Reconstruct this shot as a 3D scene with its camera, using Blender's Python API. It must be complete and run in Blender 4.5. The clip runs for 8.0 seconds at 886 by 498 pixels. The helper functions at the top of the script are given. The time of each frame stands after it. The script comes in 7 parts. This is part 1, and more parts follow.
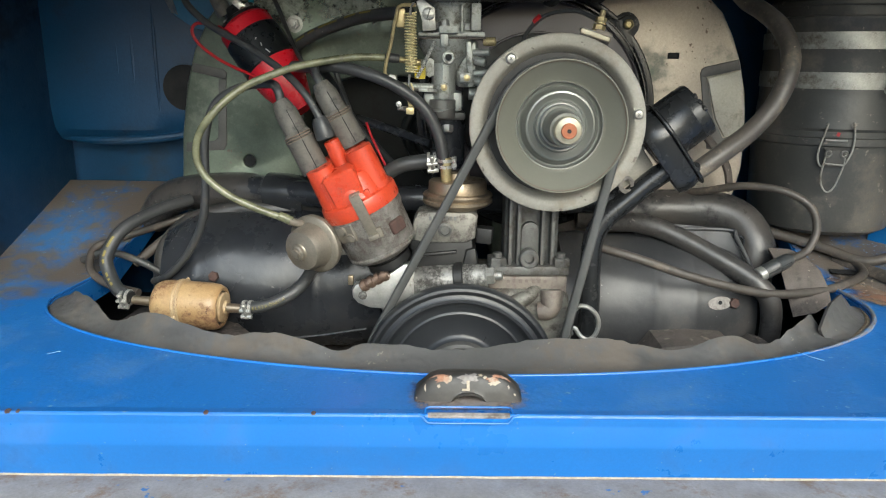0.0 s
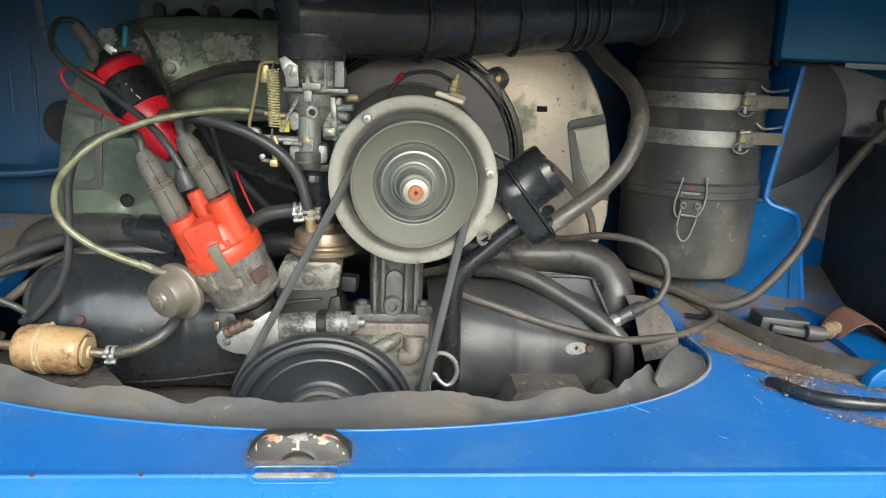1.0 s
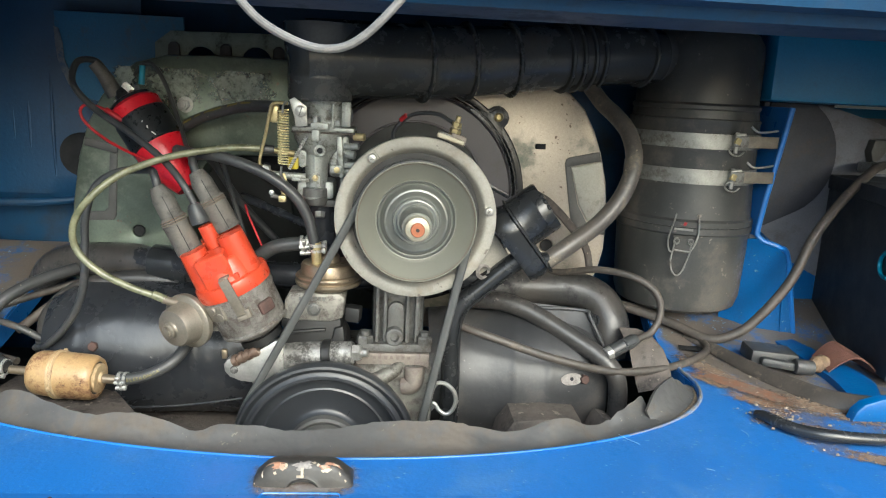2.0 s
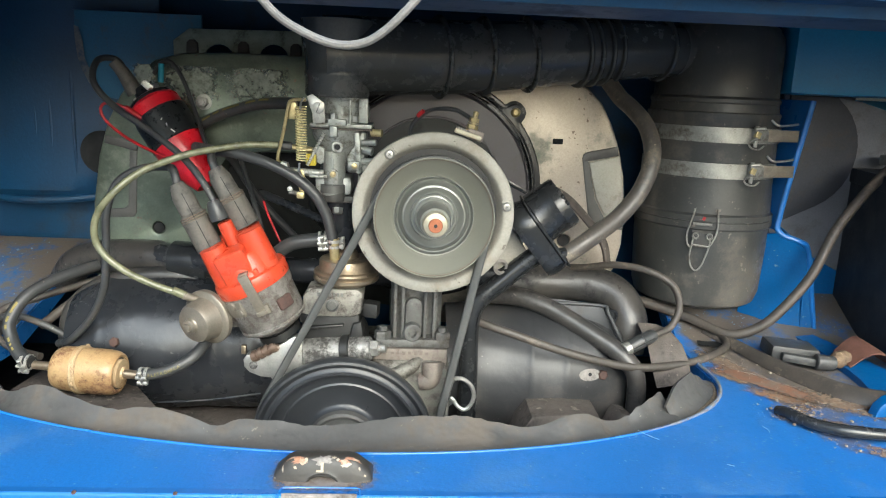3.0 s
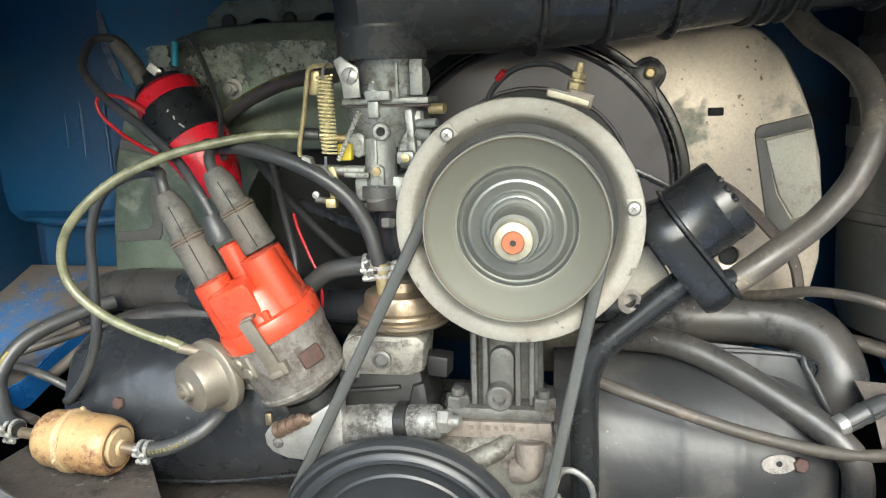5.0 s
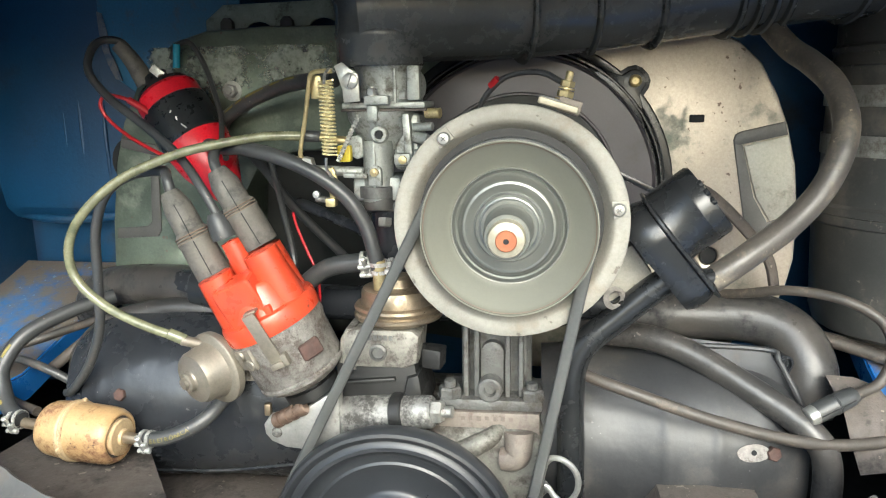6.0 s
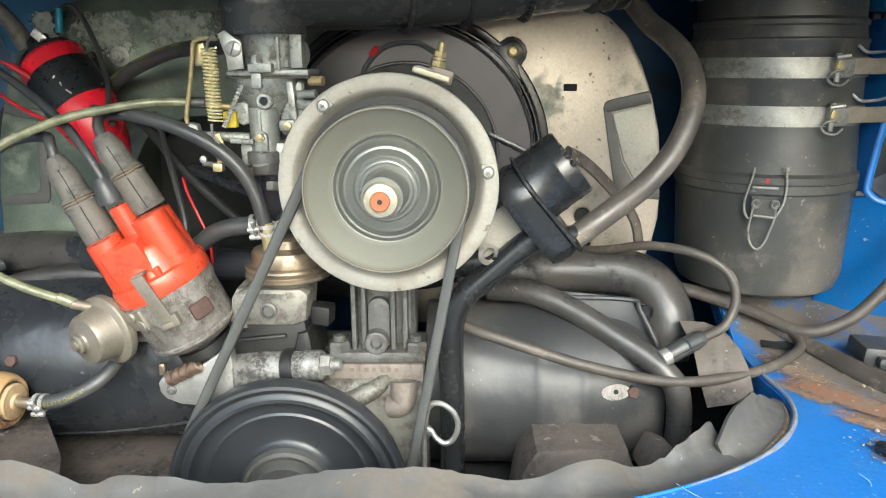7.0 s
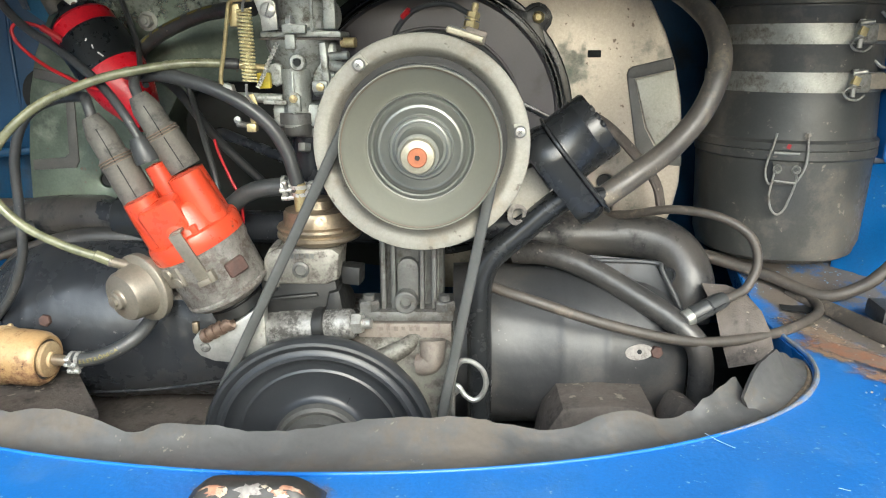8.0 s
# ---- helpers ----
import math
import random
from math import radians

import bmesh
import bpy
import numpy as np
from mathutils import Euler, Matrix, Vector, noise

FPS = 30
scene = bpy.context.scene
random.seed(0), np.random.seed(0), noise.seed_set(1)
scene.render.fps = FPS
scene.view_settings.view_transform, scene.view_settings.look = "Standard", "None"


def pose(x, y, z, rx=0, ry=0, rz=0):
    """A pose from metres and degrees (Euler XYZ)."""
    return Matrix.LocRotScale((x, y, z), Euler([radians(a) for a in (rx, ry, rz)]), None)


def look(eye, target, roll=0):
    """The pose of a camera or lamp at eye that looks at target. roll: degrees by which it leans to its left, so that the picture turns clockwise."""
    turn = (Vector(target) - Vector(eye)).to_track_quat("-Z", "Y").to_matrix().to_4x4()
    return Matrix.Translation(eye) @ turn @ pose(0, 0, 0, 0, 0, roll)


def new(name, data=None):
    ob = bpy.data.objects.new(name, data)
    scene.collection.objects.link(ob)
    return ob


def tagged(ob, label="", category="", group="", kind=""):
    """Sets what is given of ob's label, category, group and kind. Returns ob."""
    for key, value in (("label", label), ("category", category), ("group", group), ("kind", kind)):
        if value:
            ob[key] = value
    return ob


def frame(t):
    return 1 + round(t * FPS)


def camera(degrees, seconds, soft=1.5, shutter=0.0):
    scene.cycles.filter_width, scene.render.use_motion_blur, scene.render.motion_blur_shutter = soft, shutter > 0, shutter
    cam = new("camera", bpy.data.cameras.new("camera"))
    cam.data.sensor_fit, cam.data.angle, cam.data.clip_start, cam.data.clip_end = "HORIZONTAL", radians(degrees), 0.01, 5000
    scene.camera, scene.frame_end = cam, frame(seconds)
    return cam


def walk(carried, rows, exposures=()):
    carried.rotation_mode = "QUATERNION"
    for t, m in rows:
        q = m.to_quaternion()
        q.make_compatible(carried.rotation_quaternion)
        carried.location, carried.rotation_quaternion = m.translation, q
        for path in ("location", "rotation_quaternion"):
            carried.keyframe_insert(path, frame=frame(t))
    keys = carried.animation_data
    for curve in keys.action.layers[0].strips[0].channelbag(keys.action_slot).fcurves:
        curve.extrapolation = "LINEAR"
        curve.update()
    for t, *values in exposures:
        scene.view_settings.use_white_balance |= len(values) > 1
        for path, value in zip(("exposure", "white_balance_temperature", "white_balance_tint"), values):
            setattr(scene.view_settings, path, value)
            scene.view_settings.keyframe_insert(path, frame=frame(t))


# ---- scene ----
cam = camera(62.3, 8.0, 1.1)
PATH = [
    (0, (-0.003, -0.024, 0.902), (0.003, 1.912, 0.4), 0.5),
    (0.5, (0.053, -0.032, 0.931), (0.162, 1.904, 0.439), 1.3),
    (1, (0.079, -0.041, 0.952), (0.238, 1.894, 0.474), 2.3),
    (1.5, (0.078, -0.048, 0.969), (0.25, 1.893, 0.518), 3.0),
    (1.7, (0.077, -0.054, 0.97), (0.241, 1.894, 0.547), 3.0),
    (2.8, (0.085, -0.096, 0.98), (0.203, 1.856, 0.557), 2.4),
    (3, (0.076, -0.068, 0.972), (0.185, 1.881, 0.537), 2.4),
    (3.5, (0.058, 0.017, 0.931), (0.118, 1.968, 0.498), 1.1),
    (3.6, (0.065, 0.037, 0.928), (0.123, 1.989, 0.497), 0.9),
    (4, (0.112, 0.107, 0.909), (0.026, 2.06, 0.486), -0.7),
    (4.5, (0.134, 0.183, 0.912), (-0.11, 2.123, 0.494), -1.8),
    (4.7, (0.134, 0.19, 0.919), (-0.155, 2.125, 0.505), -1.9),
    (5.8, (0.109, 0.168, 0.934), (-0.181, 2.106, 0.534), -1.0),
    (6, (0.125, 0.161, 0.932), (-0.129, 2.102, 0.523), -0.9),
    (6.5, (0.146, 0.133, 0.939), (0.017, 2.081, 0.505), -0.5),
    (7, (0.157, 0.127, 0.934), (0.121, 2.064, 0.437), -0.3),
    (7.5, (0.143, 0.135, 0.925), (0.123, 2.061, 0.387), -0.2),
    (8, (0.133, 0.111, 0.918), (0.096, 2.037, 0.378), -0.1),
]
EXPOSURES = [(0.0, 0.65, 5590, 1.2), (0.7, 0.95, 5590, 1.2), (1.0, 0.97, 5590, 1.2), (1.7, 1.02, 5590, 1.2), (3.5, 1.14, 5590, 1.2), (4.5, 1.27, 5590, 1.2), (6.0, 1.5, 5590, 1.2), (7.0, 1.43, 5590, 1.2), (8.0, 1.27, 5590, 1.2)]
walk(cam, [(t, look(eye, target, roll)) for t, eye, target, roll in PATH], EXPOSURES)

# world, sun
world = bpy.data.worlds.new("sky")
scene.world = world
world.use_nodes = True
wn = world.node_tree
sky = wn.nodes.new("ShaderNodeTexSky")
sky.sky_type = 'NISHITA'
sky.sun_disc = False
sky.sun_elevation = radians(31)
sky.dust_density = 6.0
sky.air_density = 1.0
sky.sun_rotation = radians(165)
wn.links.new(sky.outputs[0], wn.nodes["Background"].inputs[0])
wn.nodes["Background"].inputs[1].default_value = 0.15
sun = new("sun", bpy.data.lights.new("sun", 'SUN'))
sun.data.energy = 1.1
sun.data.angle = radians(54)
sun.data.color = (1.0, 0.97, 0.93)
sun.matrix_world = look((0.2, -3.4, 3.22), (0.05, 0.6, 0.8))

# ---- materials ----


def mk(name, base, other=None, rough=0.5, metal=0.0, scale=30.0, dirt=None, amount=0.35, dscale=14.0,
       bump=0.15, bscale=220.0, coat=0.0, fleck=None, dent=0.0, grain=0.14):
    """A surface with a soft colour change, patches of dirt and fine relief; sizes in cycles a metre."""
    m = bpy.data.materials.new(name)
    m.use_nodes = True
    nt = m.node_tree
    b = nt.nodes["Principled BSDF"]
    co = nt.nodes.new("ShaderNodeTexCoord")

    def noise_at(s, detail=6.0, roughness=0.6):
        n = nt.nodes.new("ShaderNodeTexNoise")
        n.inputs["Scale"].default_value = s
        n.inputs["Detail"].default_value = detail
        n.inputs["Roughness"].default_value = roughness
        nt.links.new(co.outputs["Object"], n.inputs["Vector"])
        return n

    def ramp(src, lo, hi):
        r = nt.nodes.new("ShaderNodeMapRange")
        r.inputs["From Min"].default_value, r.inputs["From Max"].default_value = lo, hi
        nt.links.new(src, r.inputs["Value"])
        return r.outputs["Result"]

    def mix(fac, a, c):
        x = nt.nodes.new("ShaderNodeMix")
        x.data_type = 'RGBA'
        nt.links.new(fac, x.inputs["Factor"])
        for sock, v in ((x.inputs["A"], a), (x.inputs["B"], c)):
            if isinstance(v, tuple):
                sock.default_value = (*v, 1)
            else:
                nt.links.new(v, sock)
        return x.outputs["Result"]

    other = other or tuple(v * 0.72 for v in base)
    col = mix(ramp(noise_at(scale).outputs["Fac"], 0.35, 0.65), base, other)
    rn = noise_at(scale * 2.3)
    rough_out = ramp(rn.outputs["Fac"], 0.25, 0.75)
    rr = nt.nodes.new("ShaderNodeMapRange")
    rr.inputs["To Min"].default_value, rr.inputs["To Max"].default_value = max(0.03, rough * 0.75), min(1, rough * 1.25)
    nt.links.new(rough_out, rr.inputs["Value"])
    rough_sock = rr.outputs["Result"]
    metal_sock = None
    if dirt:
        big = noise_at(dscale, 8.0, 0.7)
        fine = noise_at(dscale * 6.5, 6.0, 0.7)
        both = nt.nodes.new("ShaderNodeMath")
        both.operation = 'MULTIPLY_ADD'
        both.inputs[1].default_value = 0.45
        nt.links.new(fine.outputs["Fac"], both.inputs[0])
        nt.links.new(big.outputs["Fac"], both.inputs[2])
        edge = 0.725 + (0.5 - amount) * 0.52
        mask = ramp(both.outputs[0], edge - 0.07, edge + 0.09)
        col = mix(mask, col, dirt)
        rm = nt.nodes.new("ShaderNodeMix")
        nt.links.new(mask, rm.inputs["Factor"])
        nt.links.new(rough_sock, rm.inputs["A"])
        rm.inputs["B"].default_value = 0.9
        rough_sock = rm.outputs["Result"]
        if metal:
            mm = nt.nodes.new("ShaderNodeMapRange")
            mm.inputs["To Min"].default_value, mm.inputs["To Max"].default_value = metal, metal * 0.15
            nt.links.new(mask, mm.inputs["Value"])
            metal_sock = mm.outputs["Result"]
    if fleck:
        colour, fscale, cut = fleck
        fn = noise_at(fscale, 3.0, 0.55)
        wide = noise_at(fscale * 0.13, 3.0, 0.6)
        add = nt.nodes.new("ShaderNodeMath")
        add.operation = 'MULTIPLY_ADD'
        add.inputs[1].default_value = 0.45
        nt.links.new(wide.outputs["Fac"], add.inputs[0])
        nt.links.new(fn.outputs["Fac"], add.inputs[2])
        col = mix(ramp(add.outputs[0], cut + 0.215, cut + 0.27), col, colour)
    if grain:
        gn = nt.nodes.new("ShaderNodeMapRange")
        gn.inputs["From Min"].default_value, gn.inputs["From Max"].default_value = 0.3, 0.7
        gn.inputs["To Min"].default_value, gn.inputs["To Max"].default_value = 1 - grain, 1 + grain
        nt.links.new(noise_at(420.0, 5.0, 0.75).outputs["Fac"], gn.inputs["Value"])
        gm = nt.nodes.new("ShaderNodeVectorMath")
        gm.operation = 'SCALE'
        nt.links.new(col, gm.inputs[0])
        nt.links.new(gn.outputs["Result"], gm.inputs["Scale"])
        col = gm.outputs["Vector"]
    nt.links.new(col, b.inputs["Base Color"])
    nt.links.new(rough_sock, b.inputs["Roughness"])
    if metal_sock:
        nt.links.new(metal_sock, b.inputs["Metallic"])
    else:
        b.inputs["Metallic"].default_value = metal
    b.inputs["Coat Weight"].default_value = coat
    b.inputs["Coat Roughness"].default_value = 0.08
    if bump:
        bp = nt.nodes.new("ShaderNodeBump")
        bp.inputs["Strength"].default_value = bump
        bp.inputs["Distance"].default_value = 0.002
        nt.links.new(noise_at(bscale, 4.0).outputs["Fac"], bp.inputs["Height"])
        nt.links.new(bp.outputs["Normal"], b.inputs["Normal"])
        if dent:
            dp = nt.nodes.new("ShaderNodeBump")
            dp.inputs["Strength"].default_value = dent
            dp.inputs["Distance"].default_value = 0.012
            nt.links.new(noise_at(22.0, 3.0, 0.5).outputs["Fac"], dp.inputs["Height"])
            nt.links.new(dp.outputs["Normal"], bp.inputs["Normal"])
    return m


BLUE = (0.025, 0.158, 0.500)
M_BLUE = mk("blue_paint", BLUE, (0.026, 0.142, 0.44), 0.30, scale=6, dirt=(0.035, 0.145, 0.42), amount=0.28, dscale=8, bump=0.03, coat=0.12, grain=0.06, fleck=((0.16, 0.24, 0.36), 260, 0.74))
# Same van blue, darkened so the bay's inner shade is in the colour.
M_BLUEWALL = mk("blue_paint_dusty_shaded", (0.008, 0.056, 0.138), (0.008, 0.042, 0.102), 0.48, scale=7, dirt=(0.030, 0.045, 0.065), amount=0.26, dscale=5)
M_RUST = mk("rusty_edge", (0.22, 0.20, 0.18), (0.30, 0.28, 0.26), 0.75, scale=30, dirt=(0.20, 0.13, 0.08), amount=0.30, dscale=20, fleck=((0.06, 0.16, 0.36), 90, 0.70))
M_RUSTSPOT = mk("rust", (0.080, 0.042, 0.033), (0.05, 0.031, 0.025), 0.8, scale=160)
M_RUBBER = mk("grey_rubber", (0.088, 0.086, 0.082), (0.066, 0.065, 0.063), 0.46, scale=10, dirt=(0.106, 0.092, 0.076), amount=0.42, dscale=13, dent=0.45, bump=0.06, grain=0.07, fleck=((0.21, 0.19, 0.155), 260, 0.725))
M_BLACKRUBBER = mk("black_rubber", (0.036, 0.038, 0.039), (0.052, 0.053, 0.053), 0.38, scale=30, dirt=(0.10, 0.09, 0.08), amount=0.22, dscale=22, fleck=((0.20, 0.18, 0.15), 260, 0.73))
M_DUSTRUBBER = mk("dusty_rubber", (0.074, 0.063, 0.053), (0.052, 0.046, 0.040), 0.50, scale=45, dirt=(0.17, 0.14, 0.11), amount=0.25, dscale=30)
M_BLACKTIN = mk("black_tin", (0.018, 0.020, 0.024), (0.030, 0.032, 0.036), 0.27, scale=10, dirt=(0.060, 0.056, 0.052), amount=0.24, dscale=11, bump=0.06, dent=0.14, fleck=((0.14, 0.135, 0.13), 240, 0.75))
M_DUSTYTIN = mk("dusty_black_tin", (0.027, 0.028, 0.030), (0.040, 0.040, 0.040), 0.42, scale=9, dirt=(0.080, 0.074, 0.067), amount=0.36, dscale=10, bump=0.06, dent=0.14, fleck=((0.17, 0.165, 0.16), 220, 0.75))
M_PIPE = mk("dusty_black_pipe", (0.030, 0.030, 0.030), (0.060, 0.055, 0.050), 0.33, scale=14, dirt=(0.018, 0.018, 0.02), amount=0.30, dscale=18, bump=0.12, dent=0.2, fleck=((0.17, 0.155, 0.14), 220, 0.72))
M_BLACKPAINT = mk("black_paint", (0.013, 0.014, 0.015), (0.020, 0.021, 0.022), 0.26, scale=20, dirt=(0.08, 0.07, 0.06), amount=0.08, dscale=20, bump=0.05)
M_ALU = mk("cast_aluminium", (0.34, 0.335, 0.315), (0.19, 0.185, 0.175), 0.40, 0.6, scale=60, dirt=(0.045, 0.042, 0.038), amount=0.50, dscale=45, bump=0.3, bscale=500)
M_ALUCLEAN = mk("machined_aluminium", (0.50, 0.50, 0.48), (0.38, 0.38, 0.36), 0.38, 0.75, scale=60, dirt=(0.16, 0.14, 0.11), amount=0.2, dscale=30, bump=0.1)
M_CARB = mk("carburettor_zinc", (0.36, 0.375, 0.352), (0.27, 0.28, 0.262), 0.45, 0.5, scale=60, dirt=(0.10, 0.09, 0.07), amount=0.34, dscale=45, bump=0.2, bscale=500)
M_STAND = mk("stained_casting", (0.155, 0.155, 0.147), (0.09, 0.089, 0.084), 0.46, 0.4, scale=50, dirt=(0.06, 0.05, 0.04), amount=0.35, dscale=35, bump=0.3, bscale=400)
M_OILY = mk("oily_black", (0.009, 0.009, 0.009), (0.016, 0.016, 0.015), 0.48, 0.0, scale=50, dirt=(0.03, 0.028, 0.026), amount=0.2, dscale=70, bump=0.14, bscale=200, grain=0.06, fleck=((0.22, 0.21, 0.19), 280, 0.77))
M_STEEL = mk("zinc_steel", (0.44, 0.44, 0.415), (0.34, 0.335, 0.31), 0.34, 0.7, scale=120, dirt=(0.15, 0.11, 0.08), amount=0.22, dscale=90, bump=0.05)
M_BRASSY = mk("yellow_zinc", (0.50, 0.42, 0.22), (0.38, 0.31, 0.16), 0.38, 0.6, scale=140, dirt=(0.22, 0.16, 0.09), amount=0.2, dscale=90, bump=0.05)
M_SPRING = mk("pale_yellow_zinc", (0.86, 0.78, 0.44), (0.74, 0.64, 0.33), 0.26, 0.35, scale=140, bump=0)
M_GLOSSRUBBER = mk("glossy_black_rubber", (0.018, 0.02, 0.022), (0.028, 0.03, 0.032), 0.22, scale=30, dirt=(0.08, 0.075, 0.07), amount=0.14, dscale=20, bump=0.04)
M_DUCT = mk("satin_black_duct_rubber", (0.044, 0.047, 0.047), (0.060, 0.063, 0.062), 0.24, scale=18, dirt=(0.080, 0.076, 0.07), amount=0.22, dscale=14, bump=0.05)
M_FRAY = mk("tan_frayed_webbing", (0.24, 0.17, 0.10), (0.15, 0.10, 0.065), 0.9, scale=120, bump=0.8, bscale=500)
M_BELT = mk("belt_rubber", (0.058, 0.060, 0.058), (0.080, 0.082, 0.079), 0.5, scale=16, dirt=(0.10, 0.095, 0.09), amount=0.3, dscale=34, bump=0.1, grain=0.1)
M_GOLD = mk("aged_bronze_zinc", (0.36, 0.295, 0.21), (0.27, 0.215, 0.15), 0.34, 0.75, scale=60, dirt=(0.15, 0.12, 0.09), amount=0.25, dscale=40, bump=0.08)
M_VAC = mk("aged_zinc_can", (0.25, 0.225, 0.18), (0.20, 0.175, 0.14), 0.42, 0.5, scale=50, dirt=(0.17, 0.15, 0.12), amount=0.22, dscale=35, bump=0.06)
M_DISTBODY = mk("oxidised_aluminium", (0.29, 0.275, 0.25), (0.15, 0.138, 0.125), 0.55, 0.45, scale=85, dirt=(0.085, 0.068, 0.055), amount=0.42, dscale=80, bump=0.35, bscale=700)
M_ORANGE = mk("orange_plastic", (0.52, 0.060, 0.022), (0.45, 0.048, 0.018), 0.30, scale=30, dirt=(0.28, 0.05, 0.025), amount=0.18, dscale=40, bump=0.06, bscale=90, fleck=((0.16, 0.04, 0.03), 160, 0.70))
M_RED = mk("red_label", (0.60, 0.012, 0.025), (0.50, 0.010, 0.02), 0.3, scale=40, bump=0.03)
M_COILBLACK = mk("black_enamel", (0.010, 0.011, 0.012), (0.018, 0.020, 0.020), 0.3, scale=60, dirt=(0.35, 0.35, 0.33), amount=0.02, dscale=120, bump=0.03)
M_BOOT = mk("grey_brown_boot", (0.125, 0.115, 0.098), (0.085, 0.08, 0.07), 0.6, scale=50, dirt=(0.055, 0.052, 0.048), amount=0.34, dscale=45, bump=0.3, bscale=160)
M_FILTER = mk("amber_plastic", (0.43, 0.30, 0.15), (0.35, 0.215, 0.095), 0.34, scale=22, dirt=(0.17, 0.085, 0.045), amount=0.38, dscale=34, bump=0.05, fleck=((0.10, 0.055, 0.035), 240, 0.68))
M_FILTERPALE = mk("pale_amber_plastic", (0.47, 0.36, 0.21), (0.37, 0.25, 0.13), 0.34, scale=40, dirt=(0.17, 0.09, 0.05), amount=0.30, dscale=60, bump=0.05)
M_TUBE = mk("yellowed_clear_tube", (0.20, 0.20, 0.12), (0.10, 0.105, 0.06), 0.2, scale=70, dirt=(0.08, 0.07, 0.04), amount=0.22, dscale=90, bump=0.02)
M_PULLEY = mk("worn_pulley_steel", (0.165, 0.164, 0.132), (0.148, 0.147, 0.120), 0.38, 0.15, scale=10, bump=0.02, grain=0.04)
M_DARKSTEEL = mk("dark_worn_steel", (0.19, 0.195, 0.178), (0.165, 0.17, 0.155), 0.33, 0.5, scale=10, bump=0.0, grain=0.03)
M_GUARD = mk("dusty_grey_guard", (0.315, 0.302, 0.262), (0.262, 0.248, 0.212), 0.62, 0.1, scale=18, dirt=(0.24, 0.21, 0.17), amount=0.30, dscale=16, bump=0.08, fleck=((0.14, 0.12, 0.10), 140, 0.69))
M_CANISTER = mk("dusty_black_plastic", (0.042, 0.044, 0.043), (0.070, 0.069, 0.064), 0.36, scale=8, dirt=(0.125, 0.112, 0.096), amount=0.36, dscale=9, bump=0.08, dent=0.12, grain=0.1, fleck=((0.17, 0.15, 0.13), 120, 0.70))
M_STRAP = mk("worn_strap_steel", (0.36, 0.36, 0.33), (0.25, 0.25, 0.23), 0.4, 0.6, scale=40, dirt=(0.13, 0.11, 0.09), amount=0.35, dscale=30)
M_BROWN = mk("brown_grime", (0.105, 0.088, 0.075), (0.07, 0.06, 0.052), 0.75, scale=30, dirt=(0.035, 0.03, 0.028), amount=0.34, dscale=22, bump=0.35, fleck=((0.20, 0.17, 0.14), 120, 0.68))
M_STRIKER = mk("worn_black_striker", (0.026, 0.025, 0.022), (0.042, 0.038, 0.033), 0.45, scale=60, dirt=(0.10, 0.08, 0.06), amount=0.18, dscale=90, bump=0.1)
M_CHIPRUST = mk("pale_rust_chip", (0.34, 0.17, 0.095), (0.22, 0.11, 0.07), 0.85, scale=240, dirt=(0.36, 0.30, 0.23), amount=0.4, dscale=200)
M_CHIPCREAM = mk("cream_primer_chip", (0.46, 0.41, 0.32), (0.36, 0.30, 0.22), 0.8, scale=200)
M_CHIPGREY = mk("grey_worn_metal", (0.27, 0.25, 0.23), (0.19, 0.175, 0.16), 0.6, 0.2, scale=150, dirt=(0.10, 0.085, 0.07), amount=0.35, dscale=120)
# Near-black: deep shade inside the housing put into the colour.
M_THROAT = mk("green_black_shade", (0.012, 0.014, 0.013), (0.020, 0.023, 0.020), 0.45, scale=14, dirt=(0.03, 0.029, 0.026), amount=0.3, dscale=20)
M_TANLINE = mk("tan_ring", (0.17, 0.125, 0.09), (0.13, 0.10, 0.075), 0.8, scale=120, bump=0)
M_RUSTFLAKE = mk("orange_rust_flake", (0.50, 0.17, 0.05), (0.36, 0.12, 0.045), 0.8, scale=90)
M_BREATHER = mk("brown_black_hose", (0.085, 0.076, 0.066), (0.058, 0.053, 0.047), 0.38, scale=30, dirt=(0.17, 0.145, 0.11), amount=0.36, dscale=20, fleck=((0.36, 0.30, 0.22), 150, 0.71))
M_STEP = mk("dark_grey_pressing", (0.055, 0.054, 0.05), (0.08, 0.077, 0.07), 0.5, scale=30)
M_PUMP = mk("dirty_pump_alloy", (0.25, 0.24, 0.21), (0.17, 0.16, 0.14), 0.48, 0.35, scale=70, dirt=(0.07, 0.06, 0.05), amount=0.36, dscale=70, bump=0.2, bscale=400)
M_HALO = mk("grime_on_blue", (0.25, 0.225, 0.21), (0.20, 0.15, 0.11), 0.8, scale=60, dirt=(0.13, 0.10, 0.08), amount=0.35, dscale=60)


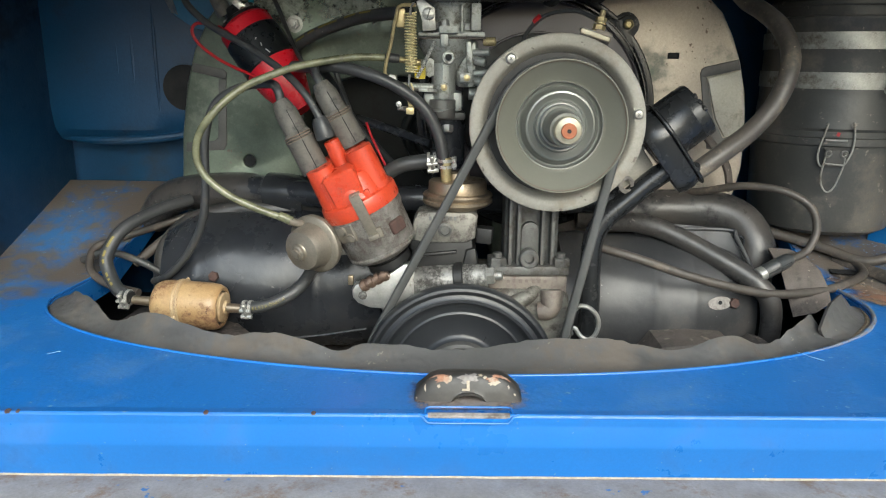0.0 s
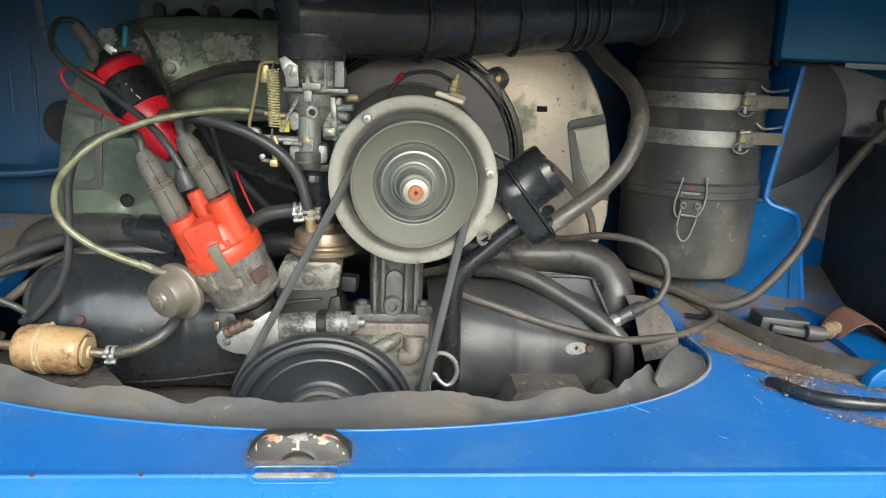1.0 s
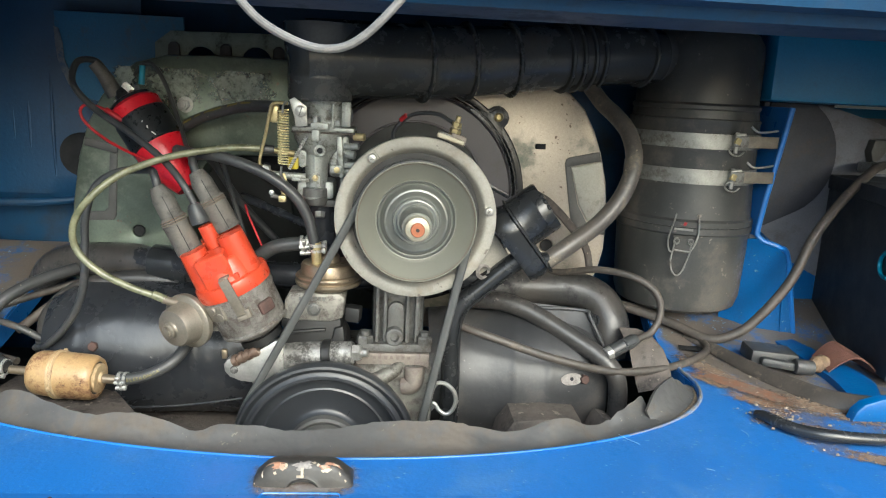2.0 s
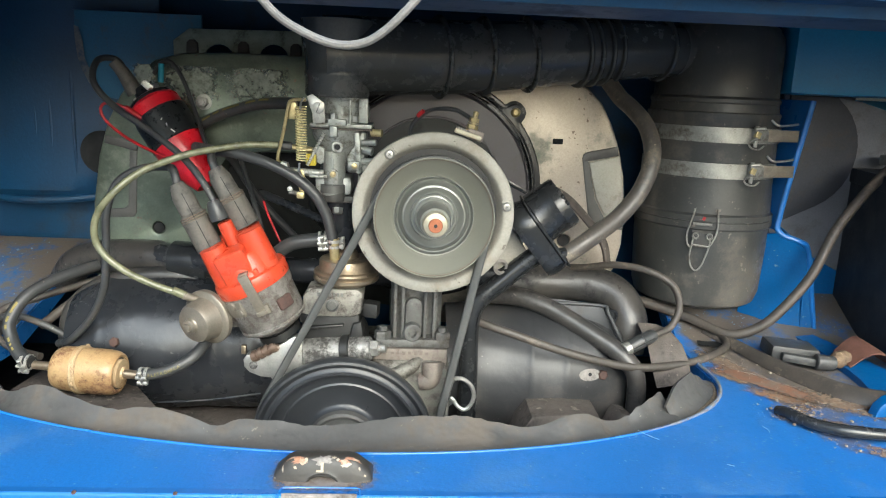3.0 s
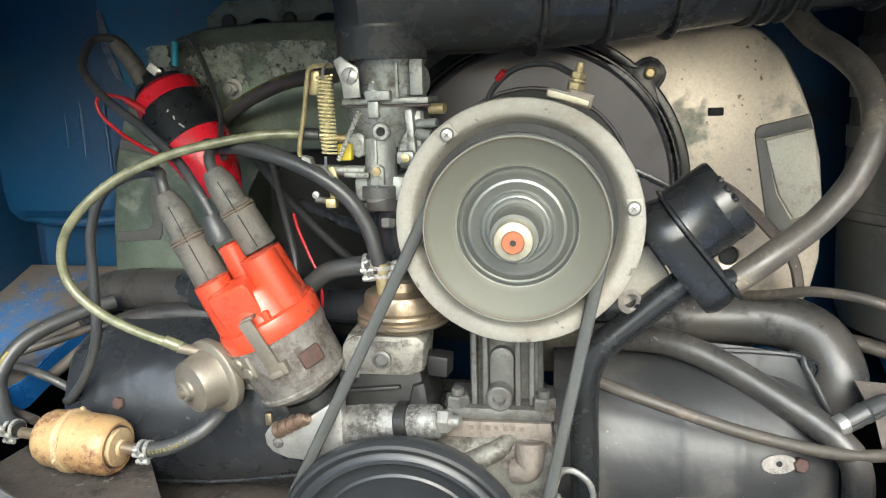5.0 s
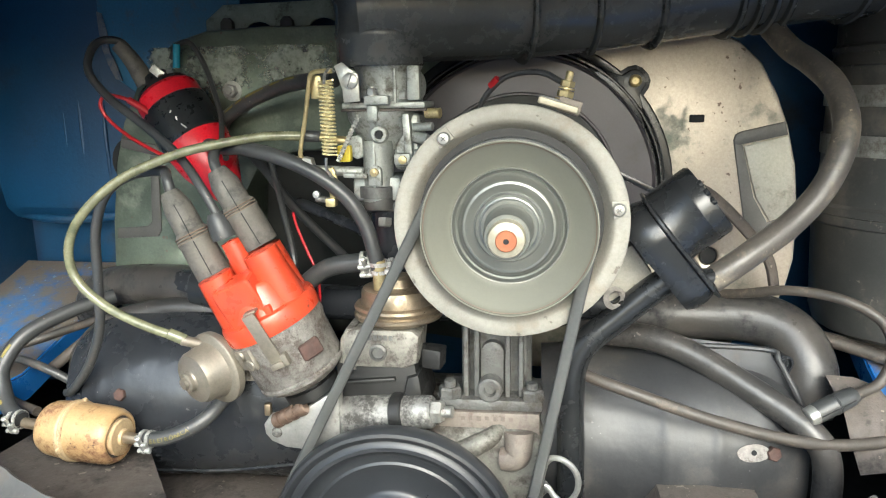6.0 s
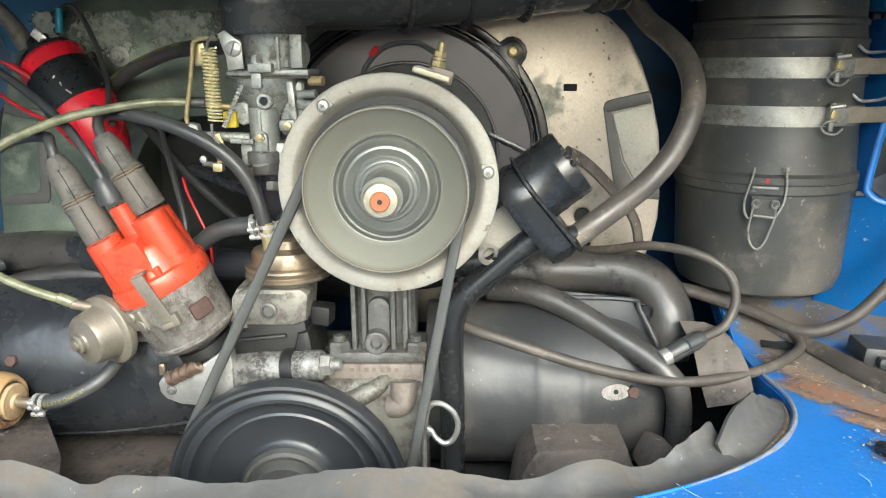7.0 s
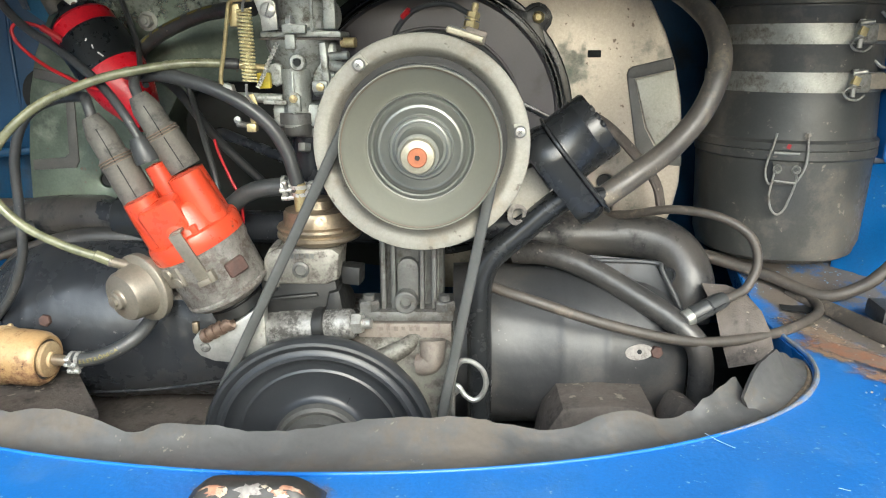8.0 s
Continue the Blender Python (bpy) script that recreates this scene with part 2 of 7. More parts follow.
def fade_edge(m, centre, half, turn=0.0, ragged=0.9):
    """Lets a thin film of grime thin out raggedly towards an oval border."""
    nt = m.node_tree
    co = nt.nodes.new("ShaderNodeTexCoord")
    sub = nt.nodes.new("ShaderNodeVectorMath")
    sub.operation = 'SUBTRACT'
    sub.inputs[1].default_value = centre
    nt.links.new(co.outputs["Object"], sub.inputs[0])
    div = nt.nodes.new("ShaderNodeVectorMath")
    div.operation = 'DIVIDE'
    div.inputs[1].default_value = half
    rot = nt.nodes.new("ShaderNodeVectorRotate")
    rot.rotation_type = 'Z_AXIS'
    rot.inputs["Angle"].default_value = radians(turn)
    nt.links.new(sub.outputs["Vector"], rot.inputs["Vector"])
    nt.links.new(rot.outputs["Vector"], div.inputs[0])
    sq = nt.nodes.new("ShaderNodeVectorMath")
    sq.operation = 'MULTIPLY'
    nt.links.new(div.outputs["Vector"], sq.inputs[0])
    nt.links.new(div.outputs["Vector"], sq.inputs[1])
    ln = nt.nodes.new("ShaderNodeVectorMath")
    ln.operation = 'LENGTH'
    nt.links.new(sq.outputs["Vector"], ln.inputs[0])
    n = nt.nodes.new("ShaderNodeTexNoise")
    n.inputs["Scale"].default_value = 160
    n.inputs["Detail"].default_value = 5
    nt.links.new(co.outputs["Object"], n.inputs["Vector"])
    ad = nt.nodes.new("ShaderNodeMath")
    ad.operation = 'MULTIPLY_ADD'
    ad.inputs[1].default_value = ragged
    nt.links.new(n.outputs["Fac"], ad.inputs[0])
    nt.links.new(ln.outputs["Value"], ad.inputs[2])
    mr = nt.nodes.new("ShaderNodeMapRange")
    mr.inputs["From Min"].default_value, mr.inputs["From Max"].default_value = 0.85, 1.4
    mr.inputs["To Min"].default_value, mr.inputs["To Max"].default_value = 0.92, 0.0
    nt.links.new(ad.outputs[0], mr.inputs["Value"])
    nt.links.new(mr.outputs["Result"], nt.nodes["Principled BSDF"].inputs["Alpha"])


fade_edge(M_HALO, (0.0008, 0.0185, 0.0), (0.0455, 0.0285, 1.0))
# Van blue darkened for shade on post and panels; the scuffs are wear.
M_BLUEPOST = mk("scuffed_blue_shaded", (0.006, 0.105, 0.33), (0.008, 0.085, 0.26), 0.42, scale=9, dirt=(0.06, 0.075, 0.09), amount=0.25, dscale=14, fleck=((0.2, 0.25, 0.3), 160, 0.72))
M_CRANK = mk("satin_black_pulley", (0.024, 0.026, 0.029), (0.032, 0.034, 0.037), 0.34, scale=14, dirt=(0.05, 0.048, 0.046), amount=0.16, dscale=20, bump=0.03, grain=0.05)
M_PAD = mk("rust_tinted_alloy", (0.21, 0.18, 0.152), (0.15, 0.13, 0.112), 0.55, 0.3, scale=60, dirt=(0.12, 0.09, 0.07), amount=0.3, dscale=60, bump=0.25, bscale=400)
M_BROWNBOLT = mk("heat_browned_steel", (0.22, 0.155, 0.115), (0.14, 0.095, 0.07), 0.38, 0.6, scale=90, dirt=(0.08, 0.05, 0.035), amount=0.3, dscale=90, bump=0.08)
M_FAN = mk("grey_black_fan_plate", (0.066, 0.061, 0.067), (0.080, 0.074, 0.079), 0.34, 0.25, scale=5, dirt=(0.075, 0.07, 0.065), amount=0.2, dscale=12, bump=0.04, grain=0.06)
M_BLOCK = mk("grey_green_case_alloy", (0.19, 0.186, 0.162), (0.125, 0.118, 0.10), 0.5, 0.35, scale=30, dirt=(0.045, 0.038, 0.03), amount=0.44, dscale=30, bump=0.25, bscale=400)
M_STAMP = mk("dull_stamped_mark", (0.145, 0.122, 0.102), (0.12, 0.10, 0.085), 0.6, 0.2, scale=60)
M_SCRATCH = mk("pale_scratch", (0.42, 0.55, 0.66), (0.30, 0.44, 0.56), 0.7, scale=60)
M_ZINC = mk("bright_zinc", (0.62, 0.61, 0.57), (0.48, 0.47, 0.43), 0.30, 0.6, scale=120, dirt=(0.18, 0.14, 0.10), amount=0.18, dscale=90, bump=0.05)
# Wall blue again, lightened for the light that reaches the beam.
M_BEAM = mk("wall_blue_lit", (0.020, 0.185, 0.36), (0.017, 0.155, 0.305), 0.42, scale=6, dirt=(0.03, 0.10, 0.19), amount=0.25, dscale=8)
M_BULKHEAD = mk("dusty_mid_blue", (0.045, 0.155, 0.27), (0.036, 0.120, 0.215), 0.5, scale=7, dirt=(0.10, 0.11, 0.12), amount=0.30, dscale=12)
M_SCUFF = mk("scuffed_primer", (0.17, 0.175, 0.18), (0.08, 0.10, 0.13), 0.7, scale=90, dirt=(0.05, 0.09, 0.15), amount=0.40, dscale=60)
M_PIERCED = mk("dusty_green_grey_sheet", (0.27, 0.31, 0.26), (0.18, 0.21, 0.175), 0.45, 0.2, scale=26, dirt=(0.06, 0.06, 0.05), amount=0.3, dscale=24)
M_WORNBEAD = mk("worn_paint_bead", (0.21, 0.20, 0.18), (0.07, 0.16, 0.33), 0.6, scale=110, dirt=(0.16, 0.13, 0.10), amount=0.35, dscale=80)
M_WIREGREY = mk("dusty_grey_cable", (0.17, 0.165, 0.158), (0.11, 0.107, 0.10), 0.5, scale=60, dirt=(0.22, 0.20, 0.18), amount=0.25, dscale=50)
M_CAKED = mk("caked_tan_dirt", (0.20, 0.15, 0.095), (0.12, 0.09, 0.06), 0.9, scale=160, dirt=(0.30, 0.24, 0.17), amount=0.35, dscale=150, bump=0.6)
# Near-black that puts the shade inside holes and below the deck into colour.
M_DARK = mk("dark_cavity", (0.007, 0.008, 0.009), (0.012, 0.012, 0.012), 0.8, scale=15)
M_REDWIRE = mk("red_wire", (0.42, 0.01, 0.015), rough=0.4, bump=0)
M_BLUEPLUG = mk("blue_connector", (0.02, 0.28, 0.42), rough=0.5, bump=0)
M_YELLOW = mk("yellow_cap", (0.70, 0.55, 0.03), rough=0.5, bump=0)
M_YELLOWINK = mk("yellow_ink", (0.24, 0.20, 0.05), rough=0.6, bump=0)
M_WHITE = mk("white_paint_mark", (0.70, 0.68, 0.62), (0.55, 0.53, 0.48), 0.6, scale=80, dirt=(0.3, 0.28, 0.25), amount=0.3, dscale=60)
M_NUT = mk("pale_nut", (0.40, 0.37, 0.28), (0.31, 0.285, 0.21), 0.4, 0.3, scale=80)
M_COPPER = mk("orange_bolt", (0.33, 0.115, 0.05), (0.27, 0.09, 0.04), 0.5, 0.2, scale=120)
M_WEB = mk("brown_webbing", (0.15, 0.065, 0.045), (0.11, 0.05, 0.035), 0.85, scale=90, bump=0.4, bscale=700)
M_BATTERY = mk("black_battery_case", (0.026, 0.032, 0.039), (0.034, 0.040, 0.048), 0.55, scale=12, dirt=(0.07, 0.068, 0.066), amount=0.18, dscale=20)
M_GROUND = mk("worn_asphalt", (0.13, 0.13, 0.128), (0.10, 0.10, 0.098), 0.9, scale=3, dirt=(0.16, 0.155, 0.145), amount=0.25, dscale=1.2, bump=0.5, bscale=90)


def graded(name, a, b, axis, lo, hi, spots, wobble=0.25, rough=0.6, metal=0.0, amount=0.22, dscale=16.0, grain=60.0, a2=None, soft=1.0, fleck=None, flare=None):
    """Two finishes that give way to one another along an axis with a ragged border, with spots on top."""
    m = mk(name, a, a2, rough, metal, scale=grain, dirt=spots, amount=amount, dscale=dscale, fleck=fleck)
    nt = m.node_tree
    bs = nt.nodes["Principled BSDF"]
    link = bs.inputs["Base Color"].links[0].from_socket
    if link.node.type == 'VECT_MATH':
        link = link.node.inputs[0].links[0].from_socket
    while link.node.inputs["A"].links[0].from_socket.node.type == 'MIX' and link.node.inputs["A"].links[0].from_socket.node.inputs["A"].is_linked:
        link = link.node.inputs["A"].links[0].from_socket
    first = link.node
    co = nt.nodes.new("ShaderNodeTexCoord")
    sep = nt.nodes.new("ShaderNodeSeparateXYZ")
    nt.links.new(co.outputs["Object"], sep.inputs[0])
    n = nt.nodes.new("ShaderNodeTexNoise")
    n.inputs["Scale"].default_value = 14
    n.inputs["Detail"].default_value = 9
    n.inputs["Roughness"].default_value = 0.68
    nt.links.new(co.outputs["Object"], n.inputs["Vector"])
    mr = nt.nodes.new("ShaderNodeMapRange")
    mr.inputs["From Min"].default_value, mr.inputs["From Max"].default_value = lo, hi
    mr.clamp = False
    along = sep.outputs["XYZ".index(axis)]
    if flare:
        for start, width, amount_ in flare:
            bend = nt.nodes.new("ShaderNodeMapRange")
            bend.inputs["From Min"].default_value, bend.inputs["From Max"].default_value = start, start + width
            bend.inputs["To Max"].default_value = amount_
            nt.links.new(sep.outputs["X"], bend.inputs["Value"])
            tot = nt.nodes.new("ShaderNodeMath")
            nt.links.new(along, tot.inputs[0])
            nt.links.new(bend.outputs["Result"], tot.inputs[1])
            along = tot.outputs[0]
    nt.links.new(along, mr.inputs["Value"])
    nz = nt.nodes.new("ShaderNodeMath")
    nz.operation = 'MULTIPLY_ADD'
    nz.inputs[1].default_value = wobble * 8
    nz.inputs[2].default_value = -wobble * 4
    nt.links.new(n.outputs["Fac"], nz.inputs[0])
    ad = nt.nodes.new("ShaderNodeMath")
    ad.operation = 'ADD'
    nt.links.new(mr.outputs["Result"], ad.inputs[0])
    nt.links.new(nz.outputs[0], ad.inputs[1])
    rg = nt.nodes.new("ShaderNodeMapRange")
    rg.inputs["From Min"].default_value, rg.inputs["From Max"].default_value = 0.5 - 0.5 * soft, 0.5 + 0.5 * soft
    nt.links.new(ad.outputs[0], rg.inputs["Value"])
    x = nt.nodes.new("ShaderNodeMix")
    x.data_type = 'RGBA'
    nt.links.new(rg.outputs["Result"], x.inputs["Factor"])
    nt.links.new(first.inputs["A"].links[0].from_socket, x.inputs["A"])
    x.inputs["B"].default_value = (*b, 1)
    nt.links.new(x.outputs["Result"], first.inputs["A"])
    return m


# Pale mottle and spots: uneven finish, plus caught daylight put into the colour.
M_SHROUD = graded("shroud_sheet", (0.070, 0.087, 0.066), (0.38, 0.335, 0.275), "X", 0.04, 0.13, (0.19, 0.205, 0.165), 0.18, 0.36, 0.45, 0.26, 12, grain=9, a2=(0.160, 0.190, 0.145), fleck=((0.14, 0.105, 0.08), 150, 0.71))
M_DECK = graded("deck_paint", BLUE, (0.135, 0.115, 0.096), "Y", 0.225, 0.325, (0.040, 0.155, 0.40), 0.55, 0.36, 0.0, 0.36, 9, 5, (0.030, 0.14, 0.415), soft=0.7, fleck=((0.20, 0.34, 0.50), 230, 0.70), flare=((0.33, 0.10, -0.09), (0.437, 0.05, 0.29), (-0.34, -0.18, 0.13)))

# ---- mesh helpers ----


def thing(name, at, label, category, group="", kind=""):
    ob = new(name)
    ob.location = at
    ob.empty_display_size = 0.02
    return tagged(ob, label, category, group, kind)


def part(name, bm, material, parent=None, label="", sharp=35, at=None):
    """Links a bmesh, made in world coordinates, as one mesh under a thing or a part."""
    bmesh.ops.recalc_face_normals(bm, faces=bm.faces[:])
    for f in bm.faces:
        f.smooth = True
    me = bpy.data.meshes.new(name)
    bm.to_mesh(me)
    bm.free()
    me.set_sharp_from_angle(angle=radians(sharp))
    me.materials.append(material)
    root = parent
    while root is not None and root.parent is not None:
        root = root.parent
    base = Vector(root.location) if root is not None else Vector(at or (0, 0, 0))
    me.transform(Matrix.Translation(-base))
    ob = new(name, me)
    if parent is not None:
        ob.parent = parent
    else:
        ob.location = base
    return tagged(ob, label) if label else ob


def solid(name, bm, material, at, label, category, group="", kind="", sharp=35):
    """A thing of one mesh."""
    return tagged(part(name, bm, material, None, "", sharp, at), label, category, group, kind)


def frame_of(axis):
    a = Vector(axis).normalized()
    s = a.orthogonal().normalized()
    return s, a.cross(s), a


def lathe(profile, origin, axis, seg=48, bm=None, start=0.0, sweep_angle=360.0):
    """Turns (radius, height) pairs about an axis."""
    bm = bm or bmesh.new()
    s, t, a = frame_of(axis)
    o = Vector(origin)
    full = sweep_angle >= 360
    cols = []
    count = seg if full else seg + 1
    for i in range(count):
        ang = radians(start + sweep_angle * i / seg)
        d = s * math.cos(ang) + t * math.sin(ang)
        cols.append([bm.verts.new(o + d * max(r, 1e-5) + a * h) for r, h in profile])
    for i in range(seg):
        p, q = cols[i], cols[(i + 1) % count]
        for j in range(len(profile) - 1):
            bm.faces.new((p[j], q[j], q[j + 1], p[j + 1]))
    return bm


def rod(p, q, r, r2=None, seg=20, bm=None, ch=0.0):
    """A round bar from p to q with closed, slightly chamfered ends."""
    p, q = Vector(p), Vector(q)
    n = (q - p).length
    r2 = r if r2 is None else r2
    c = ch or min(r, r2, n) * 0.12
    return lathe([(0, 0), (r - c, 0), (r, c), (r2, n - c), (r2 - c, n), (0, n)], p, q - p, seg, bm)


def smooth_path(pts, sub=8):
    P = [Vector(p) for p in pts]
    P = [P[0] * 2 - P[1]] + P + [P[-1] * 2 - P[-2]]
    out = []
    for i in range(1, len(P) - 2):
        a, b, c, d = P[i - 1:i + 3]
        for k in range(sub):
            t = k / sub
            out.append(0.5 * (2 * b + (c - a) * t + (2 * a - 5 * b + 4 * c - d) * t * t + (3 * b - a - 3 * c + d) * t ** 3))
    out.append(P[-2])
    return out


def sweep(pts, r, seg=12, sub=8, bm=None, flat=1.0, wobble=0.0):
    """A tube along a smooth line through pts; r is a radius or a function of 0..1."""
    bm = bm or bmesh.new()
    line = smooth_path(pts, sub) if sub > 1 else [Vector(p) for p in pts]
    n = len(line)
    rings = []
    tan = (line[1] - line[0]).normalized()
    s = tan.orthogonal().normalized()
    for i, p in enumerate(line):
        tan = (line[min(i + 1, n - 1)] - line[max(i - 1, 0)]).normalized()
        s = (s - tan * s.dot(tan)).normalized()
        t = tan.cross(s)
        rad = r(i / (n - 1)) if callable(r) else r
        if wobble:
            rad *= 1 + wobble * noise.noise(p * 60)
        rings.append([bm.verts.new(p + (s * math.cos(2 * math.pi * k / seg) + t * flat * math.sin(2 * math.pi * k / seg)) * rad) for k in range(seg)])
    for a, b in zip(rings, rings[1:]):
        for k in range(seg):
            bm.faces.new((a[k], a[(k + 1) % seg], b[(k + 1) % seg], b[k]))
    bm.faces.new(rings[0][::-1])
    bm.faces.new(rings[-1])
    return bm


def box(centre, size, turn=None, bevel=0.002, bm=None, seg=2):
    """A bevelled block; turn: a rotation matrix or Euler degrees."""
    b = bmesh.new()
    bmesh.ops.create_cube(b, size=1.0)
    bmesh.ops.scale(b, vec=Vector(size), verts=b.verts)
    if bevel:
        bmesh.ops.bevel(b, geom=b.edges[:], offset=min(bevel, min(size) * 0.45), segments=seg, affect='EDGES', profile=0.6)
    m = Matrix.Translation(centre) @ (turn if isinstance(turn, Matrix) else pose(0, 0, 0, *(turn or (0, 0, 0))))
    bmesh.ops.transform(b, matrix=m, verts=b.verts)
    return merge(bm, b)


def merge(bm, b):
    if bm is None:
        return b
    me = bpy.data.meshes.new("tmp")
    b.to_mesh(me)
    b.free()
    bm.from_mesh(me)
    bpy.data.meshes.remove(me)
    return bm


def slab(outline, y, depth, bevel=0.002, bm=None, holes=(), turn=None):
    """An outline in x and z, extruded from y to y + depth (or laid by the matrix turn), with round holes (x, z, radius)."""
    b = bmesh.new()
    loop = [b.verts.new((x, 0, z)) for x, z in outline]
    edges = [b.edges.new((loop[i], loop[(i + 1) % len(loop)])) for i in range(len(loop))]
    for hx, hz, hr in holes:
        ring = [b.verts.new((hx + hr * math.cos(2 * math.pi * k / 20), 0, hz + hr * math.sin(2 * math.pi * k / 20))) for k in range(20)]
        edges += [b.edges.new((ring[k], ring[(k + 1) % 20])) for k in range(20)]
    bmesh.ops.triangle_fill(b, edges=edges, use_beauty=True)
    front = b.faces[:]
    ext = bmesh.ops.extrude_face_region(b, geom=front)
    bmesh.ops.translate(b, vec=(0, depth, 0), verts=[v for v in ext["geom"] if isinstance(v, bmesh.types.BMVert)])
    bmesh.ops.recalc_face_normals(b, faces=b.faces[:])
    if bevel:
        rim = [e for e in b.edges if len(e.link_faces) == 2 and e.calc_face_angle(0) > 0.9 and abs(e.verts[0].co.y) < 1e-6 and abs(e.verts[1].co.y) < 1e-6]
        bmesh.ops.bevel(b, geom=rim, offset=bevel, segments=2, affect='EDGES', profile=0.5, clamp_overlap=True)
    bmesh.ops.transform(b, matrix=turn if turn is not None else Matrix.Translation((0, y, 0)), verts=b.verts)
    return merge(bm, b)


def hexbolt(at, axis, r=0.006, h=0.005, stud=0.0, bm=None):
    bm = lathe([(0, 0), (r, 0), (r, h * 0.8), (r * 0.85, h), (0, h)], at, axis, 6, bm)
    if stud:
        rod(Vector(at) + Vector(axis).normalized() * h * 0.9, Vector(at) + Vector(axis).normalized() * (h + stud), r * 0.5, seg=12, bm=bm)
    return bm


def screw(name, at, axis, r, parent, material, label=""):
    """A domed cross-head screw."""
    ob = part(name, lathe([(r, 0), (r, r * 0.25), (r * 0.75, r * 0.5), (0, r * 0.6)], at, axis, 20), material, parent, label)
    s, t, a = frame_of(axis)
    b = None
    for d in (s, t):
        m = Matrix((d, a.cross(d), a)).transposed().to_4x4()
        b = box(Vector(at) + a * r * 0.57, (r * 0.85, r * 0.15, r * 0.1), m, 0.0, b)
    part("cross_slot", b, M_STAND, ob)
    return ob


def loft(rows, bm=None, close=False):
    bm = bm or bmesh.new()
    V = [[bm.verts.new(p) for p in row] for row in rows]
    for a, b in zip(V, V[1:]):
        for k in range(len(a) - (0 if close else 1)):
            q = (k + 1) % len(a)
            bm.faces.new((a[k], a[q], b[q], b[k]))
    return bm


def sheet(rows, thick, bm=None):
    """A lofted sheet given thickness."""
    b = loft(rows)
    bmesh.ops.recalc_face_normals(b, faces=b.faces[:])
    bmesh.ops.solidify(b, geom=b.faces[:], thickness=thick)
    return merge(bm, b)


def arc(c, r, a0, a1, n):
    return [(c[0] + r * math.cos(radians(a0 + (a1 - a0) * k / n)), c[1] + r * math.sin(radians(a0 + (a1 - a0) * k / n))) for k in range(n + 1)]

# ---- the engine bay ----
DECK_Z = 0.660


def deck_z(y):
    return DECK_Z + max(0.0, y - 0.81) * 0.33


def opening_front(u):
    """The front rim of the deck's opening, u from -1 to 1."""
    if u > 0:
        return 0.022 + 0.410 * u, 0.700 - 0.190 * max(0.0, 1 - u ** 2.2) ** 0.5
    return 0.022 + 0.424 * u, 0.700 - 0.190 * max(0.0, 1 - abs(u) ** 1.7) ** 0.5


rim = [(-0.385 - 0.014 * k / 6, 1.02 - 0.32 * k / 6) for k in range(6)]
US = [math.sin(radians(-90 + 180 * k / 60)) for k in range(61)]
rim += [opening_front(u) for u in US]
rim += [(0.427 + 0.030 * (k / 6) ** 1.6, 0.70 + 0.32 * k / 6) for k in range(1, 7)]
outer = [(-0.54, 1.02 - 0.575 * k / 6) for k in range(6)]
outer += [(-0.54 + (u + 1) / 2 * 1.50, 0.445) for u in [-1 + 2 * k / 60 for k in range(61)]]
outer += [(0.96, 0.445 + 0.575 * k / 6) for k in range(1, 7)]
deck_rows = []
for k in range(15):
    f = k / 14
    row = []
    for (ax, ay), (bx, by) in zip(rim, outer):
        x, y = ax + (bx - ax) * f, ay + (by - ay) * f
        row.append((x, y, deck_z(y) + 0.0012 * noise.noise(Vector((x * 6, y * 6, 0)))))
    deck_rows.append(row)
b = sheet(deck_rows, 0.003)
floor = solid("floor", b, M_DECK, (0, 0.5, DECK_Z), "blue painted engine bay deck, dusty brown towards the back, with scratches", "deck", kind="structure")
# turned-up bead round the opening
b = sweep([(x, y, deck_z(y) + 0.0008) for x, y in rim[3:-3]], 0.0012, seg=8, sub=1)
solid("trim", b, M_BLUE, (0, 0.6, DECK_Z), "rounded blue bead round the rim of the engine opening", "trim", kind="structure")

b = sweep([(x + 0.001, y, deck_z(y) + 0.0012) for x, y in rim[-22:-5]], lambda f: 0.0007 + 0.0014 * min(1.0, f * 2.5), seg=8, sub=3, wobble=0.3)
part("worn_bead", b, M_WORNBEAD, floor, "pale worn bead where the paint has gone")

# folded edge of the opening below the rim
for side_pts in (rim[:9], rim[-14:]):
    b = sheet([[(x, y, deck_z(y) - 0.0012), (x + 0.0006, y, deck_z(y) - 0.010), (x + 0.001, y + 0.001, deck_z(y) - 0.026)] for x, y in side_pts], 0.002)
    solid("trim_rim", b, M_BLUE, (0, 0.8, DECK_Z - 0.02), "blue folded edge of the deck opening", "trim", kind="structure")

# apron below the deck's front edge
APRON = [(0.452, 0.6605), (0.4446, 0.6612), (0.4438, 0.6619), (0.4428, 0.6621), (0.4418, 0.6614), (0.4413, 0.6600), (0.4412, 0.6545), (0.4411, 0.6530), (0.4408, 0.6515), (0.4396, 0.6400), (0.4394, 0.6385), (0.4395, 0.6370), (0.4399, 0.6350), (0.4420, 0.6235), (0.4440, 0.6130), (0.4442, 0.6115)]
xs = [-0.62 + 1.6 * k / 40 for k in range(41)]
b = sheet([[(x, y, z) for y, z in APRON] for x in xs], 0.002)
solid("trim", b, M_BLUE, (0, 0.43, 0.64), "glossy blue rear apron with a creased upper edge and rust chips", "apron", kind="structure", sharp=14)
b = sheet([[(x, y, z + 0.0008 * noise.noise(Vector((x * 40, y * 9, 0)))) for y, z in ((0.4450, 0.6112), (0.432, 0.6128), (0.415, 0.6132), (0.400, 0.612), (0.394, 0.604), (0.394, 0.56))] for x in [-0.62 + 1.6 * k / 120 for k in range(121)]], 0.003)
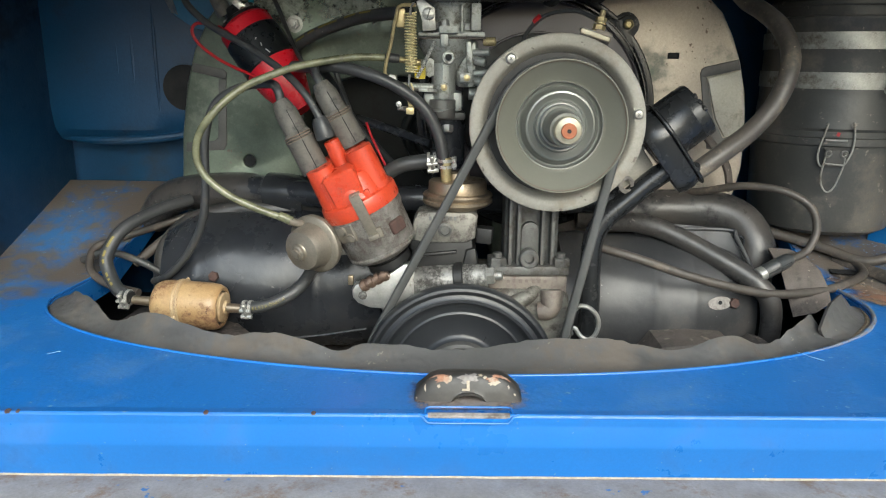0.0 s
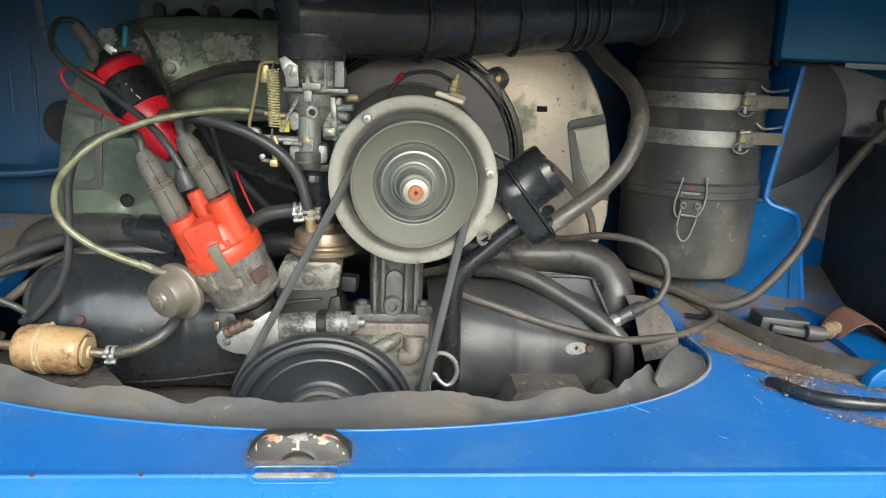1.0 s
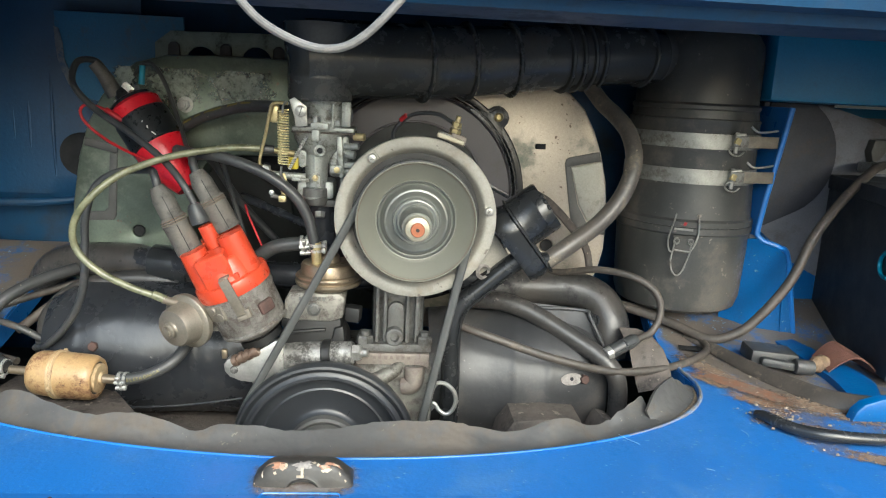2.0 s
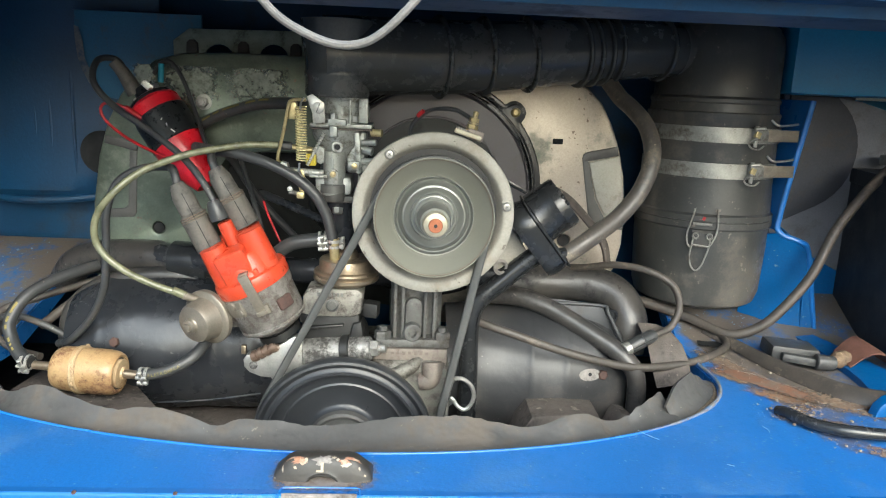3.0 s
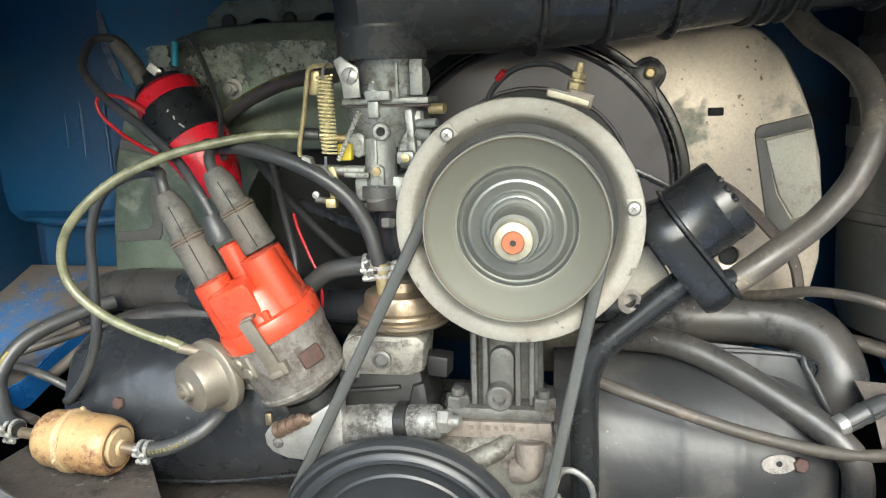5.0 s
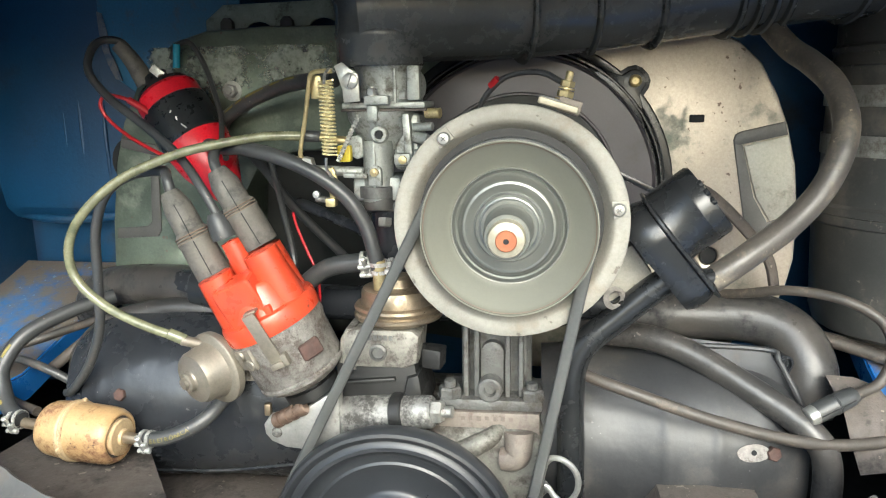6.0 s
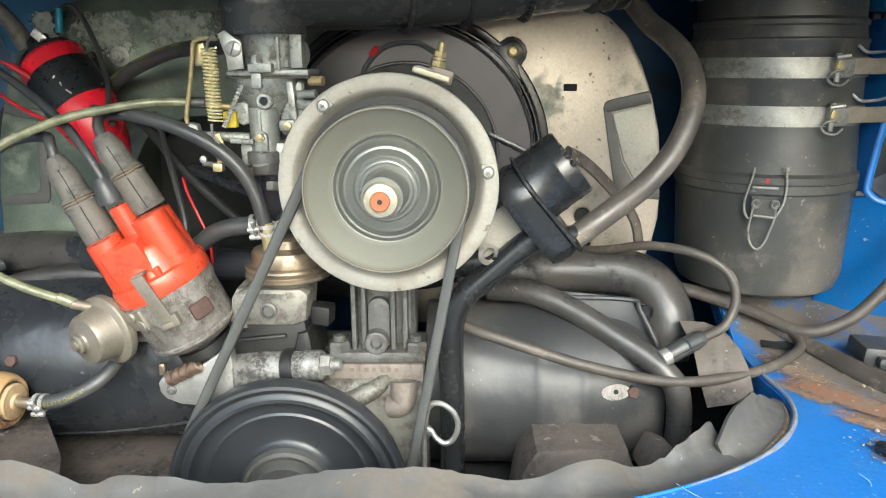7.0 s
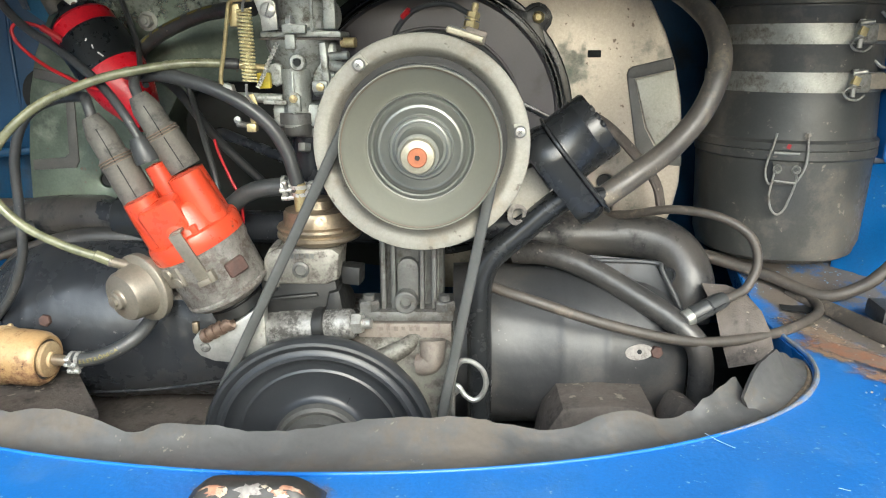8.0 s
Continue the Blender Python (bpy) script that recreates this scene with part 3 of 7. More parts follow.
solid("trim", b, M_RUST, (0, 0.41, 0.61), "scuffed grey steel flange with rust along the apron's foot", "flange", kind="structure")

# Orange chip of rust, leaf-like in outline, on the flange.
flake = sheet([[(0.118 + 0.003 * k, 0.4050 + 0.001 * math.sin(k * 1.3), 0.6140 + 0.0012 * math.sin(k * 0.9)), (0.1195 + 0.003 * k, 0.4095 + 0.0012 * math.sin(k * 2.1) - 0.0003 * k, 0.6146)] for k in range(8)], 0.0006)
solid("rust_flake", flake, M_RUSTFLAKE, (0.13, 0.407, 0.6135), "small orange rust flake on the lower flange", "leaf")

edge_line = sweep([(x, 0.4436, 0.6118 + 0.0003 * noise.noise(Vector((x * 50, 0, 0)))) for x in [-0.62 + 1.6 * k / 160 for k in range(161)]], 0.0009, 6, 1)
solid("trim_edge", edge_line, M_CHIPCREAM, (0, 0.4436, 0.6118), "pale worn bare edge along the foot of the apron", "edge", kind="structure")

# rust chips along the crease
for x, s in ((-0.166, 0.0030), (-0.091, 0.0028), (-0.304, 0.0035), (-0.297, 0.0025)):
    s *= 0.7
    b = lathe([(0, 0.0011), (s * 0.8, 0.0010), (s, 0.0004)], (x, 0.4430, 0.6614), (0, -0.4, 0.9), 7)
    part("rust_chip", b, M_RUSTSPOT, floor)


# pressed slot below the latch
slot = thing("latch_slot", (0.017, 0.438, 0.655), "blue pressed slot in the apron with a grey worn floor", "slot", kind="structure")
edge = [(-0.0180, 0.4428, 0.6620), (-0.0145, 0.4412, 0.6606), (-0.0130, 0.4402, 0.6582), (-0.0110, 0.4399, 0.6564), (0.0175, 0.4399, 0.6562), (0.0450, 0.4399, 0.6564), (0.0470, 0.4402, 0.6582), (0.0485, 0.4412, 0.6606), (0.0520, 0.4428, 0.6620)]
part("lower_lip", sweep(edge, 0.0009, 8, 1), M_BLUE, slot)
edge = [(-0.0138, 0.4404, 0.6600), (-0.0136, 0.4470, 0.6620), (-0.0125, 0.4512, 0.6622), (-0.0100, 0.4524, 0.6622), (0.0175, 0.4526, 0.6622), (0.0450, 0.4524, 0.6622), (0.0475, 0.4512, 0.6622), (0.0486, 0.4470, 0.6620), (0.0488, 0.4404, 0.6600)]
part("upper_lip", sweep(edge, 0.0009, 8, 1), M_BLUE, slot)
b = sheet([[(x, 0.4452 - e, 0.6620), (x, 0.4430, 0.6628), (x, 0.4412, 0.6615), (x, 0.4407, 0.6596 + e * 0.5)] for x, e in ((-0.0112, 0.0012), (-0.0090, 0.0001), (0.0440, 0.0001), (0.0462, 0.0012))], 0.0006)
part("slot_floor", b, M_CHIPGREY, slot, "grey bare metal floor")

# walls, ceiling and front beam
def wall(name, centre, size, material, label, bevel=0.003):
    return solid(name, box(centre, size, None, bevel), material, centre, label, "wall", kind="structure")


wall("wall_left", (-0.545, 0.74, 0.86), (0.02, 0.60, 0.46), M_BLUEWALL, "blue painted left side wall of the engine bay, shade in its colour")
wall("wall_right", (0.965, 0.74, 0.86), (0.02, 0.60, 0.46), M_BLUEWALL, "blue painted right side wall of the bay, shade in its colour")
wall("wall_back", (0.05, 1.065, 0.80), (1.22, 0.02, 0.60), M_BLUEWALL, "blue painted firewall behind the engine, shade in its colour")
wall("ceiling", (0.215, 0.76, 1.095), (1.54, 0.64, 0.02), M_BLUEWALL, "blue ceiling of the engine bay, shade in its colour")
bm_c = slab([(0.66, 0.64), (0.955, 0.64), (0.955, 0.962), (0.66, 0.962)], 1.055, 0.02, 0.0)
slab([(0.66, 0.962), (0.766, 0.962), (0.766, 0.976), (0.771, 0.988), (0.955, 0.988), (0.955, 1.085), (0.66, 1.085)], 1.055, 0.02, 0.0, bm_c)
solid("trim", box((0.862, 1.0645, 0.969), (0.190, 0.020, 0.0135), None, 0.001), M_BEAM, (0.862, 1.064, 0.962), "blue sill under a narrow daylight slit", "sill", kind="structure")
solid("wall_back_right", bm_c, mk("dusty_slate_wall", (0.16, 0.155, 0.15), (0.11, 0.11, 0.115), 0.7, scale=5, dirt=(0.08, 0.08, 0.09), amount=0.34, dscale=6), (0.8, 1.06, 0.8), "dusty grey inner wing behind the battery", "wall", kind="structure")
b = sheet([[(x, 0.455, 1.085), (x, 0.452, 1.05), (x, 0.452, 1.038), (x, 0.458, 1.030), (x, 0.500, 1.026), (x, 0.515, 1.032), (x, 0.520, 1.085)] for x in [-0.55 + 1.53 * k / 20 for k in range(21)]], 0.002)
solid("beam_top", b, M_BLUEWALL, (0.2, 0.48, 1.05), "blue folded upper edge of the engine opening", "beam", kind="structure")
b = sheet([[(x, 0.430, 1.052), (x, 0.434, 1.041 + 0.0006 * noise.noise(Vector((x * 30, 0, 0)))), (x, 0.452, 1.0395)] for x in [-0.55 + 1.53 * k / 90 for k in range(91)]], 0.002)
solid("trim_top", b, M_BLUEWALL, (0.2, 0.44, 1.04), "blue folded seam over the opening, shade in its colour", "seam", kind="structure")

# hanging left inner wing with ribs and a rounded lower edge
wing = thing("inner_wing", (-0.44, 1.0, 0.80), "blue ribbed inner wing panel with a rounded lower edge, shade in its colour", "panel", kind="structure")
prof = [(1.05, 0.800), (1.03, 0.790), (1.005, 0.792), (0.990, 0.806), (0.985, 0.83), (0.985, 1.086)]
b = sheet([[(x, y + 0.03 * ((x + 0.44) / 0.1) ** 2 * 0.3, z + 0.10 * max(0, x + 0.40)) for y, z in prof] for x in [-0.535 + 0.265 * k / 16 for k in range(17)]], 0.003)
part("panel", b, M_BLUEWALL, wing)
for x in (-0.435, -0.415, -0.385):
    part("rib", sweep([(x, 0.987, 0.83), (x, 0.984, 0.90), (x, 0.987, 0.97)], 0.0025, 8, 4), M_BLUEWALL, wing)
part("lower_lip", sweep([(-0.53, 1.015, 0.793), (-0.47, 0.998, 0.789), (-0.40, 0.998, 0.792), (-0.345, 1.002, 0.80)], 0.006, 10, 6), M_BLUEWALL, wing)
# The panel is uncut; a black disc paints in the opening's darkness.
part("round_opening", lathe([(0.030, -0.004), (0.030, 0.0), (0, 0.0005)], (-0.345, 0.976, 0.862), (0, -1, 0), 28), M_DARK, wing, "black disc painted in for a round opening")

# scuffed bulkhead panel beside the fan housing
bulk = thing("bulkhead_panel", (-0.30, 0.962, 0.94), "dusty blue bulkhead panel with a scuffed pale edge", "panel", kind="structure")
b = slab([(-0.366, 1.030), (-0.3635, 0.990), (-0.353, 0.958), (-0.325, 0.938), (-0.285, 0.930), (-0.200, 0.930), (-0.200, 1.050), (-0.366, 1.050)], 0.962, 0.004, 0.0015)
part("panel", b, M_BULKHEAD, bulk)
b = sheet([[(x, 0.9605, z), (x + w, 0.9600, z - 0.002)] for x, w, z in ((-0.3655, 0.006, 1.030), (-0.3650, 0.010, 1.010), (-0.3630, 0.009, 0.990), (-0.3575, 0.011, 0.972), (-0.3500, 0.008, 0.956))], 0.0010)
part("scuffed_edge", b, M_SCUFF, bulk, "bare grey scuffed edge")

# pierced plate above the shroud
b = slab([(-0.236, 0.94), (-0.236, 1.016), (-0.215, 1.032), (0.02, 1.036), (0.02, 0.94)], 0.955, 0.003, 0.001, None, [(-0.176, 0.994, 0.0195), (-0.104, 0.996, 0.0200), (-0.045, 0.998, 0.0190)])
plate = thing("pierced_bracket", (-0.12, 0.956, 0.94), "grey green pierced steel plate behind the fan housing", "bracket")
part("plate", b, M_PIERCED, plate)
for x in (-0.2105, -0.1435, -0.0745):
    part("tab", slab([(x - 0.0085, 0.99), (x - 0.0070, 1.014), (x - 0.003, 1.018), (x + 0.003, 1.018), (x + 0.0070, 1.014), (x + 0.0085, 0.99)], 0.949, 0.006, 0.002), M_STEP, plate)

# beam and post on the right
wall("beam_right", (0.765, 0.880, 1.0335), (0.415, 0.05, 0.109), M_BEAM, "blue box beam above the battery shelf", 0.008)
post = thing("canister_post", (0.575, 0.87, 0.66), "bright blue folded steel post holding the air cleaner", "post", kind="structure")
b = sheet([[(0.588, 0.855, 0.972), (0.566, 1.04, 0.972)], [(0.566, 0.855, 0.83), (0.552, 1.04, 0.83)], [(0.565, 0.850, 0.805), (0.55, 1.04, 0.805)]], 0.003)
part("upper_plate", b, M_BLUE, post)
b = sheet([[(0.545, 0.880, 0.795), (0.565, 0.848, 0.803), (0.588, 0.842, 0.792), (0.604, 0.845, 0.782)], [(0.545, 0.880, 0.78), (0.568, 0.858, 0.78), (0.588, 0.851, 0.775), (0.612, 0.847, 0.766)], [(0.54, 0.885, 0.655), (0.565, 0.872, 0.655), (0.59, 0.862, 0.655), (0.637, 0.853, 0.655)]], 0.003)
part("lower_plate", b, M_BLUEPOST, post)
b = sheet([[(0.604, 0.845, 0.782), (0.612, 0.95, 0.80)], [(0.612, 0.847, 0.766), (0.616, 0.95, 0.77)], [(0.637, 0.853, 0.655), (0.645, 0.95, 0.655)]], 0.003)
part("side_flange", b, M_BLUEPOST, post)
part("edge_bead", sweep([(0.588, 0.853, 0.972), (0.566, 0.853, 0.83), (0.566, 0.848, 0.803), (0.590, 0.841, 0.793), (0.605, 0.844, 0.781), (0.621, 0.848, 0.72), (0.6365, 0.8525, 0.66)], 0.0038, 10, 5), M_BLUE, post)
part("fold_line", sweep([(0.606, 0.8455, 0.740), (0.611, 0.849, 0.70), (0.616, 0.853, 0.664)], 0.0012, 6, 4), M_BLUEPOST, post)
slate = mk("dusty_slate_panel", (0.165, 0.172, 0.195), (0.125, 0.132, 0.155), 0.65, scale=9, dirt=(0.11, 0.10, 0.095), amount=0.35, dscale=8)
side_panel = thing("side_panel", (0.68, 0.93, 0.66), "dusty slate grey side panel with a dark wheel arch", "panel", kind="structure")
b = slab([(0.590, 0.75), (0.590, 0.980), (0.655, 0.980), (0.700, 0.973), (0.757, 0.957), (0.80, 0.940), (0.80, 0.75), (0.70, 0.735), (0.65, 0.76)], 0.930, 0.004, 0.001)
part("upper_panel", b, slate, side_panel)
b = slab([(0.590, 0.66), (0.590, 0.75), (0.65, 0.76), (0.70, 0.735), (0.80, 0.75), (0.80, 0.66)], 0.9305, 0.004, 0.001)
part("lower_panel", b, M_BLUEPOST, side_panel, "dusty blue lower panel")
b = slab([(0.597, 0.80), (0.597, 0.9785), (0.664, 0.9785)] + [(0.62 + 0.082 * math.cos(radians(a)), 0.905 + 0.085 * math.sin(radians(a))) for a in range(55, -70, -10)], 0.926, 0.004, 0.002)
part("wheel_arch", b, mk("dark_wheel_arch", (0.052, 0.055, 0.066), (0.040, 0.043, 0.053), 0.6, scale=14, dirt=(0.075, 0.065, 0.058), amount=0.3, dscale=9), side_panel, "dark rounded wheel arch")
b = slab([(0.744, 0.918), (0.748, 0.934), (0.775, 0.936), (0.790, 0.928), (0.772, 0.926), (0.760, 0.908), (0.750, 0.900)], 0.915, 0.016, 0.002)
part("hook", b, M_STEP, side_panel, "dark bracket hook")
b = sheet([[(x0 - 0.002, y, 0.660), (x0, y, 0.667), (x0 + w, y, 0.6685), (x0 + w + 0.003, y, 0.655)] for x0, w, y in ((0.592, 0.022, 0.885), (0.602, 0.030, 0.800), (0.601, 0.044, 0.715), (0.597, 0.044, 0.685), (0.588, 0.036, 0.650), (0.578, 0.034, 0.615))], 0.002)
solid("sill_right", b, M_BLUEPOST, (0.645, 0.78, 0.662), "blue raised lip along the battery tray", "sill", kind="structure")
b = slab([(0.558, 0.660), (0.562, 0.672), (0.570, 0.680), (0.588, 0.686), (0.68, 0.692), (0.68, 0.660)], 0.598, 0.012, 0.003)
solid("gusset_right", b, M_BLUEPOST, (0.61, 0.600, 0.662), "bright blue gusset plate at the deck corner", "gusset", kind="structure")

# ground outside
g = bmesh.new()
bmesh.ops.create_grid(g, x_segments=8, y_segments=8, size=60)
solid("ground", g, M_GROUND, (0, 0, 0), "grey asphalt under the parked van", "ground", kind="structure")

# ---- rubber seal ----


def seal():
    """A rubber flap from the rim towards the pulleys, its inner edge rising and falling."""
    xs_ = (-0.40, -0.371, -0.338, -0.321, -0.302, -0.280, -0.257, -0.235, -0.185, -0.158, -0.125, -0.092, -0.060, -0.010, 0.030, 0.075, 0.136, 0.176, 0.204, 0.230, 0.257, 0.276, 0.295, 0.312, 0.345, 0.42)
    zs_ = (0.664, 0.672, 0.673, 0.661, 0.654, 0.666, 0.670, 0.664, 0.653, 0.660, 0.656, 0.644, 0.653, 0.647, 0.647, 0.655, 0.658, 0.649, 0.643, 0.655, 0.660, 0.647, 0.646, 0.655, 0.673, 0.676)
    rows = []
    n = 150
    for i in range(n + 1):
        u = math.sin((-1 + 1.635 * i / n) * math.pi / 2)
        x, y = opening_front(u)
        xi = 0.022 + (0.392 if u < 0 else 0.388) * u
        yi = 0.562 + 0.121 * abs(u) ** 4
        if u > 0:
            yi = 0.562 + 0.069 * (u / 0.84) ** 4
        zi = sum(np.interp(xi + d, xs_, zs_) for d in (-0.012, -0.006, 0, 0.006, 0.012)) / 5
        zi += 0.0155 * max(0.0, 1 - (abs(u) / (0.97 if u < 0 else 0.84)) ** 4)
        if u < 0:
            yi += (zi - 0.670) * 0.5
        if i > 138:
            zi += 0.0030 * noise.noise(Vector((i * 0.45, 1.7, 0)))
            yi += 0.0020 * noise.noise(Vector((i * 0.5, 7.7, 0)))
        end = abs(u) ** 8 if u < 0 else 0.0
        row = []
        for k in range(11):
            f = k / 10
            z = (DECK_Z - 0.003) * (1 - f) + zi * f - 0.007 * math.sin(f * math.pi) * (1 - end)
            z += f * (0.0022 * noise.noise(Vector((x * 45, f * 3, 0))) + 0.0012 * noise.noise(Vector((x * 140, f * 5, 2)))) + (zi - 0.670) * 0.25 * math.sin(f * math.pi)
            row.append((x + (xi - x) * f, y + (yi - y) * f, z))
        rows.append(row)
    return sheet(rows, 0.003)


def corner_flap():
    """The torn piece that stands up round the opening's corner."""
    top_x, top_y, top_z = (0.3455, 0.366, 0.3868, 0.405, 0.4215), (0.607, 0.631, 0.654, 0.676, 0.700), (0.6775, 0.6835, 0.6835, 0.671, 0.656)
    rows = []
    for i in range(31):
        f = i / 30
        x, y = opening_front((0.362 - 0.022 + 0.0695 * f) / 0.410)
        p = Vector((x - 0.002, y + 0.002, DECK_Z - 0.003))
        q = Vector([float(np.interp(f * 4, range(5), w)) for w in (top_x, top_y, top_z)])
        q.z += 0.0020 * noise.noise(Vector((f * 9, 3.1, 0))) - 0.012 * max(0.0, 0.15 - f) / 0.15
        row = []
        for k in range(9):
            g = k / 8
            c = p.lerp(q, g)
            c.z -= 0.007 * math.sin(g * math.pi) * (1 - f)
            c.y += 0.004 * math.sin(g * math.pi)
            row.append(c)
        rows.append(row)
    return sheet(rows, 0.0028)


grit = [(x - 0.0035, y + 0.0025, deck_z(y) - 0.0030) for x, y in rim[-20:-8]]
rs = thing("rubber_seal", (0.02, 0.55, 0.64), "wavy worn grey rubber seal round the engine opening", "seal")
part("flap", seal(), M_RUBBER, rs)
part("corner_flap", corner_flap(), M_RUBBER, rs, "torn standing corner piece")
part("caked_dirt", sweep(grit, lambda f: 0.0012 + 0.0016 * math.sin(f * math.pi), 8, 4, None, 1.0, 0.6), M_CAKED, rs, "tan dirt caked along the corner")
# ---- latch plate ----
latch = thing("latch_plate", (0.017, 0.455, 0.662), "black painted steel latch striker with chipped rusty edges", "latch")


def dome(u, f):
    """A point on the striker: u from -1 to 1 along it, f from 0 at its front foot over the top to 1 at its back foot."""
    rise = 0.0195 * float(np.interp(abs(u), (0, 0.5, 0.62, 0.72, 0.90, 0.965, 0.99, 1), (1, 1, 0.96, 0.85, 0.50, 0.34, 0.2, 0.02)))
    lean = 0.0036 * abs(u) ** 6
    notch = 0.0078 * max(0.0, 1 - (u / 0.33) ** 2) ** 0.5 if abs(u) < 0.33 else 0.0
    ys = (0.4600, 0.4618, 0.4642, 0.4668, 0.4715, 0.4790, 0.4860, 0.4900)
    hs = (0.0, 0.40, 0.74, 0.93, 1.0, 0.94, 0.62, 0.0)
    fs = (0.0, 0.20, 0.38, 0.52, 0.64, 0.76, 0.88, 1.0)
    h = max(float(np.interp(f, fs, hs)) * rise, notch if f < 0.4 else 0.0)
    return Vector((0.0178 + u * (0.0385 + 0.0008 * math.sin(f * 3)), float(np.interp(f, fs, ys)) + lean * (1 - f), 0.6615 + h))


part("striker", sheet([[dome(math.sin(-math.pi / 2 + math.pi * k / 48), f / 20) for f in range(21)] for k in range(49)], 0.0016), M_STRIKER, latch)
rng = random.Random(21)


def chip(u, f, ru, rf, material, label=""):
    """An irregular bare patch that follows the striker's surface."""
    b = bmesh.new()
    n = 22
    wob = [rng.uniform(0.55, 1.25) for q in range(n)]
    rows_ = []
    for sc in (0.01, 0.35, 0.7, 1.0):
        rows_.append([dome(u + ru * sc * w * math.cos(2 * math.pi * q / n), f + rf * sc * w * math.sin(2 * math.pi * q / n)) + Vector((0, -0.0010, 0.0010)) for q, w in enumerate(wob)])
    part("rust_chip", loft(rows_, b, close=True), material, latch, label)


for u, f, ru, rf, m_ in ((-0.48, 0.44, 0.16, 0.09, M_CHIPRUST), (-0.55, 0.30, 0.035, 0.035, M_CHIPCREAM), (-0.33, 0.46, 0.03, 0.06, M_CHIPCREAM), (0.42, 0.44, 0.12, 0.06, M_CHIPRUST), (0.47, 0.36, 0.10, 0.06, M_CHIPCREAM),
                         (0.30, 0.48, 0.03, 0.04, M_CHIPCREAM), (0.22, 0.53, 0.05, 0.03, M_CHIPCREAM), (0.86, 0.22, 0.025, 0.04, M_CHIPCREAM), (0.74, 0.34, 0.02, 0.04, M_CHIPCREAM), (-0.80, 0.36, 0.02, 0.10, M_CHIPCREAM), (0.60, 0.52, 0.16, 0.04, M_CHIPRUST), (-0.55, 0.53, 0.20, 0.03, M_CHIPRUST), (-0.965, 0.14, 0.012, 0.06, M_CHIPCREAM)):
    chip(u, f, ru, rf, m_)
chip(0.02, 0.47, 0.22, 0.13, M_CHIPGREY, "worn grey centre pad")
b = box(dome(-0.01, 0.33) + Vector((0, -0.0012, 0.0006)), (0.0022, 0.0008, 0.0065), (-22, 0, 0), 0.0003)
box(dome(-0.05, 0.25) + Vector((0, -0.0012, 0.0004)), (0.0058, 0.0008, 0.0018), (-22, 0, 0), 0.0003, b)
part("paint_drip", b, M_CHIPCREAM, latch, "white drip of paint")
rows = []
for sc in (0.02, 0.5, 0.8, 1.0):
    rows.append([(0.0178 + 0.0500 * sc * math.copysign(abs(math.cos(a)) ** 0.5, math.cos(a)), 0.4735 + 0.0300 * sc * math.copysign(abs(math.sin(a)) ** 0.5, math.sin(a)), 0.6624) for a in [2 * math.pi * q / 60 for q in range(60)]])
part("grime_halo", loft(rows, None, close=True), M_HALO, latch, "thin brown grime on the blue paint")

# ---- fan housing ----
shroud = thing("fan_housing", (0.02, 0.88, 0.66), "sheet steel fan housing, green grey and dusty beige, rust specks", "fan housing")
left_side = [(-0.318, 0.66), (-0.322, 0.76), (-0.318, 0.81), (-0.308, 0.87), (-0.296, 0.91), (-0.278, 0.945), (-0.258, 0.97), (-0.235, 0.988), (-0.20, 0.998), (-0.14, 1.001), (-0.04, 1.0)]
top = arc((0.106, 0.862), 0.150, 125, 60, 10)
right_side = [(0.255, 0.985), (0.285, 0.984), (0.305, 0.976), (0.325, 0.957), (0.340, 0.930), (0.352, 0.90), (0.361, 0.865), (0.366, 0.82), (0.366, 0.775), (0.360, 0.745), (0.345, 0.715), (0.32, 0.70), (0.30, 0.66)]
throat = [(0.060, 0.66), (0.058, 0.825), (0.048, 0.862), (0.015, 0.876), (-0.050, 0.881), (-0.110, 0.880), (-0.152, 0.868), (-0.168, 0.840), (-0.173, 0.790), (-0.173, 0.66)]
outline = left_side + top + right_side + throat
b = slab(outline[::-1], 0.872, 0.075, 0.006, None, [(-0.238, 0.779, 0.0070), (0.288, 0.778, 0.008), (0.292, 0.748, 0.005)])
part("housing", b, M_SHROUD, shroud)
# Sheet behind the arched cut-out, coloured near-black for the shade there.
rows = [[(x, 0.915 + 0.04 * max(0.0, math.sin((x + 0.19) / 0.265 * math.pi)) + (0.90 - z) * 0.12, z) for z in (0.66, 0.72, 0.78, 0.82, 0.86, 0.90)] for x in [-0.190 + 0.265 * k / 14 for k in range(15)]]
# Pale patches paint daylight onto the housing's top, along with its mottling.
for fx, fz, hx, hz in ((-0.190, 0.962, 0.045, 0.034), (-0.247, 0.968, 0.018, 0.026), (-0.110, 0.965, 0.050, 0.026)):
    bloom = mk("pale_lit_bloom", (0.36, 0.40, 0.34), (0.24, 0.27, 0.23), 0.55, scale=40, dirt=(0.12, 0.135, 0.11), amount=0.35, dscale=30)
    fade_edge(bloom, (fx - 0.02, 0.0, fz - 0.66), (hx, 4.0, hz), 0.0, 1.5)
    part("lit_bloom", slab([(fx + 1.2 * hx * math.cos(2 * math.pi * q / 24), min(0.983, fz + 1.2 * hz * math.sin(2 * math.pi * q / 24))) for q in range(24)][::-1], 0.8712, 0.0006, 0), bloom, shroud, "pale blotches on the housing, mottling with daylight painted in")
part("throat", sheet(rows, 0.002), M_THROAT, shroud, "near-black sheet coloured for the shade inside the housing")
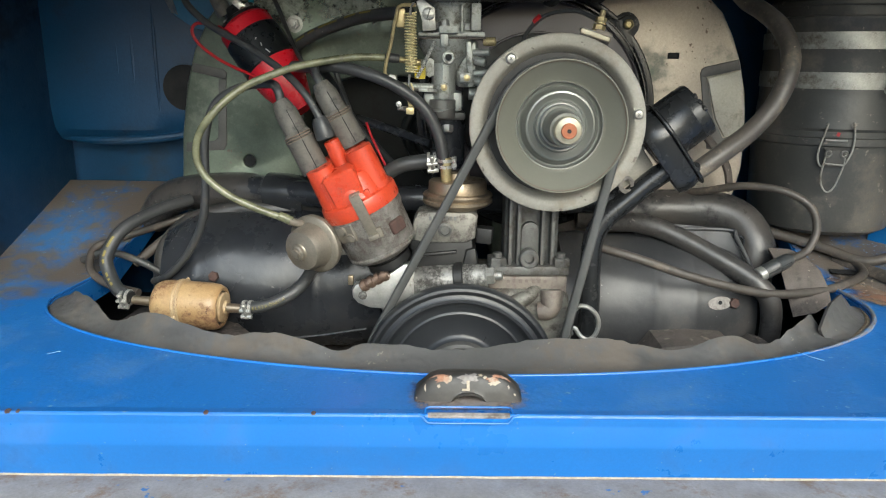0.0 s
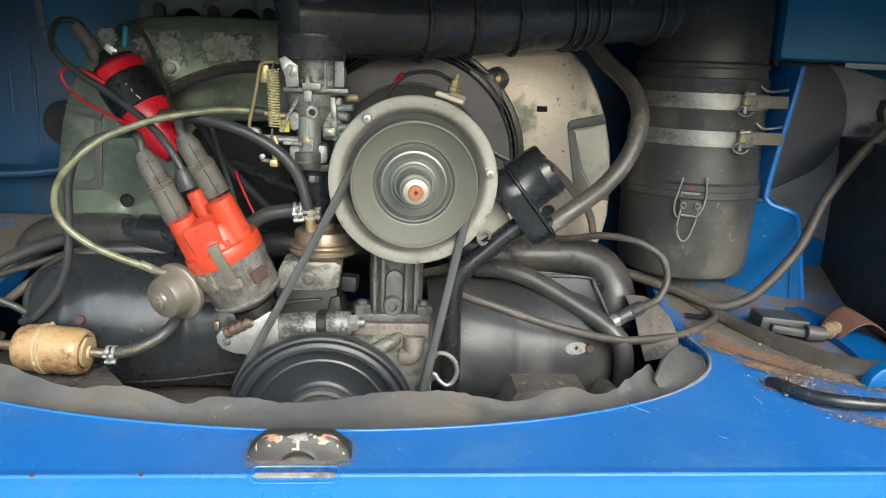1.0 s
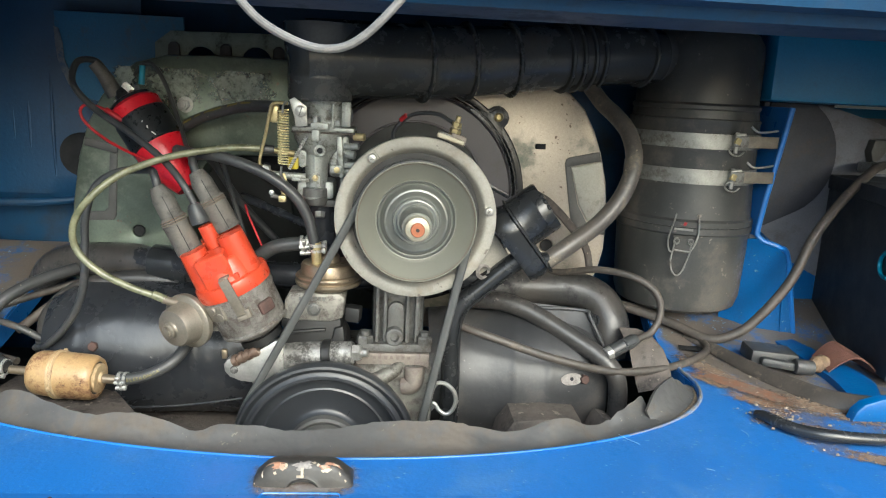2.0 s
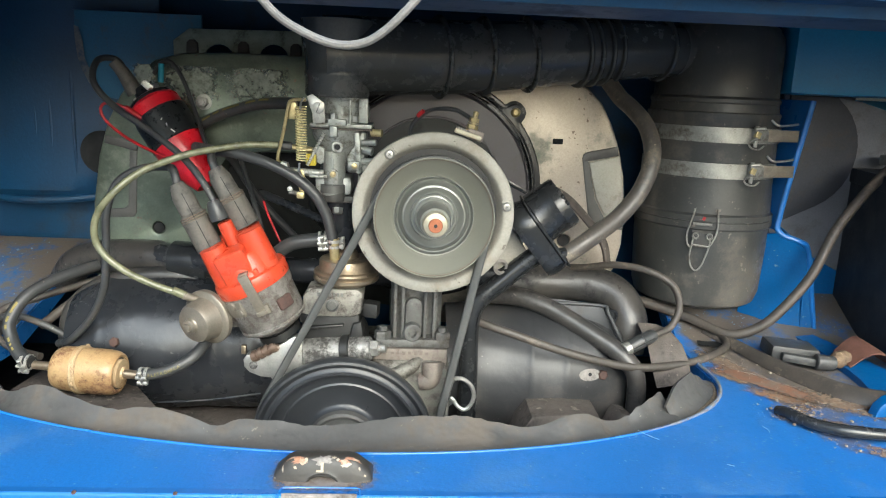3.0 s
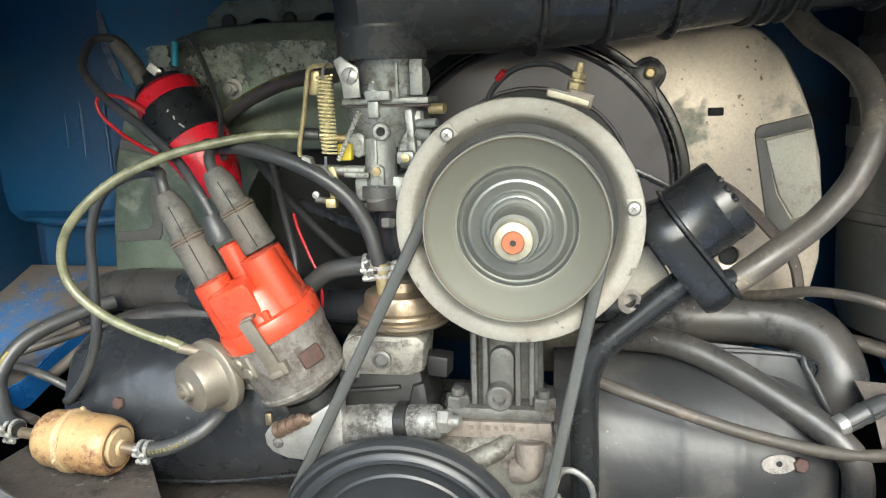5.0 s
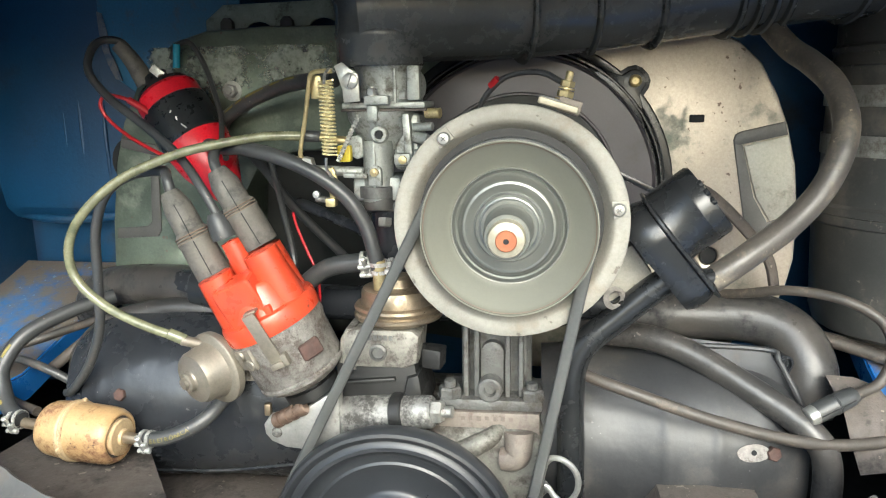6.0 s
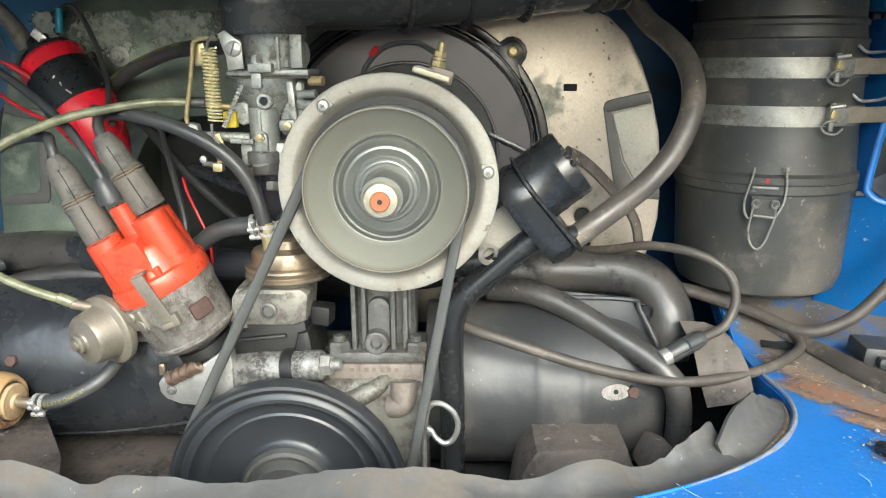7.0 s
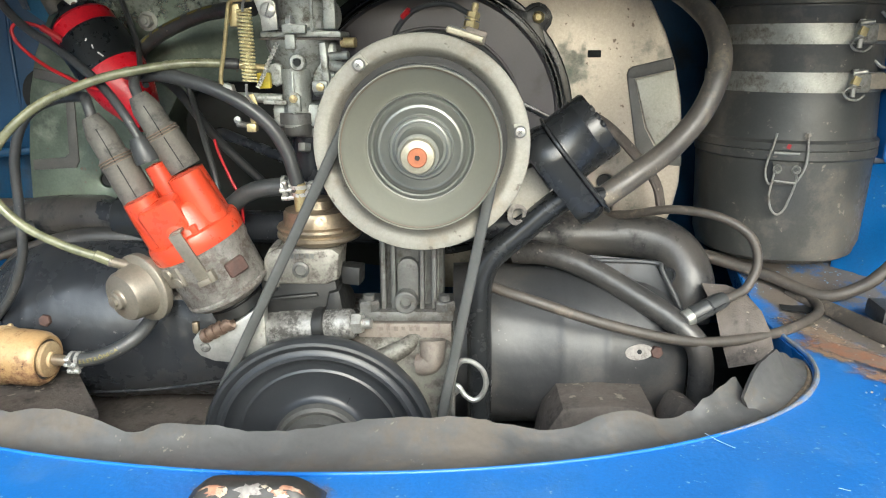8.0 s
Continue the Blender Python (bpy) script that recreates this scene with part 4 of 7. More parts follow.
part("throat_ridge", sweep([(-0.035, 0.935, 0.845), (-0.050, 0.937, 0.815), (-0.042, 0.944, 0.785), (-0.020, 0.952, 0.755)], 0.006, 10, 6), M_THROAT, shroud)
def pressed_step(top_strip, side_strip):
    """A pressed pocket edge: its shade put into a dark top strip and a dark side."""
    t_ = part("pressed_step", slab(top_strip, 0.8700, 0.004, 0.0016), M_STEP, shroud, "dark strip coloured for the pocket's shaded edge")
    part("step_side", slab(side_strip, 0.8704, 0.003, 0.001), M_STEP, t_)


pressed_step([(0.3035, 0.8870), (0.3050, 0.8930), (0.3090, 0.8955), (0.3480, 0.9045), (0.3515, 0.8925), (0.3120, 0.8840), (0.3065, 0.8830)], [(0.3040, 0.8860), (0.3120, 0.8835), (0.3250, 0.8350), (0.3385, 0.8115), (0.3640, 0.8200), (0.3655, 0.7950), (0.3200, 0.7985)])
pressed_step([(-0.2985, 0.895), (-0.2620, 0.8880), (-0.2585, 0.8840), (-0.2600, 0.8760), (-0.2700, 0.878), (-0.2995, 0.885)], [(-0.2600, 0.8760), (-0.2640, 0.799), (-0.2680, 0.7925), (-0.3140, 0.790), (-0.3130, 0.8010), (-0.2790, 0.8035), (-0.2740, 0.8080), (-0.2690, 0.877)])
part("pocket_panel", slab([(0.3130, 0.8820), (0.3520, 0.8920), (0.3605, 0.845), (0.3625, 0.8210), (0.3400, 0.8130), (0.3265, 0.8350)], 0.8698, 0.004, 0.0012), mk("green_grey_sheet", (0.25, 0.245, 0.205), (0.33, 0.315, 0.27), 0.42, 0.2, scale=14, dirt=(0.13, 0.12, 0.10), amount=0.25, dscale=20), shroud, "green grey panel of the pressed pocket")
b = box((0.270, 0.871, 0.908), (0.013, 0.004, 0.007), None, 0.001)
part("punched_slot", b, M_DARK, shroud, "small punched slot drawn as a near-black block")
# near-black discs that paint in the shade of the punched holes
for x, z, r in ((-0.238, 0.779, 0.0069), (0.288, 0.778, 0.0079), (0.292, 0.748, 0.0049)):
    part("hole_back", lathe([(0, 0), (r, 0), (r, 0.002)], (x, 0.8755, z), (0, -1, 0), 16), M_DARK, shroud)
FX, FZ = 0.108, 0.842
fan = part("fan_plate", lathe([(0.1430, 0), (0.1430, 0.0030), (0.1415, 0.0045), (0.1365, 0.0046), (0.1345, 0.0056), (0.1328, 0.0078), (0.1314, 0.0078), (0.1302, 0.0050), (0.1292, 0.0012), (0.1284, 0.0012), (0.1276, 0.0040)], (FX, 0.871, FZ), (0, -1, 0), 96), M_BLACKPAINT, shroud, "black round fan plate with a ridged rim")
part("fan_face", lathe([(0.1277, 0.0038), (0.1272, 0.0066), (0.1262, 0.0074), (0.1250, 0.0066), (0.1240, 0.0052), (0.0925, 0.0052), (0.0915, 0.0064), (0.0900, 0.0064), (0.0890, 0.0030)], (FX, 0.871, FZ), (0, -1, 0), 96), M_FAN, fan, "grey pressed ring of the fan plate")
# Flat disc coloured for the shade of a recess.
part("fan_recess", lathe([(0.0895, 0.0028), (0.06, 0.0018), (0, 0.0018)], (FX, 0.871, FZ), (0, -1, 0), 48), M_THROAT, fan, "near-black disc coloured for the shade behind the alternator")
part("fan_spoke", box((FX + 0.104 * math.cos(0.12), 0.866, FZ + 0.104 * math.sin(0.12) - 0.002), (0.050, 0.006, 0.006), (0, 26, 0), 0.002), M_BLACKPAINT, fan)
for ang in (44.0,):
    c, s = math.cos(radians(ang)), math.sin(radians(ang))
    prof = [(0.112, -0.052), (0.128, -0.034), (0.1335, -0.024), (0.137, -0.0185), (0.143, -0.0165), (0.150, -0.0150), (0.156, -0.0110), (0.1590, -0.0045), (0.1590, 0.0045), (0.156, 0.0110), (0.150, 0.0150), (0.143, 0.0165), (0.137, 0.0185), (0.1335, 0.024), (0.128, 0.034), (0.112, 0.052)]
    for shrink, y0, dep, matl in ((0.92, 0.8665, 0.005, M_BLACKPAINT), (0.66, 0.8645, 0.004, M_BLACKPAINT)):
        pts = [(FX + c * (0.146 + (q - 0.146) * shrink) - s * w * shrink, FZ + s * (0.146 + (q - 0.146) * shrink) + c * w * shrink) for q, w in prof]
        ear = part("ear", slab(pts, y0, dep, 0.0015), matl, fan)
    part("screw", lathe([(0.0058, 0), (0.0058, 0.002), (0.0042, 0.0032), (0.003, 0.002), (0, 0.002)], (FX + 0.145 * c, 0.863, FZ + 0.145 * s), (0, -1, 0), 18), M_BRASSY, fan, "yellow zinc screw")
part("nut", hexbolt((-0.176, 0.870, 0.940), (0, -1, 0), 0.0068, 0.006, 0.004, lathe([(0, 0), (0.0098, 0), (0.0098, 0.0015), (0, 0.0015)], (-0.176, 0.8725, 0.940), (0, -1, 0), 20)), M_STEEL, shroud)

# ---- alternator ----
AX, AY, AZ = 0.106, 0.674, 0.843
alt = thing("alternator", (AX, AY + 0.05, 0.76), "dusty alternator with grey guard ring and worn steel pulley", "alternator")
part("body", lathe([(0, -0.18), (0.058, -0.18), (0.062, -0.17), (0.062, -0.03), (0.07, -0.02), (0.07, -0.008), (0, -0.008)], (AX, AY, AZ), (0, -1, 0), 48), M_OILY, alt)
guard = part("guard_ring", lathe([(0.0818, -0.012), (0.0831, -0.009), (0.0833, 0.0010), (0.0829, 0.0024), (0.0818, 0.0032), (0.0772, 0.0036), (0.0735, 0.0034), (0.0716, 0.0024), (0.0696, -0.0010), (0.0672, -0.0056), (0.0650, -0.0105), (0.0640, -0.0130), (0.05, -0.014)], (AX, AY, AZ), (0, -1, 0), 96), M_GUARD, alt, "dusty pale grey sheet steel guard ring")
for ang in (127.5, 8.0):
    c, s = math.cos(radians(ang)), math.sin(radians(ang))
    m = Matrix.Translation((AX + 0.0765 * c, AY - 0.0030, AZ + 0.0765 * s)) @ pose(0, 0, 0, 0, -ang, 0)
    part("screw_pad", box(m.translation, (0.0105, 0.0016, 0.0125), m.to_3x3().to_4x4(), 0.0007, None, 3), M_GUARD, guard)
    screw("screw", (AX + 0.0755 * c, AY - 0.0042, AZ + 0.0755 * s), (0, -1, 0), 0.0048, guard, M_STEEL)
pulley = part("pulley", lathe([(0.048, 0.001), (0.048, 0.012), (0.0575, 0.0215), (0.0594, 0.0250), (0.0603, 0.0270), (0.0601, 0.0283), (0.0592, 0.0283), (0.0586, 0.0270), (0.0560, 0.0247), (0.0500, 0.0198), (0.0440, 0.0150), (0.0414, 0.0130), (0.0406, 0.0127)], (AX, AY, AZ), (0, -1, 0), 112), M_PULLEY, alt, "worn grey steel belt pulley")
part("rust_line", lathe([(0.0586, 0.0275), (0.0583, 0.0272), (0.0580, 0.0269)], (AX, AY, AZ), (0, -1, 0), 96), M_TANLINE, pulley, "thin brown line of rust inside the rim")
part("pulley_step", lathe([(0.0407, 0.0127), (0.0403, 0.0137), (0.0397, 0.0136), (0.0391, 0.0116), (0.0381, 0.0096), (0.0368, 0.0090), (0.0354, 0.0104), (0.0342, 0.0136), (0.0331, 0.0166), (0.0318, 0.0184), (0.0302, 0.0188), (0.0284, 0.0178), (0.0262, 0.0162), (0.0245, 0.0156), (0.0238, 0.0160)], (AX, AY, AZ), (0, -1, 0), 112), M_DARKSTEEL, pulley, "dark hollow inner step")
part("hub", lathe([(0.0239, 0.0158), (0.0236, 0.0186), (0.0228, 0.0194), (0.0214, 0.0190), (0.0203, 0.0194), (0.0199, 0.0212), (0.0190, 0.0218), (0.0172, 0.0216), (0.0160, 0.0240), (0.0155, 0.0500), (0.0146, 0.0528), (0.0, 0.0530)], (AX, AY, AZ), (0, -1, 0), 112), M_DARKSTEEL, pulley)
nut = part("nut", lathe([(0.0122, 0.0525), (0.0124, 0.0600), (0.0114, 0.0628), (0.0072, 0.0645), (0, 0.0645)], (AX, AY, AZ), (0, -1, 0), 40), M_NUT, alt, "pale shaft nut")
part("shaft_end", lathe([(0.0068, 0.0643), (0.0068, 0.0668), (0.0062, 0.0674), (0.0018, 0.0674), (0.0014, 0.0655), (0, 0.0655)], (AX, AY, AZ), (0, -1, 0), 28), M_COPPER, nut, "orange shaft end with a centre hole")
part("centre_hole", lathe([(0, 0.0677), (0.0016, 0.0677), (0.0018, 0.0674)], (AX, AY, AZ), (0, -1, 0), 14), M_DARK, nut)
term = part("terminal", box((0.1385, 0.6835, 0.9245), (0.029, 0.004, 0.0052), (0, 17, 0), 0.0018, None, 3), M_NUT, alt, "pale terminal clip with zinc stud")
part("terminal_block", box((0.1465, 0.692, 0.9235), (0.017, 0.014, 0.0105), (0, 17, 0), 0.002), M_PAD, term)
part("clip_back", box((0.1375, 0.694, 0.9275), (0.022, 0.018, 0.0025), (0, 17, 0), 0.0008), M_STAND, term)
stud_axis = Vector((0.0055, 0, 0.026)).normalized()
foot_at = Vector((0.1425, 0.692, 0.9265))
part("stud", rod(foot_at, foot_at + stud_axis * 0.0215, 0.0027, seg=14, ch=0.0008), M_BRASSY, term)
for h_, r_, n_, t_ in ((0.0012, 0.0066, 24, 0.0013), (0.0032, 0.0060, 6, 0.0046), (0.0088, 0.0058, 24, 0.0012), (0.0106, 0.0052, 6, 0.0042)):
    part("stud_nut" if n_ == 6 else "stud_washer", lathe([(0, 0), (r_ * 0.93, 0), (r_, t_ * 0.15), (r_, t_ * 0.85), (r_ * 0.9, t_), (0, t_)], foot_at + stud_axis * h_, stud_axis, n_), M_BRASSY, term)
part("wire", sweep([(0.142, 0.70, 0.940), (0.125, 0.715, 0.948), (0.10, 0.735, 0.945), (0.082, 0.745, 0.928), (0.080, 0.75, 0.91)], 0.0022, 8, 6), M_BLACKRUBBER, alt)
part("wire_sleeve", rod((0.094, 0.737, 0.9445), (0.088, 0.741, 0.9385), 0.0027, seg=10), M_REDWIRE, alt, "red crimped wire sleeve")
part("eyelet", lathe([(0.006, -0.003), (0.009, 0), (0.006, 0.003), (0.0045, 0), (0.006, -0.003)], (0.1834, 0.705, 0.781), (0.3, -1, 0.1), 24), M_CHIPGREY, alt, "small steel eyelet")
part("lug", box((0.188, 0.722, 0.798), (0.04, 0.02, 0.03), (0, -35, 0), 0.004), M_GUARD, alt)

# ---- crankshaft pulley ----
CX, CY, CZ = 0.0172, 0.664, 0.5872
crank = thing("crank_pulley", (CX, CY, CZ - 0.098), "satin black crankshaft pulley with concentric pressed rings", "pulley")
part("disc", lathe([(0.088, -0.016), (0.0965, -0.014), (0.0985, -0.010), (0.0985, 0.001), (0.0970, 0.0035), (0.0945, 0.0042), (0.0915, 0.0025), (0.0900, 0.0005), (0.0875, 0.0010), (0.0855, 0.0028), (0.0825, 0.0028), (0.0800, -0.0005), (0.0760, -0.0035), (0.0705, -0.0045), (0.0685, -0.0035), (0.0665, -0.0045), (0.0640, -0.0060), (0.0460, -0.0075), (0.0420, -0.0055), (0.0395, -0.0020)], (CX, CY, CZ), (0, -1, 0), 112), M_CRANK, crank)
part("back_flange", lathe([(0.060, -0.028), (0.0900, -0.028), (0.0905, -0.025), (0.082, -0.016)], (CX, CY, CZ), (0, -1, 0), 96), M_CRANK, crank)
part("hub", lathe([(0.0400, -0.0025), (0.0380, 0.0020), (0.0350, 0.0035), (0.0320, 0.0025), (0.0305, 0.0075), (0.0280, 0.0105), (0.0200, 0.0110), (0.0180, 0.0080), (0, 0.0080)], (CX, CY, CZ), (0, -1, 0), 72), M_STEP, crank, "worn steel hub")

# ---- fan belt ----


def belt():
    r1, r2 = 0.0575, 0.0970
    c1, c2 = Vector((AX, AZ)), Vector((CX + 0.001, CZ))
    d = c1 - c2
    base = math.atan2(d.y, d.x)
    off = math.acos((r2 - r1) / d.length)
    pts = []
    for k in range(25):
        a = base + off - 2 * off * k / 24
        pts.append((c1 + Vector((math.cos(a), math.sin(a))) * r1, a))
    for k in range(49):
        a = base - off - (2 * math.pi - 2 * off) * k / 48
        pts.append((c2 + Vector((math.cos(a), math.sin(a))) * r2, a))
    rows = []
    for p, a in pts:
        n = Vector((math.cos(a), math.sin(a)))
        yc = 0.6610 + 0.0230 * max(0.0, min(1.0, (AZ - 0.02 - p.y) / 0.20))
        row = []
        for w, o in ((-0.0036, 0.0040), (0.0036, 0.0040), (0.0046, 0.0032), (0.0049, 0.0022), (0.0036, -0.0036), (0.0028, -0.0042), (-0.0028, -0.0042), (-0.0036, -0.0036), (-0.0049, 0.0022), (-0.0046, 0.0032)):
            q = p + n * o
            row.append((q.x, yc + w, q.y))
        rows.append(row)
    rows.append(rows[0])
    return loft(rows, close=True)


solid("fan_belt", belt(), M_BELT, (0.06, 0.668, 0.49), "dull grey black rubber fan belt over both pulleys", "belt", sharp=60)

# marks on the deck
marks = thing("paint_scratch", (0.31, 0.55, 0.661), "thin pale scratches in the blue deck paint", "scratch", kind="structure")
for pts in ([(0.303, 0.562), (0.309, 0.552), (0.317, 0.543)], [(0.362, 0.499), (0.368, 0.496)], [(0.43, 0.575), (0.432, 0.566), (0.430, 0.560)], [(-0.33, 0.545), (-0.322, 0.551)]):
    part("scratch", sweep([(x, y, DECK_Z + 0.0016) for x, y in pts], 0.00022, 6, 4), M_SCRATCH, marks)
rust_film = mk("orange_rust_film", (0.24, 0.115, 0.062), (0.18, 0.11, 0.08), 0.9, scale=70, dirt=(0.20, 0.16, 0.12), amount=0.42, dscale=70)
fade_edge(rust_film, (0.482, 0.184, 0.0), (0.066, 0.017, 1.0), 51.0)
streak = loft([[(0.482 + (0.072 * math.cos(a) * 0.63 + 0.022 * math.sin(a) * 0.777) * sc, 0.684 + (-0.072 * math.cos(a) * 0.777 + 0.022 * math.sin(a) * 0.63) * sc, DECK_Z + 0.0024) for a in [2 * math.pi * q / 40 for q in range(40)]] for sc in (0.02, 0.5, 1.0)], None, close=True)
part("rust_streak", streak, rust_film, floor, "orange rust streak")
# dried mud in ragged patches round the corner of the opening and under the loom
for mx, my, ml, mw, turn, tone in ((0.466, 0.735, 0.075, 0.020, 68.0, 0), (0.486, 0.640, 0.050, 0.016, 40.0, 1), (0.545, 0.628, 0.085, 0.028, 36.0, 0), (0.478, 0.606, 0.036, 0.014, -35.0, 0), (0.548, 0.512, 0.070, 0.015, 24.0, 0), (0.520, 0.575, 0.040, 0.012, 30.0, 0), (0.452, 0.700, 0.040, 0.014, 60.0, 0)):
    mud = mk("dried_mud", *(((0.25, 0.17, 0.11), (0.17, 0.12, 0.085)) if tone == 0 else ((0.30, 0.16, 0.08), (0.22, 0.14, 0.09))), 0.92, scale=90, dirt=(0.30, 0.25, 0.19), amount=0.35, dscale=120)
    fade_edge(mud, (mx, my - 0.5, 0.0), (ml, mw, 1.0), turn, 1.5)
    ca, sa = math.cos(math.radians(-turn)), math.sin(math.radians(-turn))
    ring = [2 * math.pi * q / 40 for q in range(40)]
    part("mud_stain", loft([[(mx + (1.1 * ml * math.cos(a) * ca - 1.3 * mw * math.sin(a) * sa) * sc, my + (1.1 * ml * math.cos(a) * sa + 1.3 * mw * math.sin(a) * ca) * sc, deck_z(my) + 0.0018) for a in ring] for sc in (0.02, 0.5, 1.0)], None, close=True), mud, floor, "brown dried mud stain")
crumbs = bmesh.new()
rng = random.Random(4)
for k in range(760):
    x = rng.uniform(0.43, 0.66)
    y = 0.80 - 1.35 * (x - 0.43) * rng.uniform(0.6, 1.1) + rng.gauss(0, 0.03)
    if k > 230:
        x, y = rng.gauss(0.478, 0.016), rng.gauss(0.598, 0.014)
    if k > 340:
        x = rng.uniform(0.48, 0.62)
        y = 0.60 - 0.25 * (x - 0.46) + rng.gauss(0, 0.012)
    if k > 480:
        x = rng.uniform(0.47, 0.63)
        y = 0.562 - 0.62 * (x - 0.46) + rng.gauss(0, 0.010)
    if k > 620:
        x, y = rng.gauss(0.490, 0.020), rng.gauss(0.618, 0.012)
    if not 0.455 < y < 0.85 or x < 0.44:
        continue
    r = rng.uniform(0.0004, 0.0013) * (1.8 if rng.random() < 0.05 else rng.uniform(0.35, 1.0))
    lathe([(0, -r * 0.3), (r, 0), (r * 0.6, r * 0.7), (0, r * 0.9)], (x, y, deck_z(y) + 0.0022), (rng.uniform(-0.4, 0.4), rng.uniform(-0.4, 0.4), 1), 5, crumbs)
solid("dirt_crumbs", crumbs, mk("pale_crumbs", (0.30, 0.26, 0.20), (0.17, 0.14, 0.11), 0.9, scale=40), (0.53, 0.66, 0.662), "pale dry dirt crumbs scattered on the deck", "dirt", kind="stuff")

# worn paint flecks and dried splashes, thicker towards the battery side
flecks = bmesh.new()
rng = random.Random(9)
for k in range(430):
    x = rng.uniform(-0.5, 0.62) if k % 5 == 0 else rng.uniform(0.33, 0.62)
    y = rng.uniform(0.465, 0.62)
    if abs(x - 0.022) < 0.43 and y > opening_front(max(-1, min(1, (x - 0.022) / 0.424)))[1] - 0.012:
        continue
    r = rng.uniform(0.00022, 0.0007) * (1.9 if rng.random() < 0.08 else 1)
    n = rng.randint(5, 8)
    ring = [flecks.verts.new((x + r * rng.uniform(0.5, 1.5) * math.cos(2 * math.pi * q / n) * 1.6, y + r * rng.uniform(0.5, 1.3) * math.sin(2 * math.pi * q / n), DECK_Z + 0.0021)) for q in range(n)]
    flecks.faces.new(ring)
solid("paint_flecks", flecks, mk("pale_fleck", (0.20, 0.38, 0.58), (0.10, 0.26, 0.50), 0.7, scale=30), (0.3, 0.53, 0.662), "pale flecks and dried splashes on the blue deck", "flecks", kind="stuff")

# ---- engine case and alternator stand ----
case = thing("engine_case", (0.03, 0.74, 0.56), "oil stained cast aluminium engine case", "engine case")
b = box((0.045, 0.765, 0.610), (0.175, 0.13, 0.125), None, 0.018, None, 4)
part("block", b, M_BLOCK, case)
b = rod((-0.050, 0.715, 0.672), (0.045, 0.700, 0.686), 0.019, 0.013, 24)
part("oil_gallery", b, M_ALU, case, "shiny oil stained gallery boss")
part("gallery_nut", hexbolt((0.044, 0.700, 0.6862), (0.97, -0.2, 0.08), 0.0095, 0.009, 0.008), M_STEEL, case)
part("nut_band", rod((0.012, 0.7045, 0.6815), (0.022, 0.703, 0.683), 0.0165, seg=20), M_OILY, case)
b = box((0.088, 0.735, 0.6725), (0.082, 0.055, 0.022), None, 0.003)
part("stamped_boss", b, M_PAD, case, "rust tinted stamped number pad")
for k, w in enumerate((0.0034, 0.0024, 0.0036, 0.003, 0.0022, 0.0034, 0.003)):
    part("stamp_bar", box((0.0675 + k * 0.0064, 0.7074, 0.6783 + 0.0004 * (k % 2)), (w, 0.0006, 0.0032 + 0.0005 * (k % 3)), (0, 3 * (k % 3) - 3, 0), 0), M_STAMP, case)
for k in range(2):
    part("stamp_bar", box((0.085 + k * 0.0055, 0.7074, 0.6695), (0.0032, 0.0006, 0.0040), None, 0), M_STAMP, case)
b = sweep([(0.1125, 0.7030, 0.6700), (0.1125, 0.7000, 0.6590), (0.1115, 0.6990, 0.6530), (0.1075, 0.6990, 0.6495), (0.1000, 0.7010, 0.6480)], lambda f: 0.0118 - 0.0022 * f, 24, 8)
part("cast_boss", b, M_PAD, case, "rust tinted rounded casting boss", sharp=60)
part("cast_web", sweep([(0.0480, 0.7000, 0.6420), (0.0600, 0.6985, 0.6490), (0.0740, 0.6985, 0.6570), (0.0880, 0.7020, 0.6635), (0.0980, 0.7120, 0.6680)], lambda f: 0.0100 - 0.003 * f, 18, 8, None, 1.0), M_BLOCK, case, "cast web")
b = box((0.121, 0.735, 0.615), (0.010, 0.05, 0.11), None, 0.003)
part("case_seam", b, M_BLOCK, case)
b = slab([(-0.094, 0.672), (-0.090, 0.678), (-0.082, 0.680), (-0.066, 0.682), (-0.040, 0.700), (-0.030, 0.700), (-0.030, 0.630), (-0.056, 0.630), (-0.064, 0.652), (-0.076, 0.653), (-0.088, 0.658), (-0.093, 0.664)], 0.692, 0.012, 0.002)
part("bracket_tab", b, M_ALUCLEAN, case, "pale machined bracket tab")
part("tab_pin", lathe([(0, 0.0015), (0.004, 0.0015), (0.0045, 0)], (-0.0828, 0.6918, 0.6665), (0, -1, 0), 16), M_ALU, case)
b = slab([(-0.0370, 0.6850), (-0.0365, 0.7000), (-0.0330, 0.7050), (-0.0320, 0.7235), (0.0290, 0.7235), (0.0310, 0.7060), (0.0370, 0.6960), (0.0390, 0.6850)], 0.7085, 0.050, 0.0035)
slab([(-0.0270, 0.7075), (-0.0080, 0.7095), (0.0130, 0.7115), (0.0140, 0.7085), (-0.0080, 0.7055), (-0.0270, 0.7040)], 0.7045, 0.010, 0.0015, b)
slab([(0.0170, 0.6860), (0.0230, 0.7120), (0.0330, 0.7150), (0.0370, 0.6860)], 0.7040, 0.030, 0.0040, b)
part("pump_foot", b, M_OILY, case, "black oily pump foot")
part("foot_nut", hexbolt((-0.028, 0.712, 0.713), (0, -0.1, 1), 0.0085, 0.010), M_OILY, case)
part("side_arm", rod((0.012, 0.735, 0.722), (0.038, 0.728, 0.724), 0.0105, 0.009, 18), M_OILY, case, "black oily side arm")
part("side_port", box((0.0430, 0.722, 0.7245), (0.016, 0.018, 0.0165), (0, 4, -10), 0.002), M_OILY, case, "dull dark square union")
for z in (0.585, 0.645):
    part("case_bolt", hexbolt((0.131, 0.702, z - 0.02), (0, -1, 0), 0.006, 0.006, 0.004), M_STEEL, case)

